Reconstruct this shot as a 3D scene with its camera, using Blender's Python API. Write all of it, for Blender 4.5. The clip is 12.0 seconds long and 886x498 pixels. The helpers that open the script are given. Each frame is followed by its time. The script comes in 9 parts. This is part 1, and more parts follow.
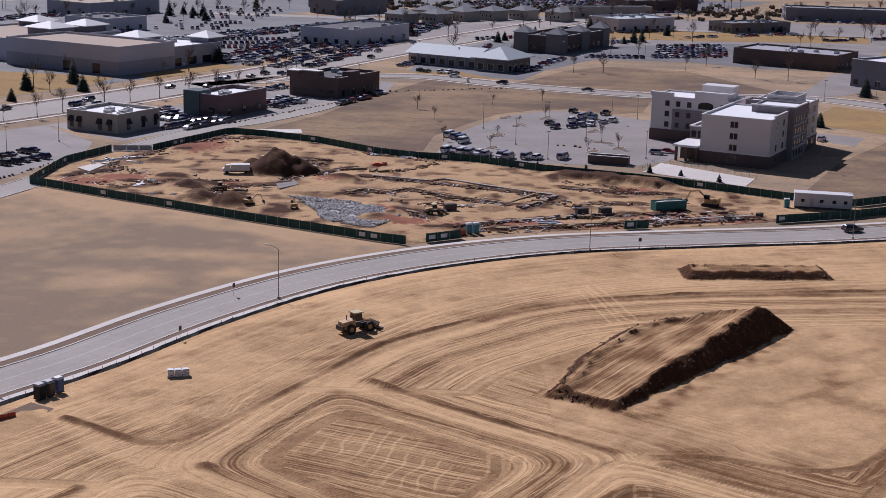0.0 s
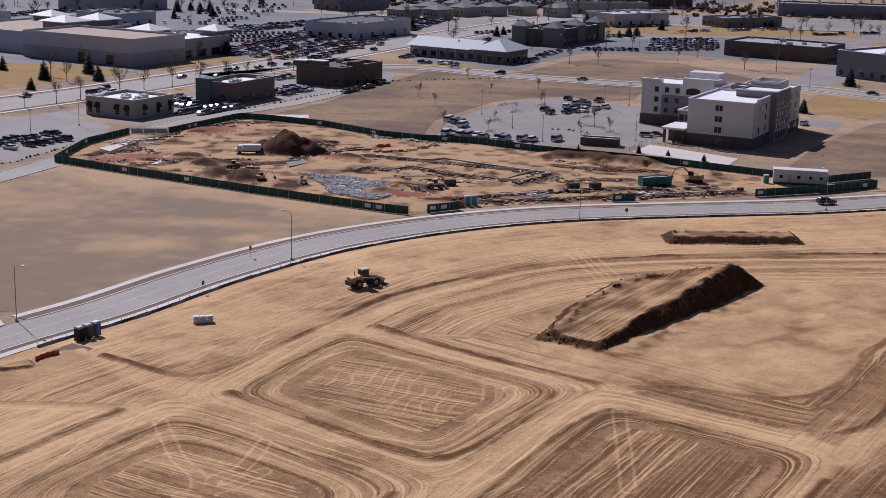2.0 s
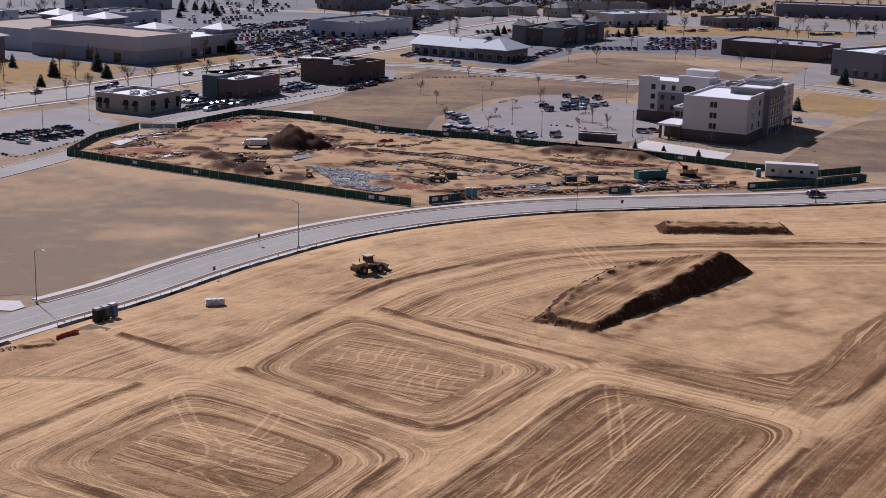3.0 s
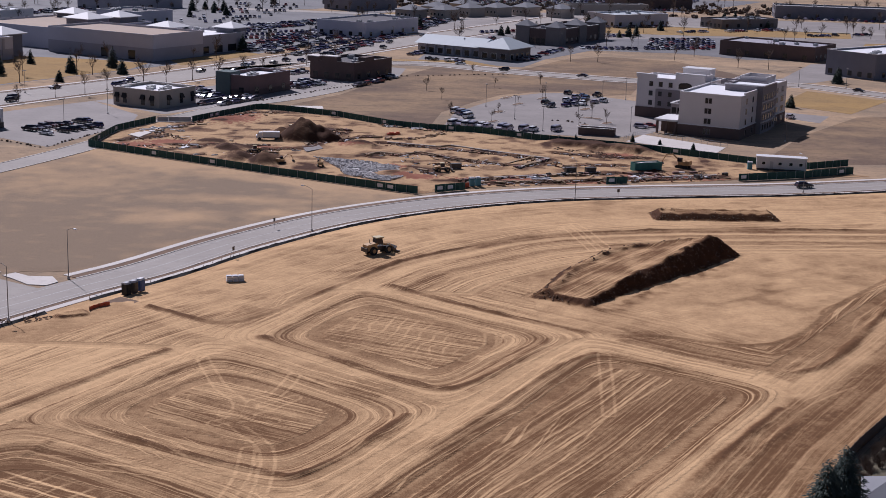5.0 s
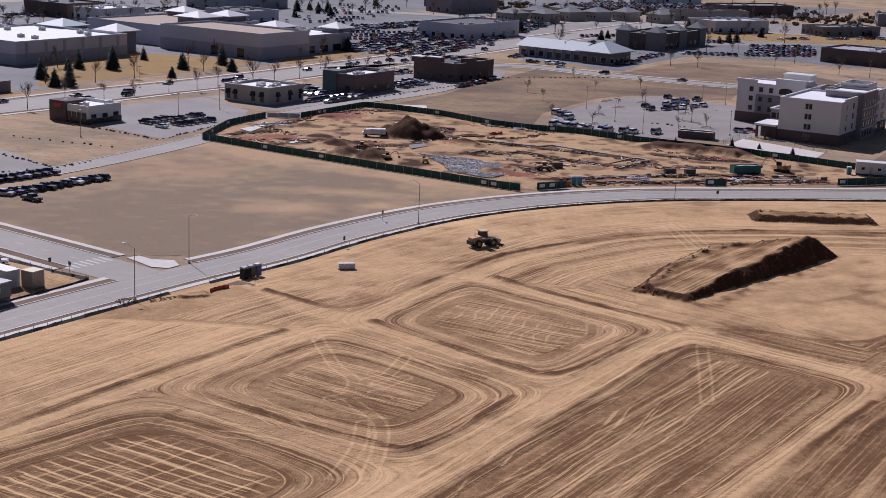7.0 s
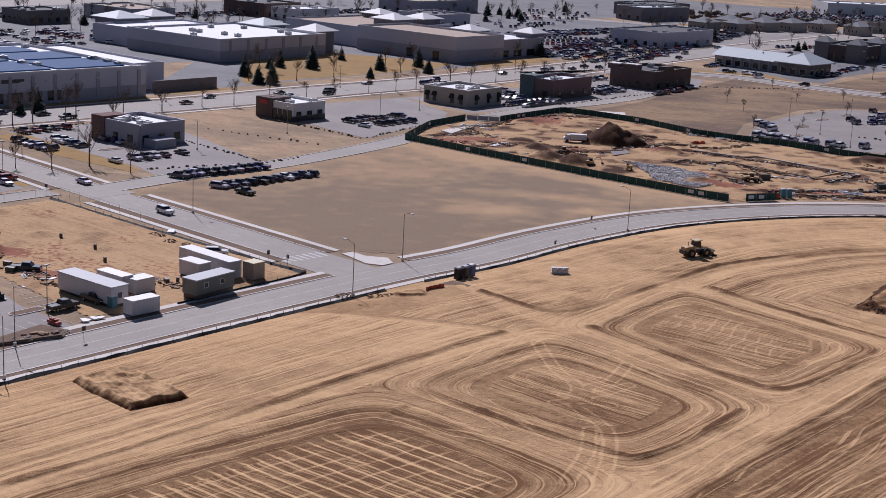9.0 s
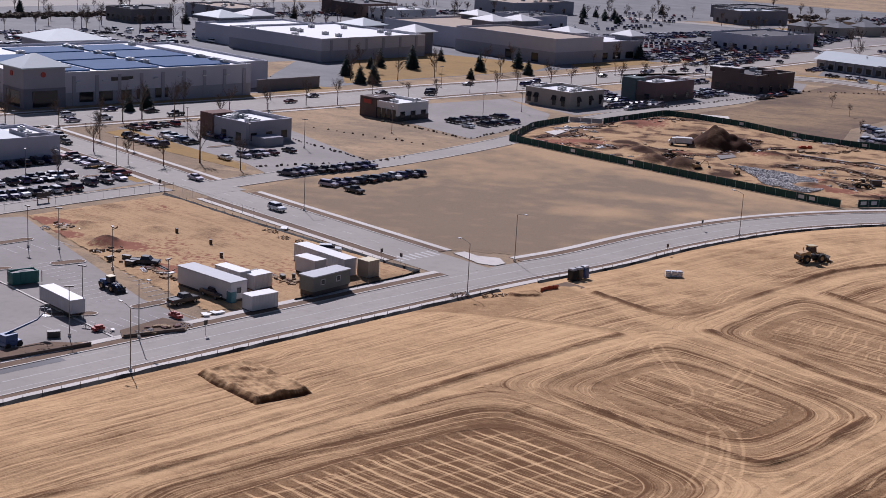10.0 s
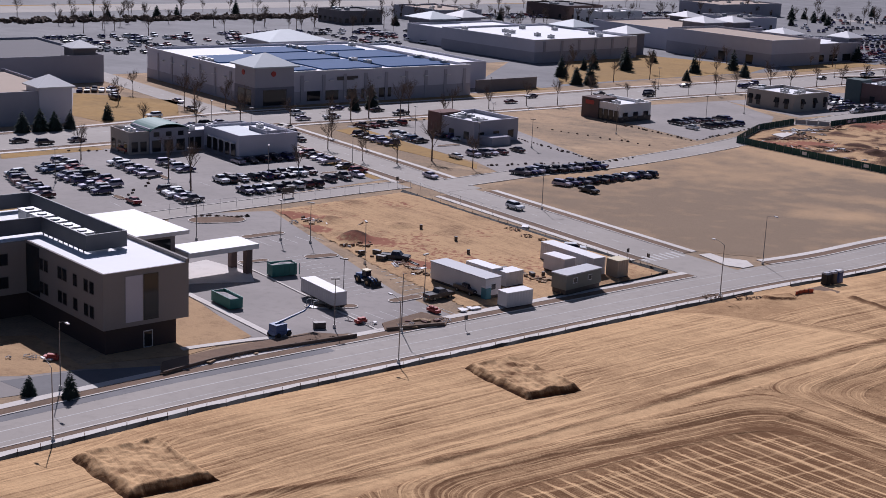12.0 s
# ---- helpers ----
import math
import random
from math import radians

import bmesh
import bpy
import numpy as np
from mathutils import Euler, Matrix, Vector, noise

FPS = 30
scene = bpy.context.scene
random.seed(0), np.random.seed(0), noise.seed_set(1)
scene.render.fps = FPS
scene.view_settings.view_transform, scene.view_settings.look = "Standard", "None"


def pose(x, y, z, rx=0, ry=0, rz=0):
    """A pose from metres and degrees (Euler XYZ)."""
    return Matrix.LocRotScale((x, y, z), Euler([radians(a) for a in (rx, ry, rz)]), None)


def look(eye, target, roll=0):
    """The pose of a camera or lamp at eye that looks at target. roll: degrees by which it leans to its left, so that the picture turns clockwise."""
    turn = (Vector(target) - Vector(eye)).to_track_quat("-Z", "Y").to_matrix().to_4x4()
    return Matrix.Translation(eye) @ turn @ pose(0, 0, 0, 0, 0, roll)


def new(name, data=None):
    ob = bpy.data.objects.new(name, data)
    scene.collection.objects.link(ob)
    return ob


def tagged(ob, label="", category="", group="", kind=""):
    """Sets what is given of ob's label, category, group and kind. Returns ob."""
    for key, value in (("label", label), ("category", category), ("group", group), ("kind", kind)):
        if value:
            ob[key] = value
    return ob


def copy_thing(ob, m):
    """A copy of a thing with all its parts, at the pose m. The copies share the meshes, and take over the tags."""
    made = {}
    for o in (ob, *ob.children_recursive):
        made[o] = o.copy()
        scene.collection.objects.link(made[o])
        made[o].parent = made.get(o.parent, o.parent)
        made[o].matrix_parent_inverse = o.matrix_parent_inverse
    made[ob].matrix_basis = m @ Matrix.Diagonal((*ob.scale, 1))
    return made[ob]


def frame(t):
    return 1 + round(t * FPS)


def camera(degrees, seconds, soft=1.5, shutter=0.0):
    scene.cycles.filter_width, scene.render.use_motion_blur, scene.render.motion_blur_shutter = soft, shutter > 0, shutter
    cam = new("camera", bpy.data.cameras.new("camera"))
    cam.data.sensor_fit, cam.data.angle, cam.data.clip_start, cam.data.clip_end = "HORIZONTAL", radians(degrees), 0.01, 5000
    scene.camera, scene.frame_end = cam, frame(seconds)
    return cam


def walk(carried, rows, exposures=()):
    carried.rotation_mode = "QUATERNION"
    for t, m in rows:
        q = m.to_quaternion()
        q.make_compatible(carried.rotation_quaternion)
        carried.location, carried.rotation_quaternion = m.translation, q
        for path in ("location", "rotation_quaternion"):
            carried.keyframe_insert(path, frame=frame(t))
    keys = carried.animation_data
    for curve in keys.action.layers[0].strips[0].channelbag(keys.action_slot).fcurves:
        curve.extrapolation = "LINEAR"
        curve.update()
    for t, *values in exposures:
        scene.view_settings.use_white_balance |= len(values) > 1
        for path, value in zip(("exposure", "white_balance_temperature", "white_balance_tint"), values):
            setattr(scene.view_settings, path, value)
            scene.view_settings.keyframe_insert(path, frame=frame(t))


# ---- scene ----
cam = camera(33.9, 12.0, soft=0.8)
PATH = [
    (0, (0.371, 2.273, 72.315), (0.386, 4.217, 71.846), 1.5),
    (0.5, (0.6, -3.664, 71.528), (0.612, -1.719, 71.06), 1.5),
    (1, (0.333, -9.794, 70.832), (0.347, -7.85, 70.364), 1.5),
    (1.5, (0.411, -15.758, 70.5), (0.425, -13.813, 70.032), 1.5),
    (2, (0.677, -21.919, 70.663), (0.69, -19.975, 70.196), 1.4),
    (2.5, (0.525, -27.65, 70.564), (0.538, -25.706, 70.098), 1.5),
    (3, (0.517, -33.355, 70.782), (0.529, -31.41, 70.316), 1.5),
    (5, (0.192, -51.696, 70.985), (0.199, -49.751, 70.522), 1.7),
    (5.5, (-0.224, -55.406, 70.971), (-0.219, -53.46, 70.509), 1.8),
    (6, (-0.537, -58.22, 70.951), (-0.558, -56.274, 70.49), 1.9),
    (6.5, (-1.242, -60.589, 71.09), (-1.312, -58.644, 70.628), 2.0),
    (7, (-2.23, -62.216, 71.09), (-2.348, -60.274, 70.628), 2.2),
    (9, (-11.573, -61.832, 69.737), (-11.918, -59.917, 69.274), 2.9),
    (9.5, (-14.53, -62.136, 69.386), (-14.928, -60.232, 68.921), 3.1),
    (10, (-17.343, -62.993, 69.049), (-17.799, -61.102, 68.583), 3.1),
    (10.5, (-20.122, -64.149, 68.831), (-20.644, -62.276, 68.362), 3.0),
    (11, (-23.254, -64.936, 68.376), (-23.837, -63.082, 67.907), 2.9),
    (11.5, (-26.371, -66.089, 67.922), (-27.008, -64.252, 67.451), 2.6),
    (12, (-29.837, -66.943, 67.469), (-30.526, -65.126, 66.996), 2.5),
]
walk(cam, [(t, look(eye, target, roll)) for t, eye, target, roll in PATH], [(0, -0.18, 5740, 22), (12, -0.18, 5740, 22)])

# ---- world, sun, exposure ----
SUN_EL, SUN_DIR = 42.0, (-0.52, 0.854)
world = bpy.data.worlds.new("sky")
scene.world = world
world.use_nodes = True
wn = world.node_tree.nodes
sky = wn.new("ShaderNodeTexSky")
sky.sky_type = "NISHITA"
sky.sun_disc = False
sky.sun_elevation = radians(SUN_EL)
sky.sun_rotation = math.atan2(SUN_DIR[0], SUN_DIR[1])
sky.air_density, sky.dust_density, sky.ozone_density = 1.0, 1.0, 1.5
world.node_tree.links.new(sky.outputs[0], wn["Background"].inputs[0])
wn["Background"].inputs[1].default_value = 0.038
sun = new("sun", bpy.data.lights.new("sun", "SUN"))
sun.data.energy, sun.data.angle, sun.data.color = 4.75, radians(0.53), (1.0, 0.95, 0.88)
sun_h = math.cos(radians(SUN_EL))
sun.matrix_basis = look((SUN_DIR[0] * sun_h * 500, SUN_DIR[1] * sun_h * 500, math.sin(radians(SUN_EL)) * 500), (0, 0, 0))

# ---- materials ----


def nodes_of(name):
    m = bpy.data.materials.new(name)
    m.use_nodes = True
    nt = m.node_tree
    return m, nt, nt.nodes, nt.links, nt.nodes["Principled BSDF"]


def noise_node(nt, scale, detail=4.0, coord=None, rough=0.55):
    n = nt.nodes.new("ShaderNodeTexNoise")
    n.inputs["Scale"].default_value = scale
    n.inputs["Detail"].default_value = detail
    n.inputs["Roughness"].default_value = rough
    if coord is not None:
        nt.links.new(coord, n.inputs["Vector"])
    return n


def math_node(nt, op, a, b=None, c=None, clamp=False):
    n = nt.nodes.new("ShaderNodeMath")
    n.operation = op
    n.use_clamp = clamp
    for i, v in enumerate((a, b, c)):
        if v is None:
            continue
        if isinstance(v, (int, float)):
            n.inputs[i].default_value = v
        else:
            nt.links.new(v, n.inputs[i])
    return n.outputs[0]


def mix_node(nt, fac, a, b):
    n = nt.nodes.new("ShaderNodeMix")
    n.data_type = "RGBA"
    for key, v in ((0, fac), (6, a), (7, b)):
        if isinstance(v, (int, float)):
            n.inputs[key].default_value = v
        elif isinstance(v, tuple):
            n.inputs[key].default_value = (*v, 1) if len(v) == 3 else v
        else:
            nt.links.new(v, n.inputs[key])
    return n.outputs[2]


def span_node(nt, v, lo, hi):
    n = nt.nodes.new("ShaderNodeMapRange")
    n.inputs[1].default_value, n.inputs[2].default_value = lo, hi
    nt.links.new(v, n.inputs[0])
    return n.outputs[0]


def bump_node(nt, height, strength, distance):
    n = nt.nodes.new("ShaderNodeBump")
    n.inputs["Strength"].default_value = strength
    n.inputs["Distance"].default_value = distance
    nt.links.new(height, n.inputs["Height"])
    return n.outputs[0]


def surface(name, a, b, big=0.3, fine=4.0, rough=0.85, metal=0.0, bump=0.02, spread=0.25, coat=0.0):
    """A surface of two tones, mottled at two scales, with fine relief; each object drifts a little in tone."""
    m, nt, nodes, links, bsdf = nodes_of(name)
    co = nodes.new("ShaderNodeTexCoord").outputs["Object"]
    n1, n2 = noise_node(nt, big, 3, co), noise_node(nt, fine, 4, co)
    f = math_node(nt, "ADD", math_node(nt, "MULTIPLY", n1.outputs[0], 0.65), math_node(nt, "MULTIPLY", n2.outputs[0], 0.35))
    f = span_node(nt, f, 0.5 - spread, 0.5 + spread)
    links.new(mix_node(nt, f, a, b), bsdf.inputs["Base Color"])
    bsdf.inputs["Roughness"].default_value = rough
    bsdf.inputs["Metallic"].default_value = metal
    bsdf.inputs["Coat Weight"].default_value = coat
    bsdf.inputs["Coat Roughness"].default_value = 0.25
    if bump:
        links.new(bump_node(nt, n2.outputs[0], 0.5, bump), bsdf.inputs["Normal"])
    return m


def soil_material(name, dry, moist, line_gain=1.0, grain=1.0):
    """Graded soil: dry and damp tones, painted shade on heap flanks, and long tread lines along the stored line
    coordinate.
    """
    m, nt, nodes, links, bsdf = nodes_of(name)
    co = nodes.new("ShaderNodeTexCoord").outputs["Object"]

    def stored(key):
        n = nodes.new("ShaderNodeAttribute")
        n.attribute_name = key
        return n.outputs["Fac"]

    def mul(a, b):
        return math_node(nt, "MULTIPLY", a, b)

    def add(a, b, clamp=False):
        return math_node(nt, "ADD", a, b, clamp=clamp)

    def sub(a, b):
        return math_node(nt, "SUBTRACT", a, b)

    def off(a):
        return sub(a, 0.5)

    u, wet_dark, rut = stored("line_u"), stored("moist"), stored("rut")
    hatch, hatch_on, cross = stored("hatch_u"), stored("hatch_on"), stored("cross_u")
    n0, n1, n2, n3 = (noise_node(nt, s, 5, co).outputs[0] for s in (0.03, 0.12, 0.9, 4.0))
    run, sway = noise_node(nt, 0.018, 0, co).outputs[0], noise_node(nt, 0.07, 1, co).outputs[0]

    def streaks(coord, freq, wander, along, detail):
        """Uneven lines along one stored coordinate, changing slowly along their run."""
        comb = nodes.new("ShaderNodeCombineXYZ")
        links.new(add(mul(coord, freq), mul(sway, wander)), comb.inputs[0])
        links.new(mul(run, along), comb.inputs[1])
        return noise_node(nt, 1.0, detail, comb.outputs[0], 0.6).outputs[0]

    patchy = span_node(nt, n1, 0.36, 0.6)
    patchy_b = span_node(nt, n1, 0.62, 0.42)
    skew = add(u, mul(run, 26.0))
    broad, fine = streaks(u, 0.55, 0.3, 2.2, 3.0), streaks(u, 2.2, 0.8, 3.0, 2.5)
    thin = streaks(skew, 1.9, 2.0, 3.0, 1.0)
    treads = mul(span_node(nt, fine, 0.54, 0.62), patchy)
    crossing = mul(span_node(nt, thin, 0.60, 0.66), patchy_b)
    ruts = span_node(nt, fine, 0.46, 0.34)
    swing = math_node(nt, "SINE", add(mul(hatch, 2 * math.pi / 2.3), mul(sway, 2.2)))
    scratch = mul(mul(span_node(nt, swing, 0.72, 0.93), span_node(nt, n2, 0.25, 0.42)), hatch_on)
    swing2 = math_node(nt, "SINE", add(mul(cross, 2 * math.pi / 3.4), mul(sway, 3.0)))
    scratch = add(scratch, mul(mul(mul(span_node(nt, swing2, 0.84, 0.97), patchy), 0.6), hatch_on))
    tone = add(wet_dark, mul(off(n1), 0.6))
    tone = add(tone, mul(off(n0), 0.6))
    tone = add(tone, mul(mul(off(broad), 1.35 * line_gain), rut))
    tone = add(tone, mul(mul(ruts, 0.5 * line_gain), rut))
    tone = sub(tone, mul(mul(add(treads, mul(crossing, 0.8)), 0.52 * line_gain), rut))
    trail = math_node(nt, "ABSOLUTE", sub(add(stored("trail"), mul(off(n2), 0.4)), 0.95))
    tone = sub(tone, mul(mul(span_node(nt, trail, 0.34, 0.14), span_node(nt, n2, 0.3, 0.55)), 0.36))
    tone = sub(tone, mul(scratch, 0.55))
    tone = add(tone, mul(off(n2), 0.4 * grain))
    tone = add(tone, mul(off(n3), 0.55 * grain), True)
    base = mix_node(nt, tone, dry, moist)
    worn = add(mul(mul(add(treads, mul(crossing, 0.7)), rut), 0.42 * line_gain), mul(scratch, 0.4), True)
    base = mix_node(nt, worn, base, tuple(min(v * 1.2, 0.75) for v in dry))
    clay = add(stored("clay"), mul(off(n2), 1.4))
    base = mix_node(nt, mul(span_node(nt, clay, 0.36, 0.56), 0.9), base, (0.27, 0.10, 0.065))
    # darkest tone: dug soil, and the shade painted on steep heap flanks
    dug = add(wet_dark, mul(off(n2), 0.5))
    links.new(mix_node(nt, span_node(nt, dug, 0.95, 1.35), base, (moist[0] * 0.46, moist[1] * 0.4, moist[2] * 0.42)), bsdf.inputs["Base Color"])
    bsdf.inputs["Roughness"].default_value = 0.95
    bsdf.inputs["Specular IOR Level"].default_value = 0.12
    h = add(mul(mul(add(fine, mul(thin, 0.5)), 1.5 * line_gain), rut), add(mul(n2, 0.9), mul(n3, 0.35)))
    links.new(bump_node(nt, h, 0.9, 0.12), bsdf.inputs["Normal"])
    return m


def field_material(name, tones, bump=0.12):
    m, nt, nodes, links, bsdf = nodes_of(name)
    co = nodes.new("ShaderNodeTexCoord").outputs["Object"]
    turn = nodes.new("ShaderNodeMapping")
    turn.inputs["Rotation"].default_value = (0, 0, radians(25))
    turn.inputs["Scale"].default_value = (0.8, 1.25, 1.0)
    links.new(co, turn.inputs["Vector"])
    drift = turn.outputs[0]
    n0, n1, n2 = noise_node(nt, 0.02, 5, drift, 0.6), noise_node(nt, 0.07, 7, drift, 0.7), noise_node(nt, 2.5, 4, co)
    n4, n5 = noise_node(nt, 0.045, 6, drift, 0.7), noise_node(nt, 0.4, 6, co, 0.75)
    c = mix_node(nt, span_node(nt, n0.outputs[0], 0.42, 0.58), tones[0], tones[1])
    c = mix_node(nt, math_node(nt, "MULTIPLY", span_node(nt, n1.outputs[0], 0.48, 0.66), 0.8), c, tones[2])
    c = mix_node(nt, math_node(nt, "MULTIPLY", span_node(nt, n4.outputs[0], 0.54, 0.7), 0.85), c, tones[3])
    c = mix_node(nt, math_node(nt, "MULTIPLY", span_node(nt, n2.outputs[0], 0.42, 0.75), 0.4), c, tones[3])
    c = mix_node(nt, math_node(nt, "MULTIPLY", span_node(nt, n5.outputs[0], 0.5, 0.72), 0.6), c, tuple(v * 0.72 for v in tones[2]))
    links.new(c, bsdf.inputs["Base Color"])
    bsdf.inputs["Roughness"].default_value = 0.97
    bsdf.inputs["Specular IOR Level"].default_value = 0.1
    links.new(bump_node(nt, n2.outputs[0], 0.6, bump), bsdf.inputs["Normal"])
    return m


def meadow_material():
    """Mown dry grass: olive-grey where it stands, tan where it is trampled, pinkish where soil shows."""
    m, nt, nodes, links, bsdf = nodes_of("dry_meadow")
    co = nodes.new("ShaderNodeTexCoord").outputs["Object"]
    worn, bare = nodes.new("ShaderNodeAttribute"), nodes.new("ShaderNodeAttribute")
    worn.attribute_name, bare.attribute_name = "worn", "bare"
    n1, n2, n3 = noise_node(nt, 0.16, 6, co, 0.7), noise_node(nt, 0.9, 6, co, 0.75), noise_node(nt, 4.0, 4, co)
    f = math_node(nt, "ADD", worn.outputs["Fac"], math_node(nt, "MULTIPLY", math_node(nt, "SUBTRACT", n1.outputs[0], 0.5), 0.9))
    c = mix_node(nt, span_node(nt, f, 0.05, 0.9), (0.25, 0.184, 0.13), (0.47, 0.315, 0.187))
    b = math_node(nt, "MULTIPLY", span_node(nt, math_node(nt, "ADD", bare.outputs["Fac"], math_node(nt, "MULTIPLY", math_node(nt, "SUBTRACT", n2.outputs[0], 0.5), 1.4)), 0.4, 0.9), 0.6)
    c = mix_node(nt, b, c, (0.50, 0.345, 0.225))
    c = mix_node(nt, math_node(nt, "MULTIPLY", span_node(nt, n2.outputs[0], 0.52, 0.75), 0.45), c, (0.185, 0.14, 0.095))
    c = mix_node(nt, math_node(nt, "MULTIPLY", span_node(nt, n3.outputs[0], 0.5, 0.75), 0.3), c, (0.42, 0.30, 0.19))
    links.new(c, bsdf.inputs["Base Color"])
    bsdf.inputs["Roughness"].default_value = 0.97
    bsdf.inputs["Specular IOR Level"].default_value = 0.1
    links.new(bump_node(nt, n3.outputs[0], 0.6, 0.12), bsdf.inputs["Normal"])
    return m


def paving_material(name, a, b, crack=0.0):
    m, nt, nodes, links, bsdf = nodes_of(name)
    co = nodes.new("ShaderNodeTexCoord").outputs["Object"]
    n0, n1, n2 = noise_node(nt, 0.05, 4, co), noise_node(nt, 0.5, 5, co, 0.65), noise_node(nt, 9.0, 2, co)
    c = mix_node(nt, span_node(nt, n0.outputs[0], 0.35, 0.65), a, b)
    dark = tuple(v * 0.8 for v in a)
    c = mix_node(nt, math_node(nt, "MULTIPLY", span_node(nt, n1.outputs[0], 0.5, 0.75), 0.6), c, dark)
    links.new(c, bsdf.inputs["Base Color"])
    bsdf.inputs["Roughness"].default_value = 0.85
    links.new(bump_node(nt, n2.outputs[0], 0.3, 0.01), bsdf.inputs["Normal"])
    return m


def glass_material(name, tint, rough=0.08):
    m, nt, nodes, links, bsdf = nodes_of(name)
    bsdf.inputs["Base Color"].default_value = (*tint, 1)
    bsdf.inputs["Roughness"].default_value = rough
    bsdf.inputs["Specular IOR Level"].default_value = 0.45
    return m


M = {}
M["soil"] = soil_material("graded_soil", (0.63, 0.405, 0.215), (0.160, 0.080, 0.036), 0.86, 1.35)
M["site_soil"] = soil_material("site_soil", (0.51, 0.33, 0.18), (0.145, 0.078, 0.045), 0.4, 2.2)
M["ground"] = field_material("dry_field", ((0.275, 0.204, 0.143), (0.42, 0.292, 0.188), (0.20, 0.16, 0.12), (0.54, 0.38, 0.24)))
M["dark_field"] = field_material("brown_field", ((0.16, 0.112, 0.085), (0.31, 0.212, 0.13), (0.13, 0.097, 0.078), (0.33, 0.225, 0.145)))
M["gold"] = field_material("golden_grass", ((0.38, 0.24, 0.10), (0.33, 0.215, 0.10), (0.27, 0.18, 0.09), (0.42, 0.28, 0.13)))
M["verge"] = field_material("bare_verge", ((0.19, 0.13, 0.095), (0.22, 0.15, 0.11), (0.15, 0.11, 0.085), (0.26, 0.19, 0.14)))
M["road"] = paving_material("worn_road", (0.30, 0.265, 0.238), (0.345, 0.306, 0.275))
M["lot"] = paving_material("worn_parking", (0.225, 0.198, 0.186), (0.285, 0.251, 0.236))
M["far_lot"] = paving_material("dark_asphalt", (0.125, 0.12, 0.128), (0.18, 0.172, 0.18))
M["meadow"] = meadow_material()
M["bare_soil"] = field_material("bare_soil", ((0.40, 0.265, 0.155), (0.46, 0.305, 0.175), (0.24, 0.15, 0.09), (0.5, 0.34, 0.2)))
M["clinic_wall"] = surface("warm_grey_panels", (0.27, 0.247, 0.24), (0.24, 0.22, 0.213), 0.2, 3, 0.9, 0, 0.01)
M["concrete"] = paving_material("pale_concrete", (0.56, 0.51, 0.47), (0.64, 0.59, 0.55))
M["line"] = surface("road_paint", (0.50, 0.48, 0.46), (0.40, 0.38, 0.37), 0.5, 6, 0.7)
M["gravel"] = surface("grey_gravel", (0.27, 0.245, 0.24), (0.2, 0.18, 0.175), 0.4, 3, 0.95, bump=0.1)
M["purple_brick"] = surface("plum_brick", (0.20, 0.125, 0.122), (0.155, 0.103, 0.104), 0.3, 5, 0.92, 0, 0.01)
M["rubble"] = surface("pale_rubble", (0.53, 0.505, 0.50), (0.36, 0.335, 0.33), 0.5, 2, 0.95, bump=0.1)
M["dark_soil"] = surface("clod_soil", (0.20, 0.125, 0.08), (0.12, 0.075, 0.05), 0.3, 1.6, 0.97, bump=0.3)
M["red_soil"] = surface("red_soil", (0.33, 0.16, 0.10), (0.26, 0.14, 0.095), 0.3, 1.6, 0.97, bump=0.1)
M["silt"] = surface("black_fabric", (0.012, 0.011, 0.012), (0.025, 0.022, 0.022), 1, 8, 0.8)
M["screen"] = surface("green_screen", (0.012, 0.05, 0.043), (0.018, 0.07, 0.06), 0.6, 5, 0.75)
M["steel"] = surface("galvanised", (0.36, 0.36, 0.37), (0.43, 0.43, 0.44), 2, 20, 0.55, 0.35, 0)
M["dark_steel"] = surface("dark_steel", (0.06, 0.055, 0.055), (0.09, 0.08, 0.08), 2, 20, 0.5, 0.5, 0)
# white sheet for hut and container walls, darkened for their shade
M["box_white"] = surface("shaded_white_sheet", (0.60, 0.59, 0.61), (0.50, 0.49, 0.51), 0.5, 6, 0.6, 0, 0.005)
# brown brick darkened: the shade on the clinic's ground floor is in the colour
M["dark_brick"] = surface("dark_brick", (0.06, 0.042, 0.042), (0.045, 0.033, 0.034), 0.3, 5, 0.92, 0, 0.01)
M["wood"] = surface("raw_timber", (0.36, 0.24, 0.14), (0.28, 0.18, 0.1), 1, 8, 0.85)
M["white_metal"] = surface("white_sheet", (0.71, 0.695, 0.705), (0.62, 0.605, 0.615), 0.5, 6, 0.55, 0, 0.005)
M["grey_metal"] = surface("grey_siding", (0.42, 0.42, 0.45), (0.36, 0.36, 0.39), 0.5, 6, 0.6, 0, 0.005)
M["screen_grey"] = surface("dark_louvres", (0.105, 0.11, 0.13), (0.085, 0.09, 0.105), 0.5, 6, 0.6, 0, 0.005)
M["tan_metal"] = surface("tan_siding", (0.46, 0.36, 0.27), (0.38, 0.29, 0.22), 0.5, 6, 0.7, 0, 0.005)
M["olive_metal"] = surface("grey_green_siding", (0.20, 0.20, 0.18), (0.16, 0.16, 0.145), 0.5, 6, 0.7, 0, 0.005)
M["membrane"] = surface("white_membrane", (0.82, 0.815, 0.835), (0.75, 0.745, 0.765), 0.06, 0.7, 0.75, 0, 0.01)
M["tan_roof"] = surface("ballast_roof", (0.44, 0.34, 0.27), (0.38, 0.295, 0.235), 0.06, 0.9, 0.9, 0, 0.03)
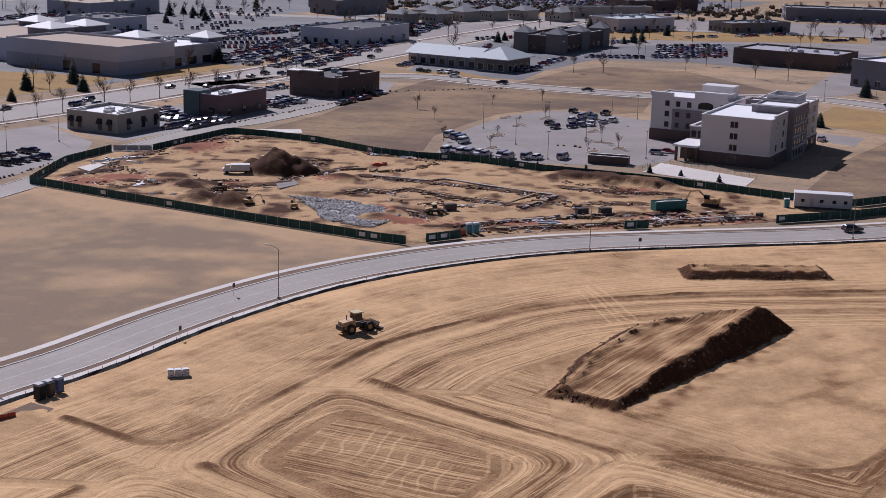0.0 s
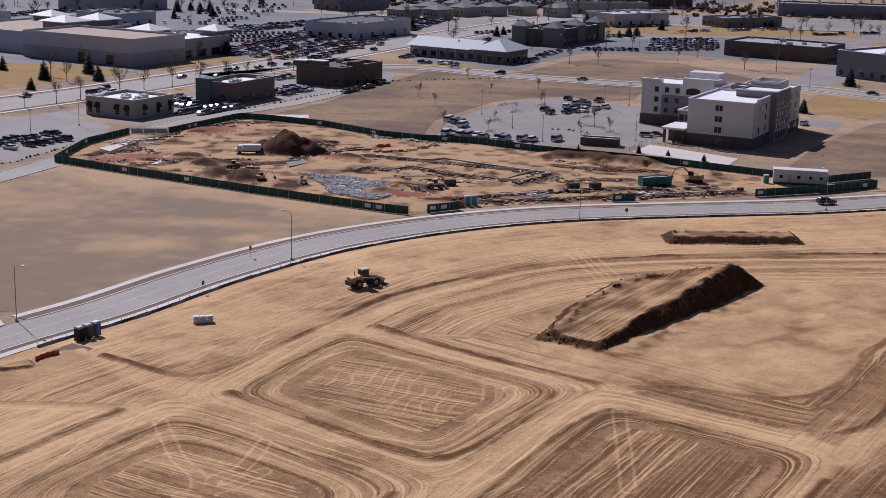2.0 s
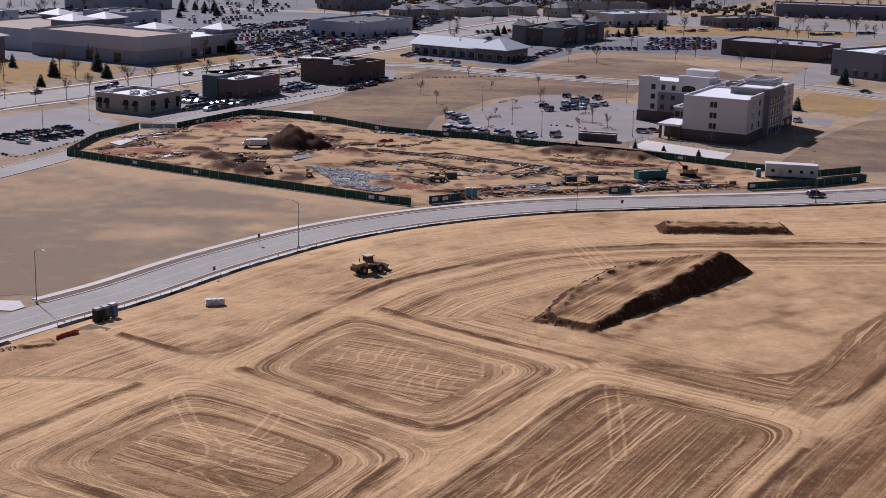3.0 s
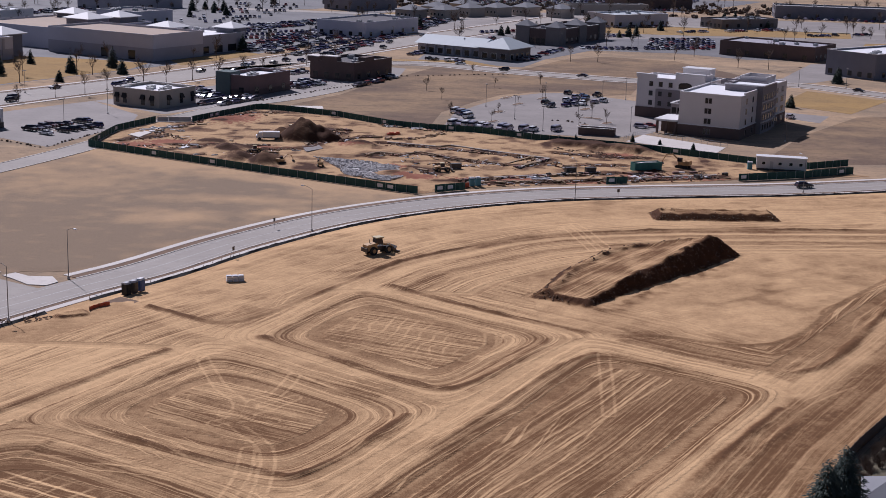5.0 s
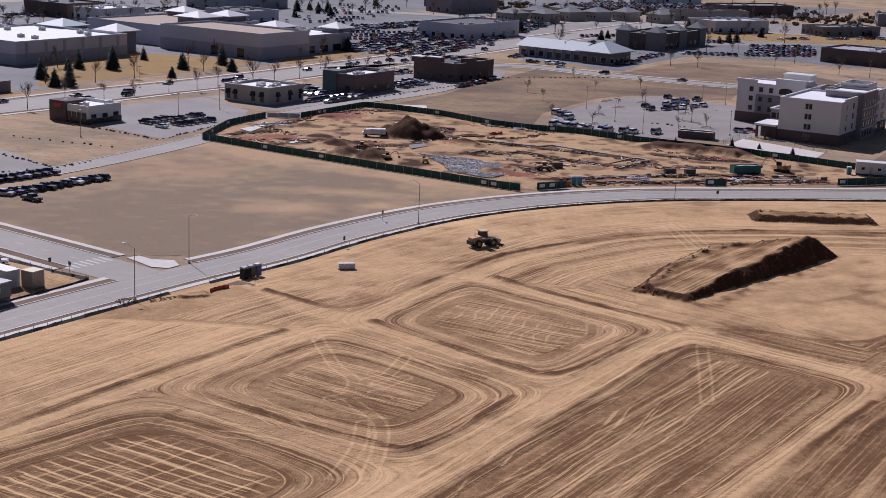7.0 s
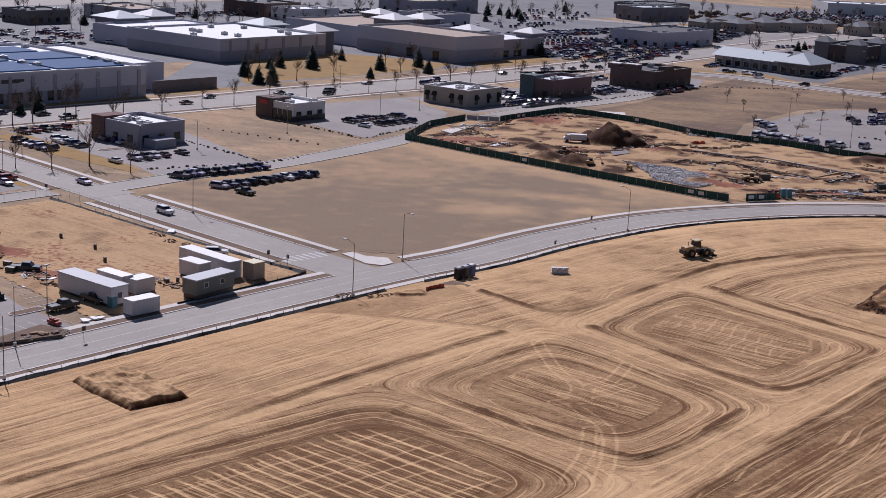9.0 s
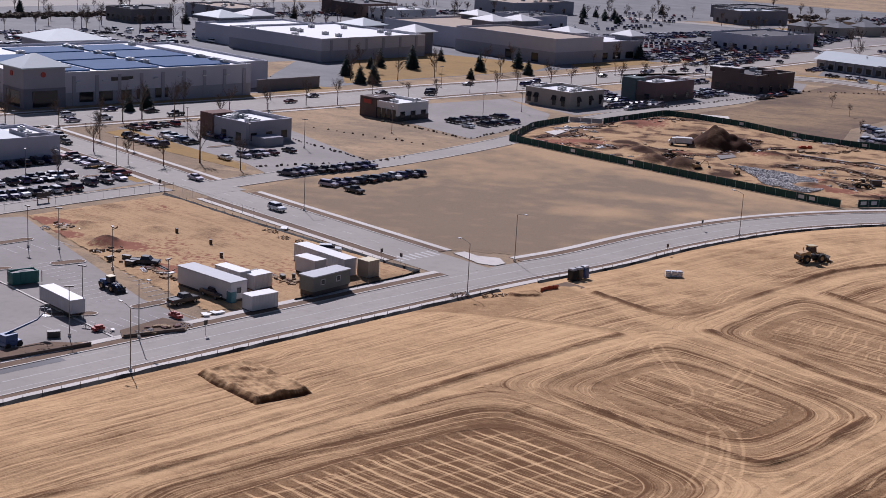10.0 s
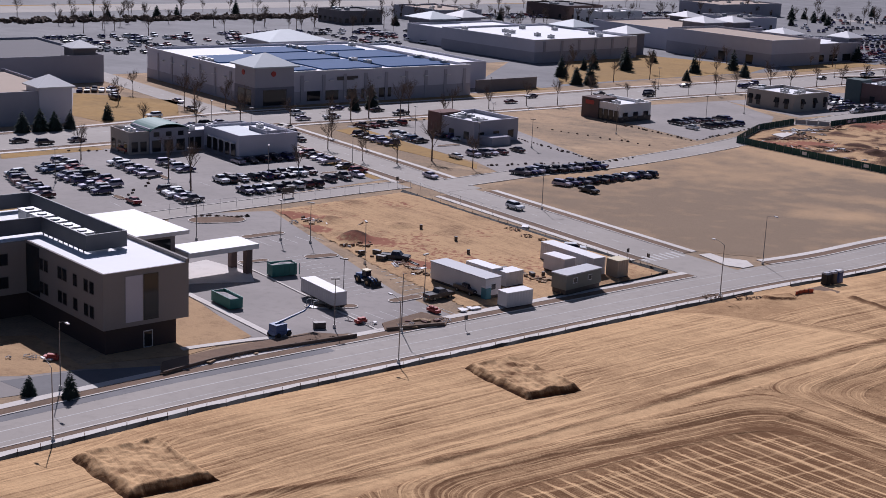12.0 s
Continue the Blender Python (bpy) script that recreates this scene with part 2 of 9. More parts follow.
M["dark_roof"] = surface("dark_membrane", (0.07, 0.065, 0.075), (0.1, 0.09, 0.1), 0.06, 0.7, 0.85, 0, 0.01)
M["metal_roof"] = surface("pale_seam_roof", (0.40, 0.44, 0.47), (0.46, 0.50, 0.53), 0.2, 2, 0.65, 0.0, 0)
M["white_roof"] = surface("white_seam_roof", (0.60, 0.59, 0.60), (0.52, 0.51, 0.52), 0.2, 2, 0.65, 0.0, 0)
M["green_roof"] = surface("green_seam_roof", (0.03, 0.125, 0.11), (0.04, 0.15, 0.13), 0.2, 2, 0.6, 0.0, 0)
M["solar"] = surface("solar_glass", (0.025, 0.075, 0.19), (0.035, 0.095, 0.23), 0.2, 3, 0.6, 0, 0)
M["solar"].node_tree.nodes["Principled BSDF"].inputs["Specular IOR Level"].default_value = 0.05
M["tan_stucco"] = surface("tan_stucco", (0.40, 0.35, 0.315), (0.36, 0.315, 0.28), 0.2, 3, 0.92, 0, 0.01)
M["cream_stucco"] = surface("cream_stucco", (0.79, 0.75, 0.73), (0.74, 0.70, 0.68), 0.2, 3, 0.92, 0, 0.01)
M["hotel_cream"] = surface("hotel_stucco", (0.66, 0.61, 0.60), (0.60, 0.555, 0.55), 0.2, 3, 0.92, 0, 0.01)
M["hotel_taupe"] = surface("hotel_taupe_stucco", (0.27, 0.235, 0.245), (0.235, 0.205, 0.215), 0.2, 3, 0.92, 0, 0.01)
M["pole"] = surface("weathered_pole", (0.24, 0.22, 0.215), (0.19, 0.175, 0.17), 2, 20, 0.6, 0.3, 0)
M["grey_stucco"] = surface("grey_stucco", (0.38, 0.365, 0.41), (0.335, 0.32, 0.36), 0.2, 3, 0.92, 0, 0.01)
M["slate"] = surface("slate_panels", (0.21, 0.205, 0.24), (0.17, 0.165, 0.2), 0.2, 3, 0.9, 0, 0.01)
M["pale_stucco"] = surface("pale_grey_stucco", (0.56, 0.54, 0.60), (0.50, 0.485, 0.54), 0.2, 3, 0.92, 0, 0.01)
M["taupe"] = surface("taupe_panels", (0.21, 0.185, 0.185), (0.175, 0.155, 0.157), 0.2, 3, 0.9, 0, 0.01)
M["brown_brick"] = surface("brown_brick", (0.14, 0.092, 0.085), (0.105, 0.075, 0.07), 0.3, 5, 0.92, 0, 0.01)
M["red_brick"] = surface("red_brick", (0.19, 0.095, 0.08), (0.14, 0.078, 0.07), 0.3, 5, 0.92, 0, 0.01)
M["teal_wall"] = surface("teal_wall", (0.105, 0.14, 0.145), (0.085, 0.115, 0.12), 0.3, 5, 0.9, 0, 0.01)
M["window"] = glass_material("dark_window_glass", (0.018, 0.02, 0.026))
M["auto_glass"] = glass_material("car_glass", (0.016, 0.011, 0.024), 0.14)
M["rubber"] = surface("tyre_rubber", (0.018, 0.017, 0.017), (0.03, 0.028, 0.027), 3, 20, 0.85, 0, 0)
M["rim"] = surface("wheel_rim", (0.45, 0.45, 0.46), (0.35, 0.35, 0.36), 3, 20, 0.35, 0.8, 0)
M["lamp_lens"] = surface("headlight_lens", (0.75, 0.75, 0.76), (0.7, 0.7, 0.7), 3, 20, 0.15, 0, 0)
M["tail_lens"] = surface("tail_light_lens", (0.35, 0.02, 0.02), (0.3, 0.02, 0.02), 3, 20, 0.2, 0, 0)
M["yellow"] = surface("machine_yellow", (0.62, 0.38, 0.15), (0.36, 0.22, 0.12), 0.8, 5, 0.5, 0, 0)
M["cream_paint"] = surface("cab_cream", (0.62, 0.52, 0.32), (0.5, 0.42, 0.26), 0.8, 5, 0.5, 0, 0)
M["blue_plastic"] = surface("blue_plastic", (0.03, 0.08, 0.26), (0.025, 0.065, 0.21), 0.8, 5, 0.45, 0, 0)
M["teal_plastic"] = surface("teal_plastic", (0.06, 0.2, 0.25), (0.05, 0.17, 0.21), 0.8, 5, 0.5, 0, 0)
M["teal_metal"] = surface("teal_dumpster", (0.03, 0.17, 0.155), (0.025, 0.13, 0.12), 0.8, 5, 0.6, 0, 0)
M["blue_paint"] = surface("lift_blue", (0.05, 0.11, 0.28), (0.04, 0.09, 0.22), 0.8, 5, 0.45, 0, 0)
M["orange"] = surface("orange_mesh", (0.62, 0.10, 0.035), (0.5, 0.09, 0.04), 0.8, 5, 0.7, 0, 0)
M["red_paint"] = surface("red_sheet", (0.42, 0.05, 0.04), (0.33, 0.05, 0.04), 0.8, 5, 0.6, 0, 0)
M["bark"] = surface("grey_bark", (0.16, 0.115, 0.09), (0.11, 0.08, 0.065), 0.8, 6, 0.95, 0, 0.02)
M["needles"] = surface("spruce_needles", (0.035, 0.05, 0.035), (0.02, 0.032, 0.026), 0.4, 3, 0.9, 0, 0.02)
M["near_needles"] = surface("blue_spruce_needles", (0.055, 0.075, 0.062), (0.03, 0.042, 0.035), 0.4, 3, 0.9, 0, 0.02)
M["shrub"] = surface("dry_shrub", (0.13, 0.085, 0.06), (0.085, 0.06, 0.045), 0.8, 5, 0.95, 0, 0.05)
M["shingle"] = surface("grey_shingle", (0.24, 0.24, 0.26), (0.19, 0.19, 0.205), 0.3, 5, 0.95, 0, 0.02)
M["lawn"] = surface("winter_lawn", (0.16, 0.13, 0.085), (0.11, 0.095, 0.06), 0.3, 3, 0.97, 0, 0.05)
PAINTS = {
    "white": (0.8, 0.8, 0.82), "black": (0.014, 0.01, 0.02), "silver": (0.40, 0.37, 0.46), "grey": (0.08, 0.07, 0.105),
    "dark blue": (0.028, 0.024, 0.12), "red": (0.26, 0.02, 0.025), "blue": (0.05, 0.1, 0.22), "tan": (0.34, 0.28, 0.2), "maroon": (0.09, 0.012, 0.02),
}
for key, rgb in PAINTS.items():
    M["paint " + key] = surface("car_paint_" + key.replace(" ", "_"), rgb, tuple(v * 0.85 for v in rgb), 0.5, 4, 0.33, 0.3 if key == "silver" else 0.0, 0, coat=0.3)

# ---- mesh building ----


class Shape:
    """Collects vertices and faces for one mesh."""

    def __init__(self):
        self.v, self.f = [], []

    def add(self, verts, faces):
        n = len(self.v)
        self.v += [tuple(p) for p in verts]
        self.f += [tuple(i + n for i in face) for face in faces]
        return self

    def box(self, x0, y0, z0, x1, y1, z1, m=None):
        p = [(x0, y0, z0), (x1, y0, z0), (x1, y1, z0), (x0, y1, z0), (x0, y0, z1), (x1, y0, z1), (x1, y1, z1), (x0, y1, z1)]
        if m is not None:
            p = [m @ Vector(q) for q in p]
        return self.add(p, [(3, 2, 1, 0), (4, 5, 6, 7), (0, 1, 5, 4), (1, 2, 6, 5), (2, 3, 7, 6), (3, 0, 4, 7)])

    def prism(self, pts, z0, z1):
        n = len(pts)
        p = [(x, y, z0) for x, y in pts] + [(x, y, z1) for x, y in pts]
        return self.add(p, [tuple(range(n))[::-1], tuple(range(n, 2 * n))] + [(i, (i + 1) % n, n + (i + 1) % n, n + i) for i in range(n)])

    def loft(self, rings, closed=True):
        n = len(rings[0])
        p = [q for ring in rings for q in ring]
        f = [(a * n + i, a * n + (i + 1) % n, (a + 1) * n + (i + 1) % n, (a + 1) * n + i) for a in range(len(rings) - 1) for i in range(n)]
        if closed:
            f += [tuple(range(n))[::-1], tuple(range((len(rings) - 1) * n, len(rings) * n))]
        return self.add(p, f)

    def tube(self, a, b, ra, rb=None, sides=6):
        a, b = Vector(a), Vector(b)
        rb = ra if rb is None else rb
        q = (b - a).to_track_quat("Z", "Y")
        rings = []
        for c, r in ((a, ra), (b, rb)):
            rings.append([c + q @ Vector((r * math.cos(2 * math.pi * i / sides), r * math.sin(2 * math.pi * i / sides), 0)) for i in range(sides)])
        return self.loft(rings)

    def mesh(self, name, material, smooth=False):
        me = bpy.data.meshes.new(name)
        me.from_pydata(self.v, [], self.f)
        me.materials.append(material)
        if smooth:
            me.shade_smooth()
        me.update()
        return me


def part(name, shape, material, parent=None, label="", at=None, smooth=False):
    """One mesh object under a thing or a part; with no parent it is a thing of its own."""
    me = shape if isinstance(shape, bpy.types.Mesh) else shape.mesh(name, material, smooth)
    ob = new(name, me)
    if parent is not None:
        ob.parent = parent
    if at is not None:
        ob.matrix_basis = at
    return tagged(ob, label)


def thing(name, label, category, at=None, group=""):
    ob = new(name)
    ob.empty_display_size = 0.3
    if at is not None:
        ob.matrix_basis = at
    return tagged(ob, label, category, group)


def smooth_path(pts, step=2.0):
    """A Catmull-Rom line through the points, at even steps."""
    p = np.array([2 * np.array(pts[0]) - pts[1], *pts, 2 * np.array(pts[-1]) - pts[-2]], float)
    out = []
    for i in range(1, len(p) - 2):
        a, b, c, d = p[i - 1 : i + 3]
        n = max(2, int(np.linalg.norm(c - b) / step))
        for t in np.arange(n) / n:
            out.append(0.5 * (2 * b + (c - a) * t + (2 * a - 5 * b + 4 * c - d) * t**2 + (3 * b - a - 3 * c + d) * t**3))
    out.append(p[-2])
    return np.array(out)


def offset(path, d):
    """The line moved d metres to its left."""
    t = np.gradient(path, axis=0)
    t /= np.linalg.norm(t, axis=1)[:, None]
    return path + d * np.stack([-t[:, 1], t[:, 0]], 1)


def ribbon(path, d0, d1, z0, z1, jitter=0.0):
    """A strip with thickness between two offsets of a line."""
    a, b = offset(path, d0), offset(path, d1)
    if jitter:
        b = b + np.array([noise.noise(Vector((p[0] * 0.2, p[1] * 0.2, d1))) for p in b])[:, None] * jitter
    rings = [[(*q, z0), (*p, z0), (*p, z1), (*q, z1)] for p, q in zip(a, b)]
    return Shape().loft(rings)


def inside(pts, x, y):
    c = np.zeros(np.shape(x), bool)
    for (x0, y0), (x1, y1) in zip(pts, pts[1:] + pts[:1]):
        if y0 != y1:
            c ^= ((y0 > y) != (y1 > y)) & (x < (x1 - x0) * (y - y0) / (y1 - y0) + x0)
    return c


def to_line(path, x, y):
    """Distance to a line, and the side (left positive), for arrays of places."""
    best, side = np.full(np.shape(x), 1e9), np.zeros(np.shape(x))
    for (x0, y0), (x1, y1) in zip(path[:-1], path[1:]):
        dx, dy = x1 - x0, y1 - y0
        t = np.clip(((x - x0) * dx + (y - y0) * dy) / (dx * dx + dy * dy), 0, 1)
        d = np.hypot(x - x0 - t * dx, y - y0 - t * dy)
        near = d < best
        best = np.where(near, d, best)
        side = np.where(near, np.sign(dx * (y - y0) - dy * (x - x0)), side)
    return best, side


def near_line(path, x, y, reach=6.0):
    """Distance to a line on a grid of places; 99 where it is far."""
    path = np.array(path)
    i0, i1 = np.searchsorted(x[0], (path[:, 0].min() - reach, path[:, 0].max() + reach))
    j0, j1 = np.searchsorted(y[:, 0], (path[:, 1].min() - reach, path[:, 1].max() + reach))
    out = np.full(x.shape, 99.0)
    if i1 > i0 and j1 > j0:
        out[j0:j1, i0:i1] = to_line(path, x[j0:j1, i0:i1], y[j0:j1, i0:i1])[0]
    return out


def sheet(name, pts, z, material, label, thick=0.03):
    """A flat area of the ground's covering, a little proud."""
    return tagged(part(name, Shape().prism(pts, z - thick, z), material), label, kind="structure")


def value_noise(x, y, size, seed):
    """Smooth random relief from -1 to 1."""
    rng = np.random.default_rng(seed)
    g = rng.uniform(-1, 1, (256, 256))
    fx, fy = x / size + 500, y / size + 500
    ix, iy = np.floor(fx).astype(int), np.floor(fy).astype(int)
    tx, ty = fx - ix, fy - iy
    tx, ty = tx * tx * (3 - 2 * tx), ty * ty * (3 - 2 * ty)
    a, b = g[ix % 256, iy % 256], g[(ix + 1) % 256, iy % 256]
    c, d = g[ix % 256, (iy + 1) % 256], g[(ix + 1) % 256, (iy + 1) % 256]
    return (a * (1 - tx) + b * tx) * (1 - ty) + (c * (1 - tx) + d * tx) * ty


def step01(v, a, b):
    t = np.clip((v - a) / (b - a), 0, 1)
    return t * t * (3 - 2 * t)


def terrain(name, x0, x1, y0, y1, res, field, material, label):
    """A fine sheet of soil; field gives, for arrays of places, what to keep, height and the stored values."""
    xs, ys = np.arange(x0, x1 + res, res), np.arange(y0, y1 + res, res)
    X, Y = np.meshgrid(xs, ys)
    keep, Z, stored = field(X, Y)
    ny, nx = X.shape
    quad = keep[:-1, :-1] & keep[1:, :-1] & keep[:-1, 1:] & keep[1:, 1:]
    idx = np.arange(nx * ny).reshape(ny, nx)
    q = np.stack([idx[:-1, :-1], idx[:-1, 1:], idx[1:, 1:], idx[1:, :-1]], -1)[quad]
    used = np.unique(q)
    remap = np.zeros(nx * ny, int)
    remap[used] = np.arange(len(used))
    q = remap[q]
    co = np.stack([X.ravel(), Y.ravel(), Z.ravel()], 1)[used]
    me = bpy.data.meshes.new(name)
    me.vertices.add(len(co))
    me.vertices.foreach_set("co", co.astype(np.float32).ravel())
    me.loops.add(q.size)
    me.loops.foreach_set("vertex_index", q.astype(np.int32).ravel())
    me.polygons.add(len(q))
    me.polygons.foreach_set("loop_start", np.arange(0, q.size, 4, dtype=np.int32))
    me.update(calc_edges=True)
    me.shade_smooth()
    for key, v in stored.items():
        me.attributes.new(key, "FLOAT", "POINT").data.foreach_set("value", v.ravel()[used].astype(np.float32))
    me.materials.append(material)
    me.validate()
    return tagged(new(name, me), label, kind="structure")


# ---- the plan: roads ----
SILT = smooth_path([(-172, -8), (-150, 36), (-135.2, 65.8), (-121.1, 94.8), (-101.9, 129), (-77.1, 172.9), (-61.7, 198.8), (-48.7, 218.2), (-35, 243.2),
                    (-17, 268.3), (4.4, 287), (29.5, 300.6), (60, 309), (90.8, 316.2), (117, 325), (170, 345), (260, 380)])
CROSS = smooth_path([(-76, 201), (-88, 209.5), (-125, 234), (-150, 250.5), (-172, 266), (-206, 289), (-240, 312), (-300, 352), (-420, 430)], 4)
MAIN = smooth_path([(-420, -40), (-330, 130), (-285, 215), (-256, 268), (-238, 312), (-207, 362), (-176, 412), (-152, 456), (-116, 515), (-70, 604), (-30, 690), (10, 772), (70, 890), (160, 1080)], 5)
LANE = smooth_path([(-150, 257), (-138, 281), (-125, 302), (-111, 334), (-99.5, 368), (-94, 397), (-84, 425), (-70, 457), (-58.5, 473), (-43, 502), (-34, 530), (-24, 556)], 4)
MID = smooth_path([(-160, 247), (-167, 235), (-178, 213), (-190, 189), (-208, 155), (-240, 90)], 4)
SECOND = smooth_path([(-92, 560), (-60, 590), (-35, 602), (-5, 606), (28, 586), (52, 575), (84, 564), (120, 566), (150, 564), (172, 545), (200, 515), (260, 440)], 4)

ground = Shape()
R = 4200.0
ground.add([(R * math.cos(a), R * math.sin(a) + 200, 0) for a in np.linspace(0, 2 * math.pi, 49)[:-1]], [tuple(range(48))])
tagged(part("ground", ground, M["ground"]), "dry brown prairie grass reaching the horizon", kind="structure")


def roadway(name, path, half, label, verge=2.0, walk_width=1.5, sides=(1, 1)):
    tagged(part(name, ribbon(path, -half, half, 0.0, 0.06), M["road"]), label, kind="structure")
    for s, on in zip((1, -1), sides):
        if on:
            tagged(part("kerb", ribbon(path, s * half, s * (half + 0.3), 0.0, 0.16), M["concrete"]), "pale concrete kerb beside the road", kind="structure")
            if on == 1:
                tagged(part("verge", ribbon(path, s * (half + 0.3), s * (half + 0.3 + verge), 0.0, 0.09), M["verge"]), "bare brown planting strip beside the kerb", kind="structure")
                tagged(part("pavement", ribbon(path, s * (half + 0.3 + verge), s * (half + 0.3 + verge + walk_width), 0.0, 0.13), M["concrete"]), "pale concrete pavement", kind="structure")


# the site road runs along the silt fence; it breaks for the cross street's mouth on its far side
def stretch(path, a, b):
    """The part of a line between two places along it, given by nearest points."""
    i, j = (int(np.argmin(np.hypot(path[:, 0] - p[0], path[:, 1] - p[1]))) for p in (a, b))
    return path[i : j + 1]


tagged(part("road", ribbon(SILT, 3.5, 13.3, 0.0, 0.06), M["road"]), "worn pale grey curving two-lane road", kind="structure")
tagged(part("kerb", ribbon(SILT, 3.2, 3.5, 0.0, 0.16), M["concrete"]), "pale concrete kerb beside the road", kind="structure")
tagged(part("verge", ribbon(SILT, 2.0, 3.2, 0.0, 0.1), M["verge"]), "bare brown planting strip beside the road", kind="structure")
tagged(part("pavement", ribbon(SILT, 0.45, 2.0, 0.0, 0.14), M["concrete"]), "narrow pale concrete pavement beside the silt fence", kind="structure")
for a, b in (((-172, -8), (-65.5, 189.5)), ((-57, 207), (260, 380))):
    s = stretch(SILT, a, b)
    tagged(part("kerb", ribbon(s, 13.3, 13.6, 0.0, 0.16), M["concrete"]), "pale concrete kerb beside the road", kind="structure")
    tagged(part("verge", ribbon(s, 13.6, 15.6, 0.0, 0.1), M["verge"]), "bare brown planting strip beside the kerb", kind="structure")
    tagged(part("pavement", ribbon(s, 15.6, 17.2, 0.0, 0.14), M["concrete"]), "pale concrete pavement beside the field", kind="structure")
for a, b in (((-88, 209.5), (-143, 246)), ((-158, 256), (-232, 306))):
    s = stretch(CROSS, a, b)
    roadway("road", s, 5.0, "worn grey cross street", 2.2, 1.5)
tagged(part("road", ribbon(CROSS, -5.0, 5.0, 0.0, 0.05), M["road"]), "worn grey cross street", kind="structure")
roadway("road", MAIN, 11.0, "wide grey main road through the shops", 2.5, 1.8)
roadway("road", LANE, 4.2, "narrow grey lane beside the field", 0, 0, (2, 2))
roadway("road", MID, 3.6, "narrow grey access road", 0, 0, (2, 2))
roadway("road", SECOND, 5.0, "grey street behind the empty grass", 2.0, 1.5)
for p, w in (((-82.5, 205), 8.0), ((-150.5, 252), 6.0)):
    tagged(part("road", Shape().box(-w, -6, 0, w, 6, 0.068, pose(p[0], p[1], 0, 0, 0, 147)), M["road"]), "grey street junction", kind="structure")


def dashes(name, path, d, length, gap, label, width=0.14, z=0.066):
    """Painted lane lines."""
    s, total = Shape(), 0.0
    p = offset(path, d)
    seg = np.hypot(*np.diff(p, axis=0).T)
    run = np.r_[0, np.cumsum(seg)]
    at = 0.0
    while at + length < run[-1]:
        q = [np.array([np.interp(v, run, p[:, 0]), np.interp(v, run, p[:, 1])]) for v in (at, at + length)]
        t = (q[1] - q[0]) / np.linalg.norm(q[1] - q[0])
        n = np.array([-t[1], t[0]]) * width / 2
        s.prism([tuple(q[0] - n), tuple(q[1] - n), tuple(q[1] + n), tuple(q[0] + n)], 0.05, z)
        at += length + gap
    return tagged(part(name, s, M["line"]), label, "road marking", kind="stuff")


dashes("lane_line", SILT, 8.4, 6.0, 0.05, "solid pale centre line on the road", 0.16)
dashes("lane_line", SILT, 11.9, 6.0, 0.05, "solid pale edge line on the road", 0.1)
dashes("lane_line", SILT, 5.0, 6.0, 0.05, "solid pale edge line on the road", 0.1)
dashes("lane_line", CROSS, 0.0, 3.0, 6.0, "dashed pale lane line on the street")
for d in (-3.7, 3.7):
    dashes("lane_line", MAIN, d, 3.0, 9.0, "dashed pale lane line on the main road", 0.2)

# crossing at the mouth of the cross street
cw = Shape()
for i in range(7):
    cw.box(-2.0, -5.2 + i * 1.6, 0.05, 2.0, -4.6 + i * 1.6, 0.078, pose(-88.5, 208.5, 0, 0, 0, 147))
tagged(part("crossing", cw, M["line"]), "faded pale crossing bars on the road", kind="structure")

# ---- the graded field ----
# building pads, by their four corners and how round these are
PADS = [([(-29.5, 177.5), (-14, 211), (21, 182.5), (1.5, 151)], 2.2), ([(-53.5, 137), (-35, 169.5), (-1.5, 145), (-17.5, 116)], 2.4), ([(-90, 78), (-55.5, 132), (-19, 109), (-52, 58)], 3.0),
        ([(26, 176.5), (52.5, 157.5), (16, 98), (-20, 92)], 2.2)]
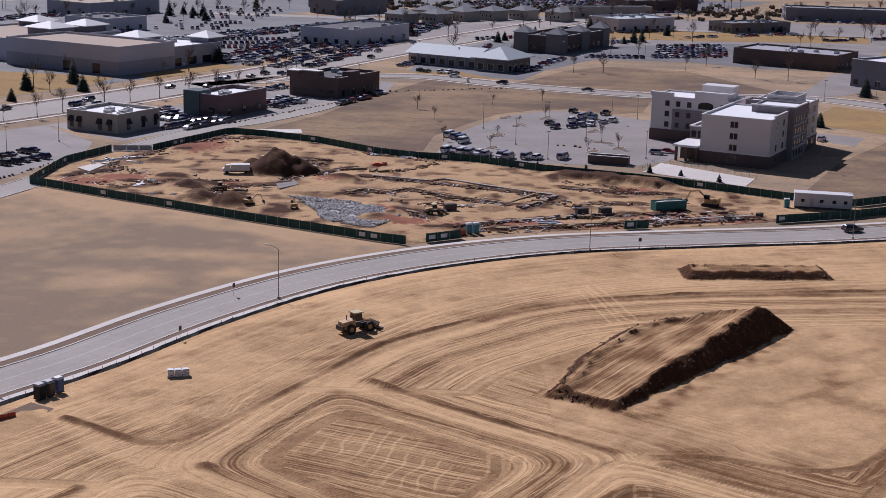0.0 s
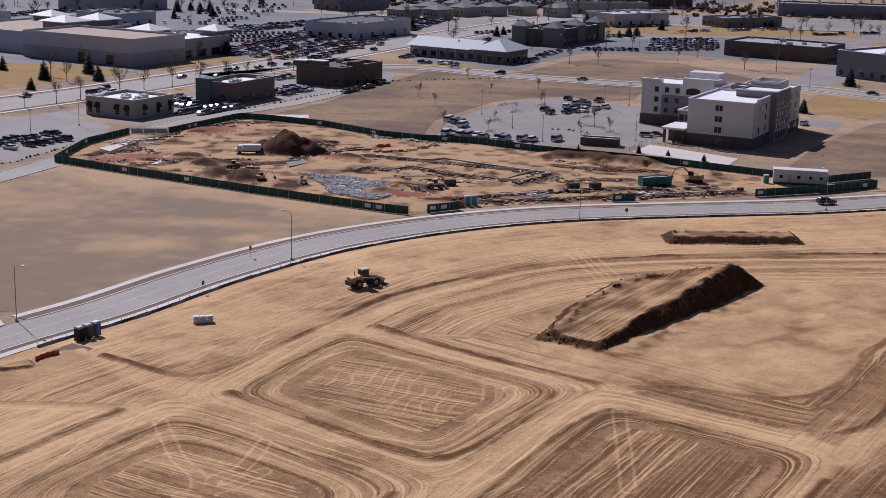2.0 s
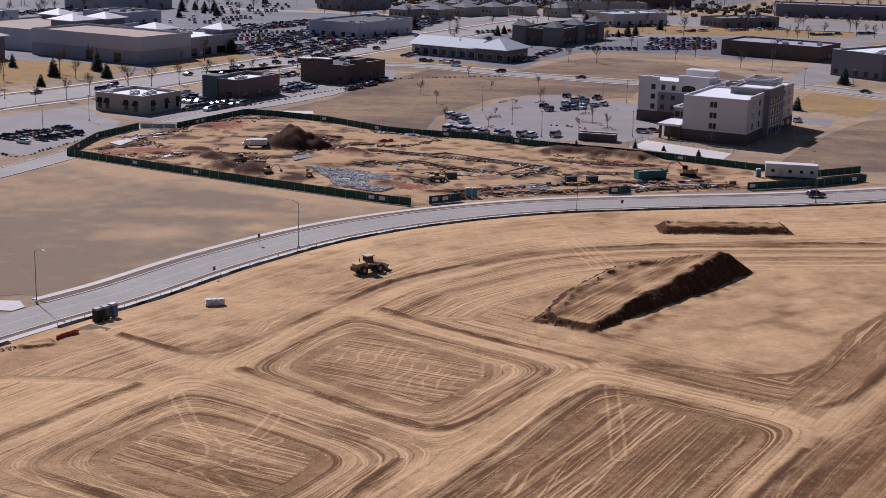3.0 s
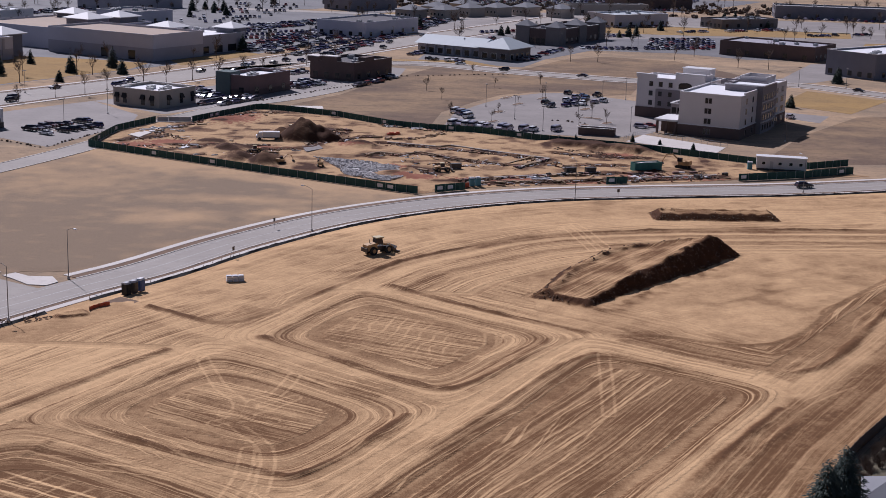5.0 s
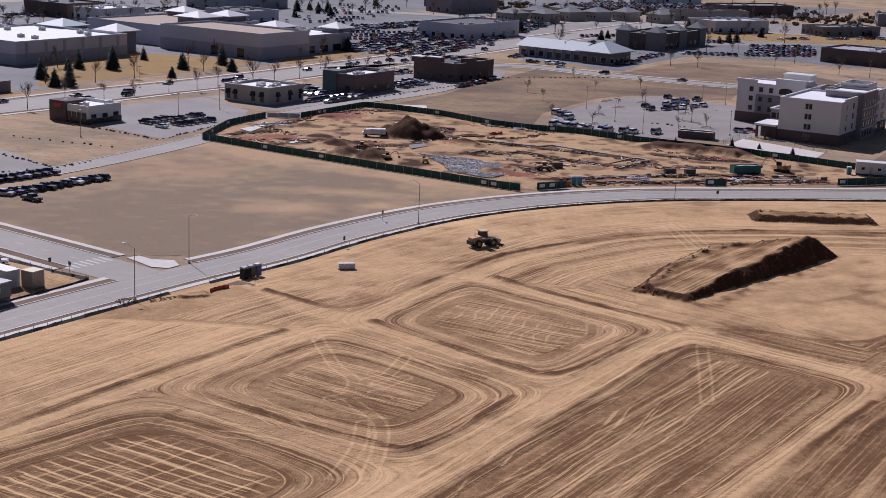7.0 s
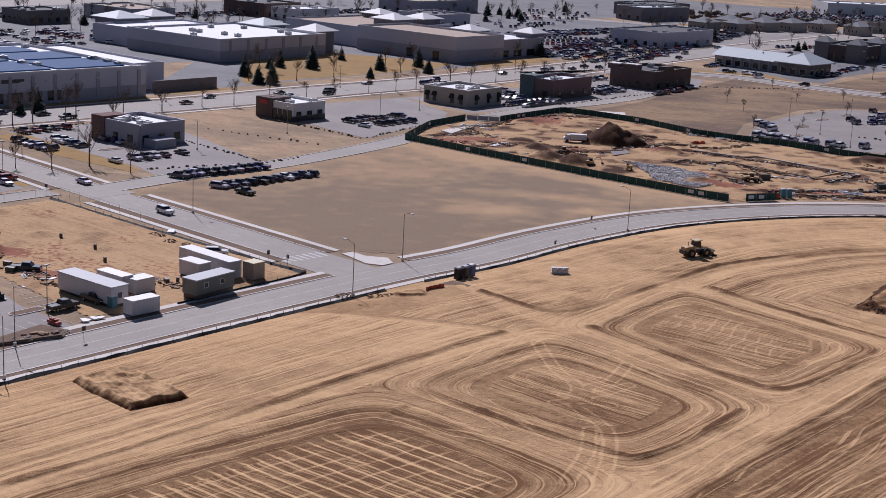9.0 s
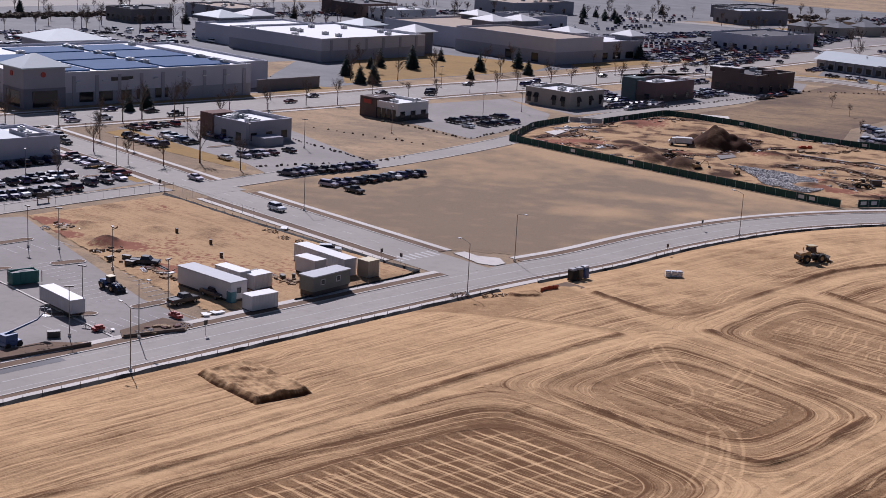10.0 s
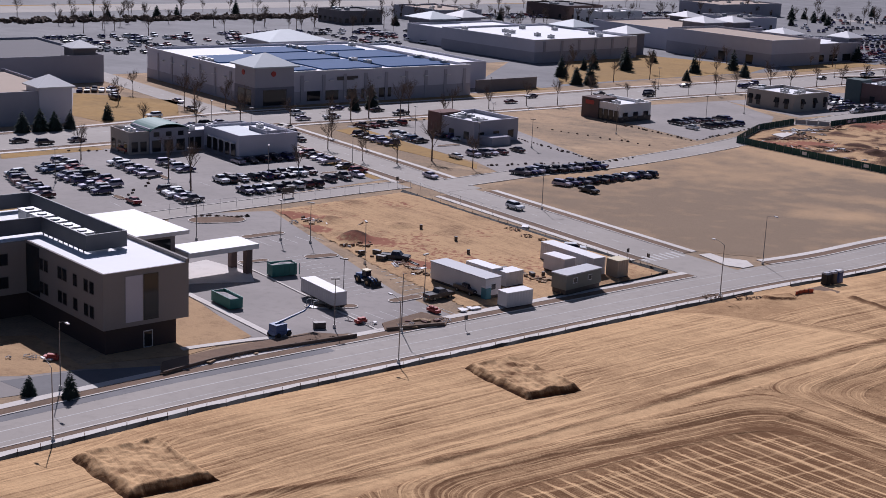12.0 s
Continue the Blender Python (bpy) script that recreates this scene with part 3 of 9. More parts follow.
# low windrows pushed up by the blade: line, half width, height, how moist
WINDROWS = [(smooth_path(p, 4.0), w, h, m) for p, w, h, m in [
    ([(-50, 193), (-45, 190), (-38, 185), (-32.6, 186.5), (-26.9, 195.6), (-18.2, 212.2), (-8, 231), (3.5, 243.2), (15, 254.5), (26.5, 261), (37, 264.5), (54.3, 268.5), (72, 271.2), (90.6, 273.3), (120, 275), (150, 277)], 0.7, 0.4, 0.95),
    ([(34.8, 253.2), (51.8, 253.8), (77.3, 257), (96.7, 258), (150, 262)], 0.5, 0.18, 0.7),
    ([(-8.5, 213), (-1, 206), (10, 196.6), (18.7, 190.7), (26, 185.3)], 0.8, 0.45, 0.95),
    ([(32, 181), (39.9, 175.4), (47.2, 170.1), (54.5, 166.3), (59.2, 167.5), (65.6, 174.8), (82.4, 204.5), (110, 252)], 0.8, 0.42, 0.9),
    ([(34, 184.5), (41, 184), (49, 180.6), (57, 181.6), (64.3, 191), (72, 204.5), (82.6, 219.5)], 0.6, 0.28, 0.75),
    ([(-28, 177.5), (-13, 164.6), (-2.2, 156.4), (1, 154.6), (4.5, 155.8), (9, 161.4), (16, 173), (19, 180.5)], 0.85, 0.42, 0.95),
    ([(-49.5, 136.6), (-34.4, 127), (-20.3, 119.8), (-17.5, 118.6), (-14.8, 121), (-9.2, 130.2), (-3.6, 142.3)], 0.8, 0.38, 0.95),
    ([(-35, 152), (-24, 160.5), (-8, 149.8)], 0.45, 0.12, 0.55),
    ([(-105.3, 66.9), (-98, 74.8), (-91, 84), (-81.8, 98.9), (-72.6, 115), (-61.6, 137), (-52, 153), (-42.5, 169.6)], 0.6, 0.3, 0.8),
    ([(-86, 62), (-76, 80), (-66, 98), (-57, 116), (-50, 129)], 0.5, 0.16, 0.5),
    ([(-0.2, 130), (9.4, 146.9), (19.8, 166.2), (26.4, 173.4)], 0.55, 0.25, 0.7),
    ([(26.4, 173.4), (42.8, 164.6), (48.8, 158.6), (48.9, 153.9), (43.3, 144.9)], 0.5, 0.22, 0.65),
    ([(22, 100), (30.7, 115.6), (39.9, 131.5), (50.7, 149.1)], 0.8, 0.34, 1.0), ([(30, 108), (40.3, 125.5), (47, 136.2), (52.9, 144.6)], 0.65, 0.28, 0.95),
    ([(19.4, 210.4), (24, 205), (30.2, 199.6)], 0.5, 0.4, 0.9)]]
# dry strips rolled smooth by passing machines: line, half width
HAULS = [(smooth_path(p, 5.0), w) for p, w in [
    ([(-52, 197), (-42, 184), (-31.3, 176.8), (-20, 169), (-6, 158.5), (8, 148.5), (14, 144)], 3.2), ([(-66, 128), (-55, 145), (-44, 162.5), (-31.3, 177), (-24, 192), (-14.5, 212), (-4, 230), (8, 243)], 3.4),
    ([(-12, 210.6), (8, 194.8), (28.4, 180.6), (41, 170.6), (54, 159.5)], 2.6), ([(28.4, 180.6), (17, 166), (4, 143.5), (-8, 122), (-22, 98)], 4.0), ([(54, 157), (62, 166), (84, 202), (112, 250)], 2.8),
    ([(54, 159), (46, 144.5), (36, 127), (20, 100)], 1.8), ([(-41, 171), (-56, 142), (-78, 104), (-96, 74)], 2.2)]]
TRAILS = [smooth_path(t, 1.5) for t in [[(-36.1, 165.4), (-31.3, 152.5), (-27.7, 146.2), (-27.4, 138.9)], [(-21.0, 158.4), (-23.1, 149.0), (-25.7, 146.5), (-25.7, 139.9)], [(-27.2, 137.4), (-21.7, 128.2), (-20.6, 117.3), (-21.0, 108.5)], [(29.0, 268.6), (31.2, 257.4), (33.0, 247.4)], [(27.5, 173.3), (26.6, 160.0), (25.4, 145.6)], [(31.2, 271.9), (33.8, 260.6), (36.0, 250.0)],
                                        [(-29, 141), (-24, 143.5), (-20, 149)], [(-30, 137.5), (-26, 139.5), (-22, 139)], [(-24, 128), (-23.5, 118), (-25, 108)], [(8, 172), (11.5, 178), (12.5, 183)], [(5, 169.5), (9, 177), (9.5, 184)]]]
YARD_FENCE = [(4, 30), (36, 92), (46, 112), (55.5, 130), (65.5, 145.5), (90, 183), (125, 235), (180, 300)]
CREST0, CREST1 = np.array([29.0, 204.0]), np.array([57.6, 243.5])


def pad_distance(corners, k, x, y):
    """How far outside a four-cornered pad, with rounded corners."""
    total = np.zeros(np.shape(x))
    for (x0, y0), (x1, y1) in zip(corners, corners[1:] + corners[:1]):
        n = math.hypot(x1 - x0, y1 - y0)
        total = total + np.exp(np.clip(((y1 - y0) * (x0 - x) - (x1 - x0) * (y0 - y)) / n / k, -60, 60))
    return k * np.log(total)


def stockpile(x, y):
    """The ramped heap of dug soil: gentle top, steep side away from the sun."""
    ax = (CREST1 - CREST0) / np.linalg.norm(CREST1 - CREST0)
    length = np.linalg.norm(CREST1 - CREST0)
    s = (x - CREST0[0]) * ax[0] + (y - CREST0[1]) * ax[1]
    w = -(x - CREST0[0]) * ax[1] + (y - CREST0[1]) * ax[0]
    a = np.clip(s / length, 0, 1)
    jag = 0.35 * value_noise(x, y, 3.1, 5) + 0.3 * value_noise(x, y, 1.1, 6)
    crest = 1.1 + 3.7 * a
    left = np.interp(a, [0, 0.3, 0.65, 0.9, 1], [10.5, 14.5, 15.5, 8.5, 3.0])
    rim = 0.9 + 1.5 * a
    top = rim + (crest - rim) * np.clip(1 - w / left, 0, 1)
    right_side = crest + (w + jag * 0.9) * 1.12
    left_side = rim - (w - left + jag) * 0.6
    start = 1.0 + (s + 2 + jag) * 0.6
    end = crest - (s - length + jag) * 1.0
    ridge = (0.55 + 0.5 * a) * np.exp(-(((w - left + 1.2) / 1.1) ** 2)) * np.clip(0.85 + 0.3 * value_noise(x, y, 2.4, 7) + 0.2 * value_noise(x, y, 1.2, 9), 0.4, 1.3)
    lip = 0.7 * np.exp(-((w / 1.0) ** 2)) * np.clip(value_noise(x, y, 2.0, 8) + 0.3, 0, 1)
    h = np.minimum.reduce([top + ridge + lip, right_side, left_side + ridge, start, end])
    return np.maximum(h, -0.2) + 0.15 * jag * (h > 0.1), w


def berm(x, y, a, b, half, h, seed, slope=0.8):
    a, b = np.array(a), np.array(b)
    t = (b - a) / np.linalg.norm(b - a)
    s, w = (x - a[0]) * t[0] + (y - a[1]) * t[1], -(x - a[0]) * t[1] + (y - a[1]) * t[0]
    d = np.maximum(np.maximum(-s, s - np.linalg.norm(b - a)), np.abs(w)) + 0.3 * value_noise(x, y, 3.6, seed)
    rim = 0.3 * h * np.exp(-(((half - d - h / slope - 0.2) / 0.5) ** 2)) * (0.7 + 0.6 * value_noise(x, y, 1.5, seed + 2))
    return np.minimum(h * 0.8 + rim + 0.14 * value_noise(x, y, 1.1, seed + 1), (half - d) * slope)



def low_heaps(x, y):
    return (berm(x, y, (54.2, 282.6), (75.8, 284.0), 4.4, 1.5, 11, 0.75),
            berm(x, y, (-90.9, 123.7), (-86.3, 120.5), 5.1, 1.1, 21, 1.15),
            berm(x, y, (-119.4, 70.6), (-116.4, 68.8), 5.7, 1.1, 23, 1.15),
            berm(x, y, (-63, 186.2), (-61, 187.5), 1.8, 0.5, 25))


def graded(x, y):
    road_d, road_s = to_line(np.vstack([SILT[::3], SILT[-1:]]), x, y)
    keep = (road_s < 0) | (road_d < 1.0)
    wander = 0.7 * value_noise(x, y, 16, 81)
    pads = [pad_distance(c, k, x, y) + 0.6 * wander for c, k in PADS]
    d = np.minimum.reduce(pads)
    arc_d, arc_s = to_line(WINDROWS[0][0], x, y)
    rim_d, rim_s = to_line(WINDROWS[3][0], x, y)
    bank_d, bank_s = to_line(WINDROWS[4][0], x, y)
    fence_d, fence_s = to_line(np.array(YARD_FENCE), x, y)
    keep &= (fence_s > 0) | (fence_d < 0.3) | (y > 290)
    beyond = (arc_s > 0) & (y > 180)
    # the line coordinate follows the nearest worked edge
    under_arc = (arc_s < 0) & (arc_d < 24) & (y > 208) & (x > -20)
    left_end = (road_d < 34) & (y < 170)
    band = (rim_s > 0) & (bank_s < 0) & (x > 30) & (y < 235) & (rim_d < 24)
    corner = (fence_d < 22) & (d > 2)
    u = np.minimum(d, 26) + 40
    u = np.where(beyond, 120 + np.minimum(road_d, 60), u)
    u = np.where(under_arc, 200 + arc_d, u)
    u = np.where(left_end, 300 + road_d, u)
    u = np.where(band, 400 + rim_d, u)
    u = np.where(corner, 500 + fence_d, u)
    swell = 0.9 * value_noise(x, y, 22, 81)
    for p, depth, ax in ((pads[0], 6.5, (0.42, 0.91)), (pads[1], 7.5, (0.5, 0.866)), (pads[2], 8.0, (0.48, 0.877)), (pads[3], 4.0, (0.87, -0.49))):
        u = np.where(p < -depth, 600 + x * ax[0] + y * ax[1] + swell, u)
    pale = (bank_s > 0) & (arc_s < 0) & (x > 18) & (y > 178) & ~under_arc & ~band & (d > 2)
    # tone: 0 dry and pale, 1 moist and dark; steep heap sides add painted shade
    moist = 0.46 + 0.12 * step01(165 - y, 0, 25) + 0.14 * value_noise(x, y, 24, 71) + 0.1 * value_noise(x, y, 9, 72)
    moist = np.where(beyond, 0.24 + 0.14 * value_noise(x, y, 18, 73) + 0.22 * (1 - step01(arc_d, 0, 9)), moist)
    moist = np.where(left_end, 0.34 + 0.2 * value_noise(x, y, 16, 74), moist)
    moist = np.where(under_arc, 0.5 - 0.28 * step01(arc_d, 14, 22) + 0.25 * np.sin(arc_d * 1.15 + wander) * (1 - step01(arc_d, 12, 16)), moist)
    scuff = step01(value_noise(0.8 * x + 0.6 * y, 2.2 * (0.8 * y - 0.6 * x), 5, 87), 0.15, 0.75) * step01(value_noise(x, y, 15, 88), -0.4, 0.4)
    moist = np.where(pale, 0.36 + 0.16 * value_noise(x, y, 8, 75) + 0.12 * value_noise(x, y, 3, 76) + 0.3 * scuff, moist)
    moist = np.where(beyond, moist + 0.28 * scuff, moist)
    moist = np.where(band, 0.78 - 0.3 * step01(rim_d, 9, 15), moist)
    strip = fence_d + wander
    moist = np.where(corner, 0.66 + 0.26 * step01(strip, 4.6, 5.8) - 0.16 * step01(strip, 9.5, 11) - 0.2 * np.exp(-((strip - 4.4) / 0.5) ** 2) + 0.12 * value_noise(x, y, 12, 79), moist)
    inner = [(0, 0.76), (1, 0.74), (2, 0.88), (3, 0.84)]
    for n, wet_dark in inner:
        p = pads[n]
        t = wet_dark * step01(-p, -0.6, 1.2) - 0.2 * step01(-p, 2.2, 3.0) * (1 - step01(-p, 5.0, 6.5)) * (n != 3)
        moist = np.where(p < 0.6, np.maximum(t, 0.2), moist)
    moist = np.where(pads[3] < -3, moist - 0.25 * step01(value_noise(0.87 * x - 0.49 * y, 0.06 * (0.49 * x + 0.87 * y), 3.2, 77), 0.05, 0.5), moist)
    haul = np.zeros(x.shape)
    for line, half in HAULS:
        e = near_line(line, x, y) + 0.8 * value_noise(x, y, 7, 78)
        haul = np.maximum(haul, 1 - step01(e, 0.55 * half, 1.25 * half))
    haul = haul * step01(d, -1.8, 0.3)
    moist = moist * (1 - 0.62 * haul)
    rut = np.where(beyond, 0.35 + 0.55 * (1 - step01(arc_d, 3, 12)), 1.0)
    rut = np.where(left_end, 0.85, rut)
    rut = np.where(pale, 0.4, rut)
    rut = np.where(corner, 0.45, rut)
    rut = rut * (1 - 0.25 * haul)
    ridge = np.zeros(x.shape)
    for n, (line, half, h, wet_dark) in enumerate(WINDROWS):
        e = near_line(line, x, y) + 0.35 * value_noise(x, y, 6, 84 + n)
        broken = np.clip(0.75 + 0.55 * value_noise(x, y, 9, 110 + n), 0.15, 1.1)
        ridge = np.maximum(ridge, 1.15 * h * np.exp(-((e / half) ** 2)) * broken)
        moist = np.maximum(moist, 1.15 * wet_dark * np.exp(-(((e - 0.25) / (1.25 * half)) ** 2)) * np.clip(broken + 0.25, 0, 1))
    pile, across = stockpile(x, y)
    long_heap, _, _, spoil = low_heaps(x, y)
    heaps = np.maximum.reduce([pile, long_heap, spoil, np.zeros(x.shape)])
    foot = step01(heaps + 0.35 * value_noise(x, y, 2.2, 32), -0.05, 0.3)
    moist = np.where(heaps > 0.05, np.maximum(moist, foot * (0.72 + 0.3 * value_noise(x, y, 3, 31))), moist)
    # steep heap sides darkened: their shade is painted into the soil tone
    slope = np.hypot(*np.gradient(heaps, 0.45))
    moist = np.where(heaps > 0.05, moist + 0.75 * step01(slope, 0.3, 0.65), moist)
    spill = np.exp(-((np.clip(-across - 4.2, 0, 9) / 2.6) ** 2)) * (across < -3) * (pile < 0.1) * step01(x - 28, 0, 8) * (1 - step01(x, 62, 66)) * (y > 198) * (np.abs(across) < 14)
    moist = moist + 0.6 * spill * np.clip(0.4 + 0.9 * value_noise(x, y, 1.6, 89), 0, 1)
    u = np.where(pile > 0.12, 700 + across, u)
    rut = np.where(heaps > 0.12, 0.35, rut)
    rut = np.where(pile > 0.3, 0.8, rut)
    calm = step01(road_d, 0.5, 6)
    relief = 0.16 * value_noise(x, y, 19, 1) + 0.06 * value_noise(x, y, 4, 2) + 0.05 * value_noise(x, y, 1.6, 3)
    z = 0.05 + calm * (0.62 + relief + ridge * (0.8 + 0.45 * value_noise(x, y, 2.6, 4)) - 0.3 * step01(-d, 0.5, 3))
    z = np.where(heaps > 0.02, z + heaps, z)
    on = step01(-pads[2], 6.5, 9) + 0.4 * step01(-pads[0], 7, 9) * step01(value_noise(x, y, 5, 75), -0.3, 0.5)
    hatch_u = np.where(pads[2] < 0, x * 0.5 + y * 0.866, x * 0.95 - y * 0.3 + 0.8 * value_noise(x, y, 4, 76))
    cross_u = np.where(pads[2] < 0, x * 0.82 - y * 0.57, 0.0)
    on = on + 0.22 * step01(-pads[1], 6, 9) * (x < -29) * step01(value_noise(x, y, 6, 78), -0.1, 0.6)
    hatch_u = np.where(pads[1] < 0, np.hypot(x + 33, y - 147) + 0.5 * value_noise(x, y, 5, 79), hatch_u)
    jump = np.hypot(*np.gradient(u, 0.45))
    broken = (jump > 1.7) | (jump < 0.45)
    for k in range(2):
        b = broken.copy()
        b[1:] |= broken[:-1]
        b[:-1] |= broken[1:]
        b[:, 1:] |= broken[:, :-1]
        b[:, :-1] |= broken[:, 1:]
        broken = b
    rut = np.where(broken, 0.0, rut)
    trail = np.minimum.reduce([near_line(t, x, y, 3.0) for t in TRAILS])
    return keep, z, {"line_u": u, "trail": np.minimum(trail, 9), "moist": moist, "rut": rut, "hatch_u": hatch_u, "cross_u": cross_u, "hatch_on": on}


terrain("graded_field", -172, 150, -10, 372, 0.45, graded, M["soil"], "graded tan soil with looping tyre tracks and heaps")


def flat_heap(which):
    def field(x, y):
        h = low_heaps(x, y)[which] + 0.1 * value_noise(x, y, 0.8, 91) + 0.06 * value_noise(x, y, 0.45, 92)
        # low flanks darkened all round: painted shade along with the dug-soil colour
        flank_shade = 1 - step01(h, 0.3, 0.75)
        moist = 0.4 + 0.4 * value_noise(x, y, 1.7, 33) + 0.25 * value_noise(x, y, 0.5, 34) + 0.8 * flank_shade
        zero = 0 * x
        return h > -0.3, 0.58 + h, {"line_u": 0.6 * x + 0.8 * y, "trail": 9 + zero, "moist": moist, "rut": 0.35 + zero, "hatch_u": x, "cross_u": x, "hatch_on": zero}
    return field


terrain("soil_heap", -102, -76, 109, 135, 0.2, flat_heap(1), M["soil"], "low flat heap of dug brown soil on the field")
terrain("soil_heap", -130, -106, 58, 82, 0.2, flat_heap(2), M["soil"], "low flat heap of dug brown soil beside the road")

# ---- the fenced building plot ----
FENCE = [(-101, 361), (-99.5, 390), (-91, 411), (-80, 412.5), (-63, 446.5), (-52, 443), (-35, 434), (-15.6, 416), (-4, 410.5), (12, 407.5), (30, 395.5), (54.6, 384.8), (71, 376), (90, 364), (105, 357), (119, 365)]
FENCE_FRONT = [(-101, 361), (-76.2, 345.3), (-42.4, 324.9), (-11.7, 307.5), (-4.5, 304.6)]
PLOT = FENCE[:15] + [(122, 348), (100, 342.5), (81, 337), (63, 330), (47, 326.5), (32, 322.5), (17, 317.5), (7, 312.8), (-4.5, 304.6)] + FENCE_FRONT[1:4][::-1]


def cone(x, y, cx, cy, r, h, seed):
    d = np.hypot(x - cx, y - cy) * (1 + 0.18 * value_noise(x, y, 4, seed))
    q = np.clip(1 - d / r, 0, 1)
    return h * (1.18 * q - 0.18 * q ** 4) * (1 + 0.1 * value_noise(x, y, 1.7, seed + 200) * q)


DUG = [[(-83, 398), (-74.4, 421.7), (-64.6, 436.5), (-54.4, 438.2)], [(-18.2, 380), (-1.2, 374), (15.3, 366.5), (31.1, 358.5)], [(31.1, 358.5), (21.5, 343)], [(-21.4, 357), (-17.3, 361.5), (-11.3, 358.5), (-5.6, 364), (4.7, 355), (18.9, 347.5)],
       [(5.2, 322.5), (18, 328.8), (32, 335), (43.4, 338.4), (60, 344)], [(9.7, 318.6), (25.8, 323.5), (39.5, 328.2), (60, 333), (76, 339)], [(-50, 370), (-65, 367), (-78, 360)], [(-30, 399), (-39, 372)], [(-8, 340), (-1, 331)], [(-36, 377), (-30, 383), (-22, 392)], [(-78, 366), (-66, 366), (-52, 362), (-40, 366)], [(-62, 358), (-46, 352)], [(-94, 372), (-84, 380)], [(34, 372), (46, 366), (60, 366)], [(40, 352), (52, 352)]]


def plot(x, y):
    keep = inside(PLOT, x, y)
    back, _ = to_line(np.array(FENCE[9:15]), x, y)
    bank = 1.6 * step01(9 - back - 1.3 * value_noise(x, y, 2.0, 58), 0, 2.6) * step01(x, 28, 40) * (1 - step01(x, 58, 68))
    piles = np.maximum.reduce([cone(x, y, -41.5, 384.5, 8.8, 6.6, 41), cone(x, y, -36.5, 385.5, 6.5, 4.4, 47), cone(x, y, -48.5, 389.5, 4.5, 2.8, 38), cone(x, y, -55.5, 347, 5, 2.2, 42), cone(x, y, -48.5, 343.5, 6, 2.9, 43), cone(x, y, -61, 362, 7, 1.8, 44),
                               cone(x, y, -24, 377, 6, 1.4, 45), cone(x, y, -70, 417, 9, 1.2, 46), cone(x, y, -12, 330, 6, 1.0, 48), cone(x, y, -67.5, 373, 6.5, 1.3, 49), cone(x, y, -57.5, 352, 4.5, 1.6, 50), cone(x, y, 38, 346, 3.5, 0.9, 40), cone(x, y, -8, 336, 5, 0.8, 39)])
    ditch, spoil = np.zeros(x.shape), np.zeros(x.shape)
    for line in DUG:
        dd, side = to_line(np.array(line), x, y)
        dd = dd * side + 0.8 * value_noise(x, y, 3, 59)
        ditch = np.maximum(ditch, np.exp(-((dd / 0.9) ** 2)))
        spoil = np.maximum(spoil, np.exp(-(((dd - 1.9) / 1.2) ** 2)))
    edge, _ = to_line(np.array(PLOT + PLOT[:1]), x, y)
    z = 0.06 + step01(edge, 0, 4) * (0.2 + 0.12 * value_noise(x, y, 9, 51) + 0.08 * value_noise(x, y, 2.5, 52) + 0.06 * value_noise(x, y, 1.2, 53))
    bank = bank * (1 + 0.2 * value_noise(x, y, 3, 54))
    z = z + step01(edge, 0.5, 2) * (0.45 * spoil * (0.6 + 0.6 * value_noise(x, y, 1.7, 60)) - 0.2 * ditch)
    z = z + np.maximum(bank, piles * (1 + 0.06 * value_noise(x, y, 1.6, 55)))
    moist = 0.14 + 1.3 * ditch + 0.9 * spoil + 0.9 * step01(np.maximum(piles, bank * 0.8), 0.25, 1.0) + 0.6 * step01(value_noise(x, y, 7, 56), 0.1, 0.7) + 0.75 * step01(value_noise(x, y, 3.2, 57), 0.2, 0.7)
    clay = np.zeros(x.shape)
    for cx, cy, rx, ry in ((-88, 365, 9, 7), (-80, 372, 8, 5), (-68, 424, 9, 16), (24, 327, 26, 3.5), (62, 337, 18, 4), (-6, 328, 7, 4), (52, 371, 7, 3), (-14, 341, 6, 5), (-58, 366, 14, 3), (-26, 378, 6, 5)):
        clay = np.maximum(clay, 0.9 * np.exp(-(((x - cx) / rx) ** 2) - ((y - cy) / ry) ** 2))
    return keep, z, {"line_u": x * 0.4 + y * 0.9, "moist": moist, "rut": 0.6 + 0 * x, "hatch_u": x, "trail": 9 + 0 * x, "cross_u": x, "hatch_on": 0 * x, "clay": clay}


terrain("building_plot", -104, 124, 300, 450, 0.7, plot, M["site_soil"], "churned tan soil of a fenced building plot with spoil heaps")

# the dry field between the roads: olive-grey in the middle, trampled pale along its edges
FIELD = [tuple(p) for line in (offset(stretch(CROSS, (-84, 207), (-146, 248)), -8.3)[1:], offset(stretch(LANE, (-138, 281), (-104, 355)), -4.35), np.array(FENCE_FRONT), offset(stretch(SILT, (-55, 209), (0, 283)), 16.4)[::-1]) for p in line]


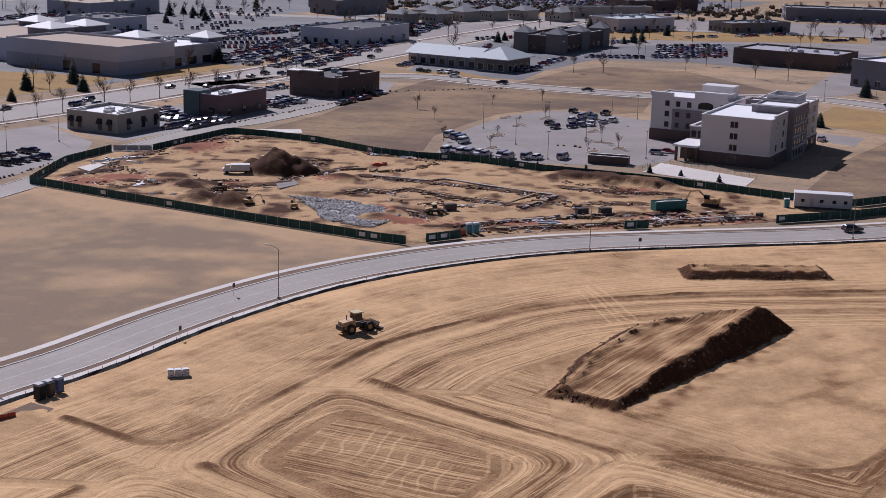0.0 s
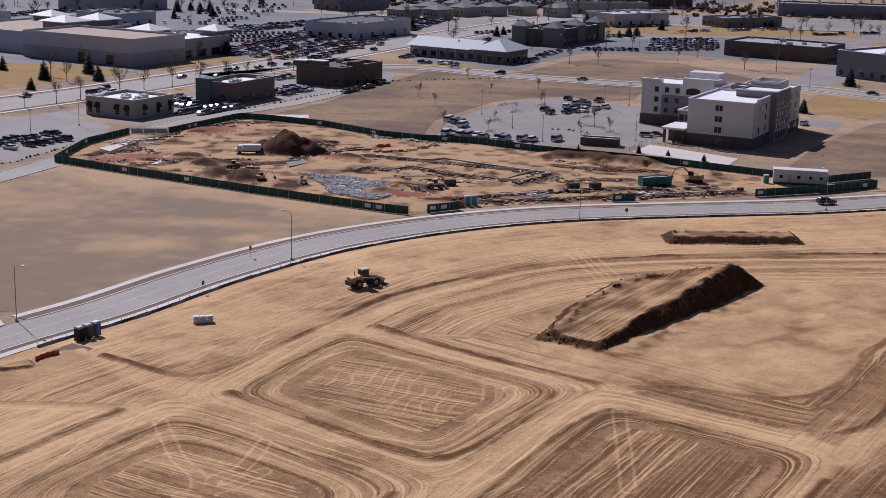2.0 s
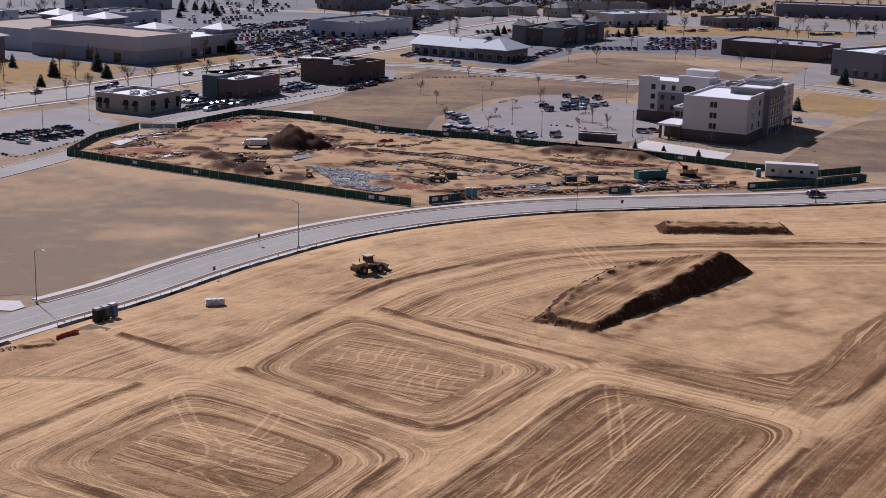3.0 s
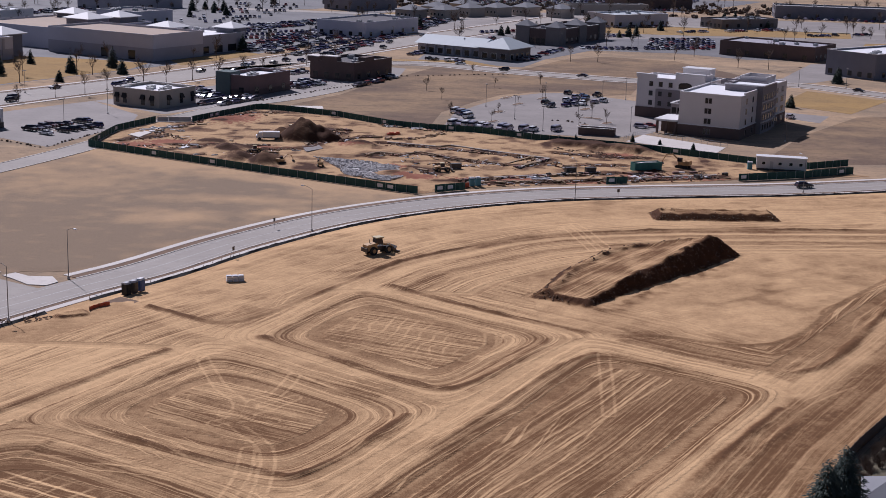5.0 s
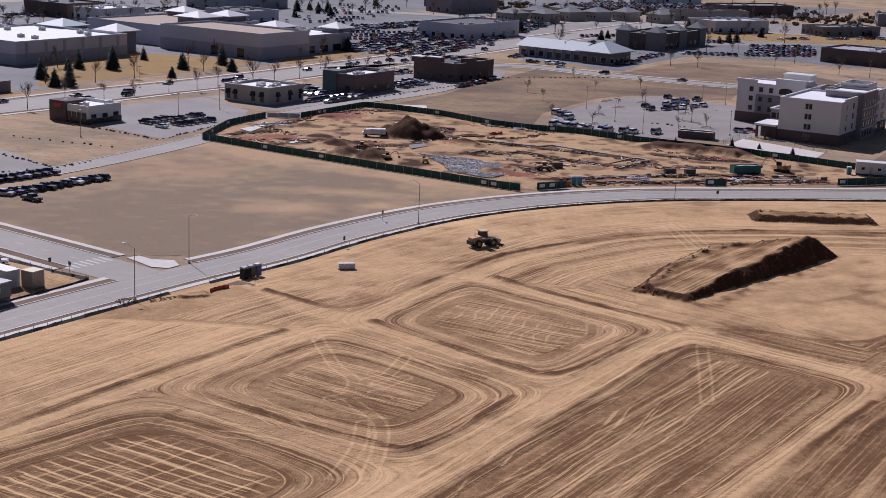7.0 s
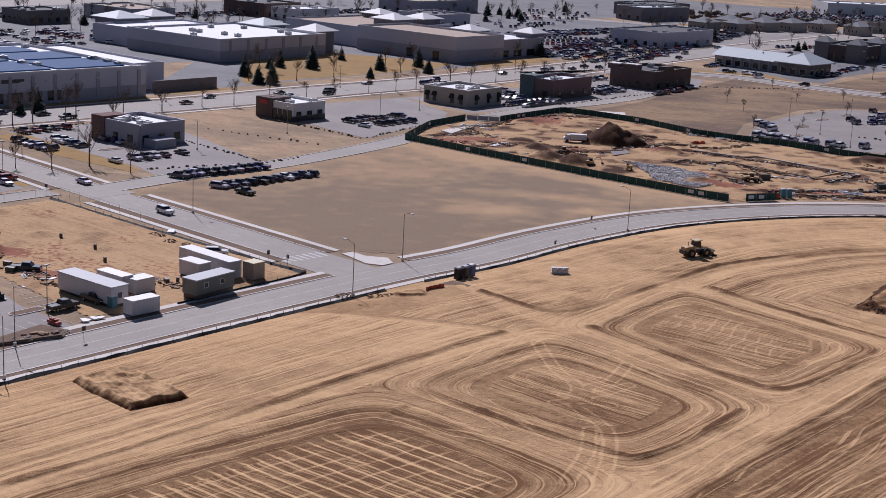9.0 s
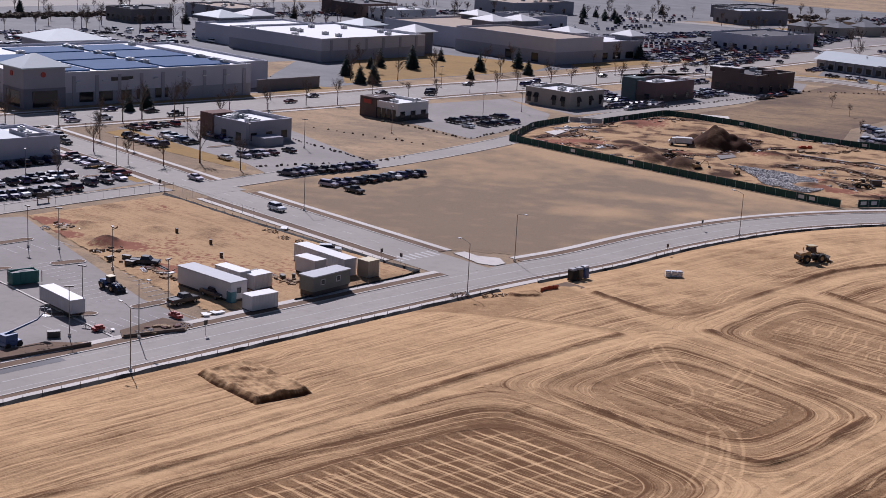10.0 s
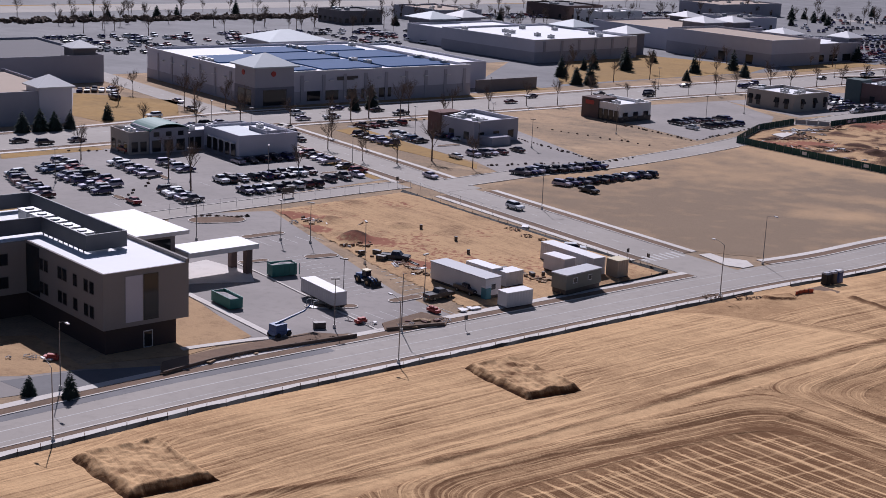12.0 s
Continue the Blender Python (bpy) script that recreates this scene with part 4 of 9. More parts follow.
def dry_field(x, y):
    edge, _ = to_line(np.array(FIELD + FIELD[:1]), x, y)
    by_fence, _ = to_line(np.array(FENCE_FRONT), x, y)
    worn = 1.0 * (1 - step01(by_fence + 5 * value_noise(x, y, 14, 95), 3, 20)) + 0.35 * (1 - step01(edge, 0, 6))
    for cx, cy, rx, ry in ((-124, 300, 20, 32), (-100, 318, 26, 24), (-20, 300, 18, 9), (-45, 292, 22, 5), (-61, 270, 11, 8), (-84, 345, 14, 10), (-36, 276, 10, 8)):
        worn = np.maximum(worn, 0.85 * np.exp(-(((x - cx) / rx) ** 2) - ((y - cy) / ry) ** 2))
    worn = np.clip(worn * (0.85 + 0.35 * value_noise(x, y, 9, 96)) + 0.1 * value_noise(x, y, 26, 97) + 0.22 * value_noise(x, y, 3.5, 98), 0, 1)
    bare = np.exp(-(((x + 61) / 9) ** 2) - ((y - 269) / 6) ** 2) * 0.6 + 0.35 * step01(value_noise(x, y, 11, 99), 0.35, 0.9)
    return inside(FIELD, x, y), 0.04 + 0.1 * step01(edge, 0, 4) * (1 + value_noise(x, y, 18, 94)), {"worn": worn, "bare": np.clip(bare, 0, 1)}


terrain("dry_field", -150, -2, 205, 364, 0.8, dry_field, M["meadow"], "dry olive-brown field with trampled pale edges")

# the second plot, beside the cross street
PLOT_B = [(-173, 206), (-157, 239), (-150, 238), (-127.5, 223), (-88.5, 199), (-84, 195), (-94, 177), (-101, 162.5), (-110, 155), (-135, 173.4)]


def second_plot(x, y):
    keep = inside(PLOT_B, x, y)
    edge, _ = to_line(np.array(PLOT_B + PLOT_B[:1]), x, y)
    piles = np.maximum.reduce([cone(x, y, -146.5, 190.5, 3.6, 1.7, 61), cone(x, y, -151, 184, 3, 0.9, 62), cone(x, y, -158, 203, 5, 0.7, 63), cone(x, y, -143, 206, 4, 0.6, 64)])
    z = 0.05 + step01(edge, 0, 3) * (0.2 + 0.12 * value_noise(x, y, 8, 65) + 0.06 * value_noise(x, y, 2, 66)) + piles
    moist = 0.12 + 0.85 * step01(piles, 0.2, 0.8) + 0.35 * step01(value_noise(x, y, 6, 67), 0.3, 0.8)
    clay = 0.2 + 0.25 * value_noise(x, y, 9, 68)
    for cx, cy, rx, ry in ((-166, 203, 9, 4), (-158, 194, 6, 4), (-148, 178, 6, 6), (-142, 190, 8, 4), (-126, 178, 8, 4)):
        clay = np.maximum(clay, 0.8 * np.exp(-(((x - cx) / rx) ** 2) - ((y - cy) / ry) ** 2))
    return keep, z, {"line_u": x * 0.5 + y * 0.85, "moist": moist, "rut": 0.6 + 0 * x, "hatch_u": x, "trail": 9 + 0 * x, "cross_u": x, "hatch_on": 0 * x, "clay": clay}


terrain("second_plot", -176, -84, 150, 242, 0.7, second_plot, M["site_soil"], "bare tan soil of a second building plot")

# ---- paved lots and grass ----
LOTS = [
    ("parking_lot", [(-165.5, 252), (-184.4, 263.6), (-200, 277), (-252, 243), (-258, 215), (-225, 172), (-208, 168), (-189.5, 198)], "grey parking lot before the green-roofed shops"),
    ("parking_lot", [(-209, 320), (-193, 346.7), (-172, 352), (-128, 306), (-146, 276), (-155.2, 286), (-178.9, 301)], "grey parking lot of a small restaurant"),
    ("parking_lot", [(-160, 398), (-141, 428), (-122, 455), (-100, 425), (-98, 405), (-112, 358), (-130, 372)], "grey parking lot beside a diner"),
    ("parking_lot", [(-122, 455), (-100, 486), (-58, 560), (-36, 595), (-16, 585), (-18, 556), (-46, 492), (-66, 468), (-92, 428)], "grey parking lot round the small shops"),
    ("parking_lot", [(1, 421), (4.5, 451), (15, 478), (25.7, 500), (38.5, 513), (49, 516.4), (62, 507), (80, 492), (78, 470), (84, 450), (76, 430), (66, 414), (56.4, 407), (38, 407.5), (21.6, 409)], "pale parking lot of the hotel"),
    ("parking_lot", [(-189, 190.5), (-172.6, 205), (-123.3, 158), (-106, 147.5), (-118.6, 134), (-132, 122), (-154, 139.6), (-175, 165)], "new grey parking lot of an unfinished building"),
    ("parking_lot", [(-330, 372), (-300, 420), (-224, 520), (-200, 640), (-110, 900), (120, 1150), (-300, 1250), (-620, 700), (-520, 480), (-420, 330)], "broad grey parking lots of a shopping centre"),
    ("parking_lot", [(-208, 405), (-190, 440), (-160, 500), (-118, 570), (-90, 620), (-50, 720), (-20, 790), (40, 930), (-110, 900), (-200, 640), (-226, 520), (-212, 440)], "grey service yards of the shopping centre"),
    ("parking_lot", [(-12, 620), (-5, 690), (30, 770), (90, 760), (160, 790), (230, 740), (215, 680), (150, 668), (120, 690), (75, 692), (48, 640), (36, 604), (8, 612)], "grey parking lots round the far shops"),
    ("parking_lot", [(128, 570), (150, 590), (178, 655), (190, 660), (215, 640), (160, 575)], "grey access road beside the far building"),
    ("parking_lot", [(-286, 258), (-278, 280), (-300, 320), (-330, 352), (-420, 440), (-560, 300), (-420, 150)], "grey parking lot of the corner shop"),
    ("parking_lot", [(-10, 970), (175, 995), (260, 1150), (20, 1140)], "broad dark parking lot of a car showroom"),
    ("parking_lot", [(116, 470), (122, 480), (140, 470), (132, 452)], "grey parking bay beside the hotel"),
]
for n, (name, pts, label) in enumerate(LOTS):
    sheet(name, pts, 0.022 + 0.004 * (n % 3), M["far_lot"] if n in (6, 7, 8, 11) else M["lot"], label)
GRASS = [
    ([(-256, 222), (-243.5, 247), (-251, 250), (-262, 229)], "golden dry grass strip beside the main road"),
    ([(-204, 281), (-166, 254.5), (-168.5, 249.5), (-196, 268)], "golden dry grass strip beside the parking lot"),
    ([(-208, 311), (-179.5, 291), (-152, 277), (-154, 283), (-174, 298), (-205, 320)], "golden dry grass strip beside the restaurant"),
    ([(-196, 490), (-207, 547), (-186, 590), (-150, 585), (-127, 577), (-130, 552), (-185, 460)], "golden dry grass bank before the shopping centre"),
    ([(-120, 590), (-95, 635), (-84, 628), (-112, 572)], "golden dry grass strip beside the main road"),
    ([(-310, 328), (-275, 334), (-259, 309), (-268, 284), (-283, 289)], "golden dry grass corner beside the crossing"),
    ([(-236, 338), (-215, 372), (-196, 402), (-190, 410), (-203, 408), (-240, 344)], "golden dry grass strip before the big store"),
    ([(-200, 415), (-190, 428), (-184, 444), (-190, 445)], "golden dry grass beside a service wall"),
    ([(128, 500), (150, 545), (176, 520), (150, 478)], "golden dry grass lawn behind the hotel"),
    ([(-228, 184), (-221, 190), (-207, 172), (-214, 166)], "golden dry grass beside the parking lot"),
    ([(-40, 618), (10, 628), (26, 604), (-4, 614)], "golden dry grass strip before the blue-roofed shop"),
    ([(-60, 640), (-20, 720), (0, 770), (14, 768), (-20, 690), (-52, 628)], "golden dry grass strip beside the main road"),
    ([(210, 700), (240, 780), (330, 800), (300, 700)], "golden dry grass slope"),
    ([(-520, 560), (-440, 680), (-330, 860), (-345, 880), (-465, 690), (-540, 575)], "golden dry grass beside the highway"),
    ([(0, 780), (60, 880), (150, 860), (250, 850), (240, 810), (150, 800), (60, 800)], "golden dry grass between the far streets"),
    ([(-20, 850), (40, 960), (20, 980), (-60, 880)], "golden dry grass between the far streets"),
]
for n, (pts, label) in enumerate(GRASS):
    sheet("grass_strip", pts, 0.042 + 0.004 * (n % 3), M["gold"], label)
sheet("verge", [(-153, 138), (-133, 123.5), (-136.7, 111), (-147, 100)], 0.06, M["bare_soil"], "bare tan soil beside the unfinished building")
sheet("lawn", [(-166, 105), (-161.7, 108), (-146, 98.5), (-152, 91.5), (-172, 80)], 0.06, M["bare_soil"], "bare tan bed before the unfinished building")
sheet("pavement", [(-172, 80), (-152, 91.5), (-146, 98.5), (-140, 101), (-146, 87), (-164, 62)], 0.05, M["lot"], "grey paved forecourt")
sheet("pavement", [(-145.7, 97.9), (-137.5, 104.6), (-133.8, 98.6), (-138.6, 90.2), (-143.5, 85.5), (-153, 88.6)], 0.064, M["far_lot"], "dark asphalt forecourt beside the building")
sheet("parking_lot", [(20, 700), (230, 690), (330, 760), (330, 935), (-60, 960), (-30, 800)], 0.016, M["lot"], "grey paving between the far shops", 0.012)
sheet("patio", [(58, 398.5), (65.5, 413.5), (88, 392), (83, 380.5)], 0.1, M["concrete"], "pale concrete patio beside the hotel")
sheet("gravel_pad", [(-61, 191), (-56.5, 199.5), (-52.5, 197), (-55, 190.5)], 0.7, M["verge"], "brown-grey gravel pad beside the silt fence", 0.65)

sheet("slab", [(-40.6, 370.2), (-35.9, 373.4), (-34.1, 367), (-38.4, 360.8)], 0.45, M["gravel"], "small grey concrete slab on the plot", 0.4)
sheet("slab", [(-94, 381.7), (-89.8, 377), (-87.9, 387.1), (-90.8, 389.4)], 0.55, M["concrete"], "pale concrete slab beside the screened fence", 0.5)
sheet("pavement", [(-66, 450), (-62, 456), (-42, 458.5), (-41, 451.5), (-60, 449)], 0.1, M["concrete"], "pale concrete apron behind the screened fence")
sheet("planting_bed", [(-135.2, 100.9), (-132.2, 110.1), (-129.6, 115.3), (-118.7, 131.2), (-125.5, 129.3), (-134.5, 114), (-137.9, 105.7)], 0.3, M["verge"], "brown planting bed between path and road", 0.28)
sheet("planting_bed", [(-116.0, 136.0), (-117.9, 139.2), (-114.8, 148.3), (-109.4, 147.1), (-108.6, 143.5)], 0.3, M["verge"], "brown planting bed beside the lot's mouth", 0.28)
for pts, w, label in (([(-138.9, 112.6), (-134.7, 118.4), (-130.6, 123.3), (-124.5, 128.2)], 1.3, "pale concrete path beside the bare soil"), ([(-154.2, 139.6), (-142, 132.2), (-130.2, 125.1)], 1.2, "pale concrete path beside the lot"),
                      ([(-147.5, 155.9), (-132, 145.6), (-116.8, 135.6)], 0.35, "long pale kerb in the new lot"), ([(-157.2, 161.9), (-147.5, 155.9)], 0.35, "long pale kerb in the new lot")):
    tagged(part("pavement" if w > 1 else "kerb", ribbon(smooth_path(pts), -w / 2, w / 2, 0.0, 0.17), M["concrete"]), label, kind="structure")
tagged(part("parking_lane", ribbon(stretch(SILT, (-145, 46), (-108, 118)), 11.4, 13.28, 0.05, 0.071), M["far_lot"]), "darker asphalt strip along the kerb", kind="structure")
sheet("yard", [(36.5, 91), (46.5, 111.5), (56, 129.6), (66, 145), (90.5, 182.5), (126, 235), (170, 235), (130, 60)], 0.05, M["lawn"], "winter-brown back yard beside the board fence")
sheet("highway", [(-520, 520), (-380, 775), (-260, 1000), (-290, 1010), (-540, 560)], 0.05, M["road"], "grey highway beyond the shops")
sheet("road", [(120, 862), (330, 835), (330, 848), (124, 876)], 0.05, M["road"], "far grey street")
sheet("road", [(-140, 900), (60, 870), (62, 884), (-136, 916)], 0.055, M["road"], "far grey street")
sheet("field", [(23, 584), (50, 566), (84, 556), (120, 557), (148, 556), (128, 610), (112, 650), (78, 662), (56, 640), (40, 604)], 0.012, M["dark_field"], "brown mown field before the far shops")
sheet("field", [(-58, 450), (-38, 492), (-27, 532), (-15, 562), (-2, 598), (26, 579), (50, 568), (84, 557), (74, 516), (62, 510), (49, 520), (36, 516), (22, 503), (11, 479), (0, 452), (-3, 424), (-16, 420), (-35, 437.5), (-50, 446)], 0.012, M["dark_field"], "brown and golden mown field behind the screened fence")
sheet("field", [(96, 372), (112, 366), (150, 372), (230, 420), (190, 480), (150, 470), (118, 420)], 0.012, M["dark_field"], "brown field beside the hotel")
sheet("pavement", [(-82, 214.3), (-80.2, 216.6), (-77, 214.2), (-72.5, 214.4), (-70.5, 210.6), (-72, 207.9), (-75.5, 208.2), (-79.2, 211.8)], 0.15, M["concrete"], "pale concrete corner apron at the crossing", 0.14)
sheet("pavement", [(-167, 149), (-158.5, 143.5), (-148, 152), (-152, 157.5), (-163, 161)], 0.12, M["concrete"], "pale concrete drop-off pavement under the canopy", 0.1)

# ---- buildings ----


def block(shape, x0, y0, x1, y1, h, parapet=0.0, t=0.35):
    """Outer walls; with a parapet they stand above the roof."""
    if parapet:
        o = [(x0, y0), (x1, y0), (x1, y1), (x0, y1)]
        n = [(x0 + t, y0 + t), (x1 - t, y0 + t), (x1 - t, y1 - t), (x0 + t, y1 - t)]
        v = [(*p, 0) for p in o] + [(*p, h) for p in o] + [(*p, h) for p in n] + [(*p, h - parapet - 0.5) for p in n]
        f = [(k * 4 + i, k * 4 + (i + 1) % 4, k * 4 + 4 + (i + 1) % 4, k * 4 + 4 + i) for k in range(3) for i in range(4)]
        shape.add(v, f + [(3, 2, 1, 0)])
    else:
        shape.box(x0, y0, 0, x1, y1, h)
    return shape


def hip_roof(x0, y0, x1, y1, z, h, over=0.6, t=0.2):
    x0, y0, x1, y1 = x0 - over, y0 - over, x1 + over, y1 + over
    w, d = x1 - x0, y1 - y0
    s = min(w, d) / 2
    ra, rb = ((x0 + s, y0 + d / 2), (x1 - s, y0 + d / 2)) if w >= d else ((x0 + w / 2, y0 + s), (x0 + w / 2, y1 - s))
    p = [(x0, y0, z), (x1, y0, z), (x1, y1, z), (x0, y1, z), (x0, y0, z + t), (x1, y0, z + t), (x1, y1, z + t), (x0, y1, z + t), (*ra, z + t + h), (*rb, z + t + h)]
    sides = [(4, 5, 9, 8), (5, 6, 9), (6, 7, 8, 9), (7, 4, 8)] if w >= d else [(4, 5, 8), (5, 6, 9, 8), (6, 7, 9), (7, 4, 8, 9)]
    return Shape().add(p, [(3, 2, 1, 0), (0, 1, 5, 4), (1, 2, 6, 5), (2, 3, 7, 6), (3, 0, 4, 7)] + sides)


WINDOW_MESH = {}


def window(parent, side, along, z, w, h, frame_material, x0=0.0, y0=0.0):
    """A framed pane on the face y = y0 (side 'x') or x = x0 (side 'y') of a building."""
    key = (round(w, 2), round(h, 2), frame_material.name)
    if key not in WINDOW_MESH:
        f = Shape()
        t = 0.1
        f.box(-w / 2, -0.06, 0, w / 2, 0.04, t).box(-w / 2, -0.06, h - t, w / 2, 0.04, h)
        f.box(-w / 2, -0.06, t, -w / 2 + t, 0.04, h - t).box(w / 2 - t, -0.06, t, w / 2, 0.04, h - t)
        g = Shape().box(-w / 2 + t, -0.03, t, w / 2 - t, 0.0, h - t)
        WINDOW_MESH[key] = (f.mesh("window", frame_material), g.mesh("pane", M["window"]))
    fm, gm = WINDOW_MESH[key]
    at = pose(along, y0 - 0.005, z) if side == "x" else pose(x0 - 0.005, along, z, 0, 0, -90)
    ob = part("window", fm, None, parent, at=at)
    part("pane", gm, None, ob, "dark glass")
    return ob


def roof_unit(parent, x, y, z, sx=2.2, sy=1.8, h=1.3):
    s = Shape().box(x - sx / 2, y - sy / 2, z, x + sx / 2, y + sy / 2, z + h)
    s.box(x - sx / 2 - 0.1, y - sy / 2 - 0.1, z + h, x + sx / 2 + 0.1, y + sy / 2 + 0.1, z + h + 0.12)
    s.tube((x, y, z + h + 0.1), (x, y, z + h + 0.35), min(sx, sy) * 0.3, None, 10)
    return part("roof_unit", s, M["steel"], parent, "pale metal roof unit")


def shop(label, x, y, ang, L, W, H, wall, roof, base=None, units=4, windows_x=0, windows_y=0, parapet=0.8, coping=None, seed=1, win=(2.2, 2.2, 0.9)):
    """A flat-roofed shop: its near corner stands at (x, y), L runs along ang, W to its left."""
    rng = random.Random(seed)
    b = thing("shop_building", label, "building", pose(x, y, 0, 0, 0, ang))
    part("wall", block(Shape(), 0, 0, L, W, H, parapet), wall, b)
    part("roof", Shape().box(0.35, 0.35, H - parapet - 0.3, L - 0.35, W - 0.35, H - parapet), roof, b, "flat roof")
    if coping is not None:
        c = Shape()
        for a in ((-0.08, -0.08, L + 0.08, 0.42), (-0.08, W - 0.42, L + 0.08, W + 0.08), (-0.08, 0.42, 0.42, W - 0.42), (L - 0.42, 0.42, L + 0.08, W - 0.42)):
            c.box(a[0], a[1], H, a[2], a[3], H + 0.12)
        part("coping", c, coping, b)
    if base is not None:
        part("plinth", Shape().box(-0.1, -0.1, 0, L + 0.1, 0.0, H * 0.3).box(-0.1, 0.0, 0, 0.0, W, H * 0.3), base, b, "darker base course")
    for i in range(units):
        roof_unit(b, rng.uniform(2.5, L - 2.5), rng.uniform(2.5, W - 2.5), H - parapet, rng.uniform(1.4, 3.0), rng.uniform(1.4, 2.4), rng.uniform(0.8, 1.4))
    w, h, z = win
    for i in range(windows_x):
        window(b, "x", L * (i + 0.5) / windows_x, z, min(w, L / windows_x * 0.8), h, M["dark_steel"], y0=-0.1 if base else 0.0)
    for i in range(windows_y):
        window(b, "y", W * (i + 0.5) / windows_y, z, min(w, W / windows_y * 0.8), h, M["dark_steel"], x0=-0.1 if base else 0.0)
    return b


# the big store with solar panels
TH = 58.0
store = thing("store_building", "large grey store with a white roof and solar panels", "building", pose(-248.0, 337.0, 0, 0, 0, TH))
part("wall", block(Shape(), 0, 0, 85, 78, 10.6, 0.9), M["pale_stucco"], store)
part("base_course", Shape().box(-0.12, -0.12, 0, 85, 0, 4.2).box(-0.12, 0, 0, 0, 78, 3.2), M["grey_stucco"], store, "darker lower wall")
part("roof", Shape().box(0.35, 0.35, 9.3, 84.65, 77.65, 9.7), M["membrane"], store, "bright white membrane roof")
part("wing", block(Shape(), 85, 14, 103, 78, 9.6, 0.8), M["pale_stucco"], store, "rear service wing")
part("wing_roof", Shape().box(85, 14.35, 8.4, 102.65, 77.65, 8.8), M["membrane"], store, "white membrane roof")
for i, (a, b, c, d) in enumerate(((15, 8, 27, 31), (29.5, 8, 53, 31), (55.5, 8, 82, 31), (5, 34, 27, 53), (29.5, 34, 53, 53), (55.5, 34, 82, 53), (29.5, 56, 53, 72), (55.5, 56, 78, 72))):
    part("solar_panel", Shape().box(a, b, 9.72, c, d, 10.15), M["solar"], store, "dark blue solar panels")
rng = random.Random(4)
for i in range(16):
    roof_unit(store, rng.choice([4, 28, 54, 82]) + rng.uniform(-1, 1), rng.uniform(6, 74), 9.7, 2.4, 2.0, 1.2)
part("tower", Shape().box(-1.0, -1.0, 0, 13, 12, 12.4), M["grey_stucco"], store, "slate-grey corner entrance tower")
part("tower_base", Shape().box(-1.15, -1.15, 0, 13.1, -1.0, 6.2).box(-1.15, -1.0, 0, -1.0, 12.1, 6.2), M["slate"], store, "dark lower tower wall")
part("tower_roof", hip_roof(-1.0, -1.0, 13, 12, 12.4, 3.6, 1.4, 0.4), M["metal_roof"], store, "pale pyramid roof")
for k in (("x", 6), ("y", 5.5)):
    window(store, k[0], k[1], 0.4, 8.5, 5.0, M["dark_steel"], x0=-1.15, y0=-1.15)
for i in range(5):
    window(store, "x", 21 + i * 7.0, 1.0, 5.0, 3.2, M["dark_steel"], y0=-0.12)
for sx in ("x", "y"):
    for i in range(7):
        s = Shape().box(-0.75, -0.9, 0, 0.75, 0, 0.25)
        part("wall_lamp", s, M["white_metal"], store, "white wall light hood", pose(18 + i * 9.5, 0, 7.4) if sx == "x" else pose(0, 20 + i * 7.5, 7.2, 0, 0, -90))
part("sign", Shape().box(30, -0.25, 7.3, 38, -0.02, 8.5), M["dark_steel"], store, "dark sign band")
part("disc_sign", Shape().tube((-1.0, 6.5, 10.4), (-1.25, 6.5, 10.4), 0.85, None, 16), M["red_paint"], store, "round red sign")
part("disc_sign", Shape().tube((5.5, -1.0, 10.4), (5.5, -1.25, 10.4), 0.85, None, 16), M["red_paint"], store, "round red sign")
for i in range(9):
    part("pilaster", Shape().box(16 + i * 8.2, -0.3, 0, 17.2 + i * 8.2, -0.12, 9.4), M["grey_stucco"], store, "grey wall pilaster")
for i in range(6):
    part("pilaster", Shape().box(-0.3, 16 + i * 10.5, 0, -0.12, 17.2 + i * 10.5, 9.4), M["grey_stucco"], store, "grey wall pilaster")
part("coping", Shape().box(13, -0.15, 10.6, 85.1, 0.4, 10.75).box(-0.15, 12, 10.6, 0.4, 78.1, 10.75), M["white_metal"], store, "white metal coping")
yard_wall = part("service_wall", Shape().box(0, 0, 0, 29, 0.5, 3.9).box(-0.1, -0.1, 3.9, 29.1, 0.6, 4.1), M["taupe"], at=pose(-204, 418.5, 0, 0, 0, 60))
tagged(yard_wall, "taupe masonry screen wall beside the store", "wall")

# the shopping centre behind
mall = thing("mall_building", "long grey shopping centre with a tan flat roof", "building", pose(-126.2, 583, 0, 0, 0, 60))
part("wall", block(Shape(), 0, 0, 34, 62, 11.6, 0.9), M["pale_stucco"], mall)
part("base_course", Shape().box(-0.15, -0.15, 0, 34, 0, 5.5).box(-0.15, 0, 0, 0, 62, 5.5), M["grey_stucco"], mall, "darker lower wall")
part("roof", Shape().box(0.35, 0.35, 10.3, 33.6, 61.6, 10.7), M["tan_roof"], mall, "tan ballast roof")
part("wing", block(Shape(), 34, 4, 70, 44, 8.6, 0.8), M["grey_stucco"], mall, "lower grey wing")
part("wing_roof", Shape().box(34, 4.35, 7.4, 69.6, 43.6, 7.8), M["membrane"], mall, "white membrane roof")
part("link", block(Shape(), 8, 62, 70, 120, 9.8, 0.8), M["pale_stucco"], mall, "set-back wall")
part("link_roof", Shape().box(8.4, 62, 8.6, 69.6, 119.6, 9.0), M["tan_roof"], mall, "tan ballast roof")
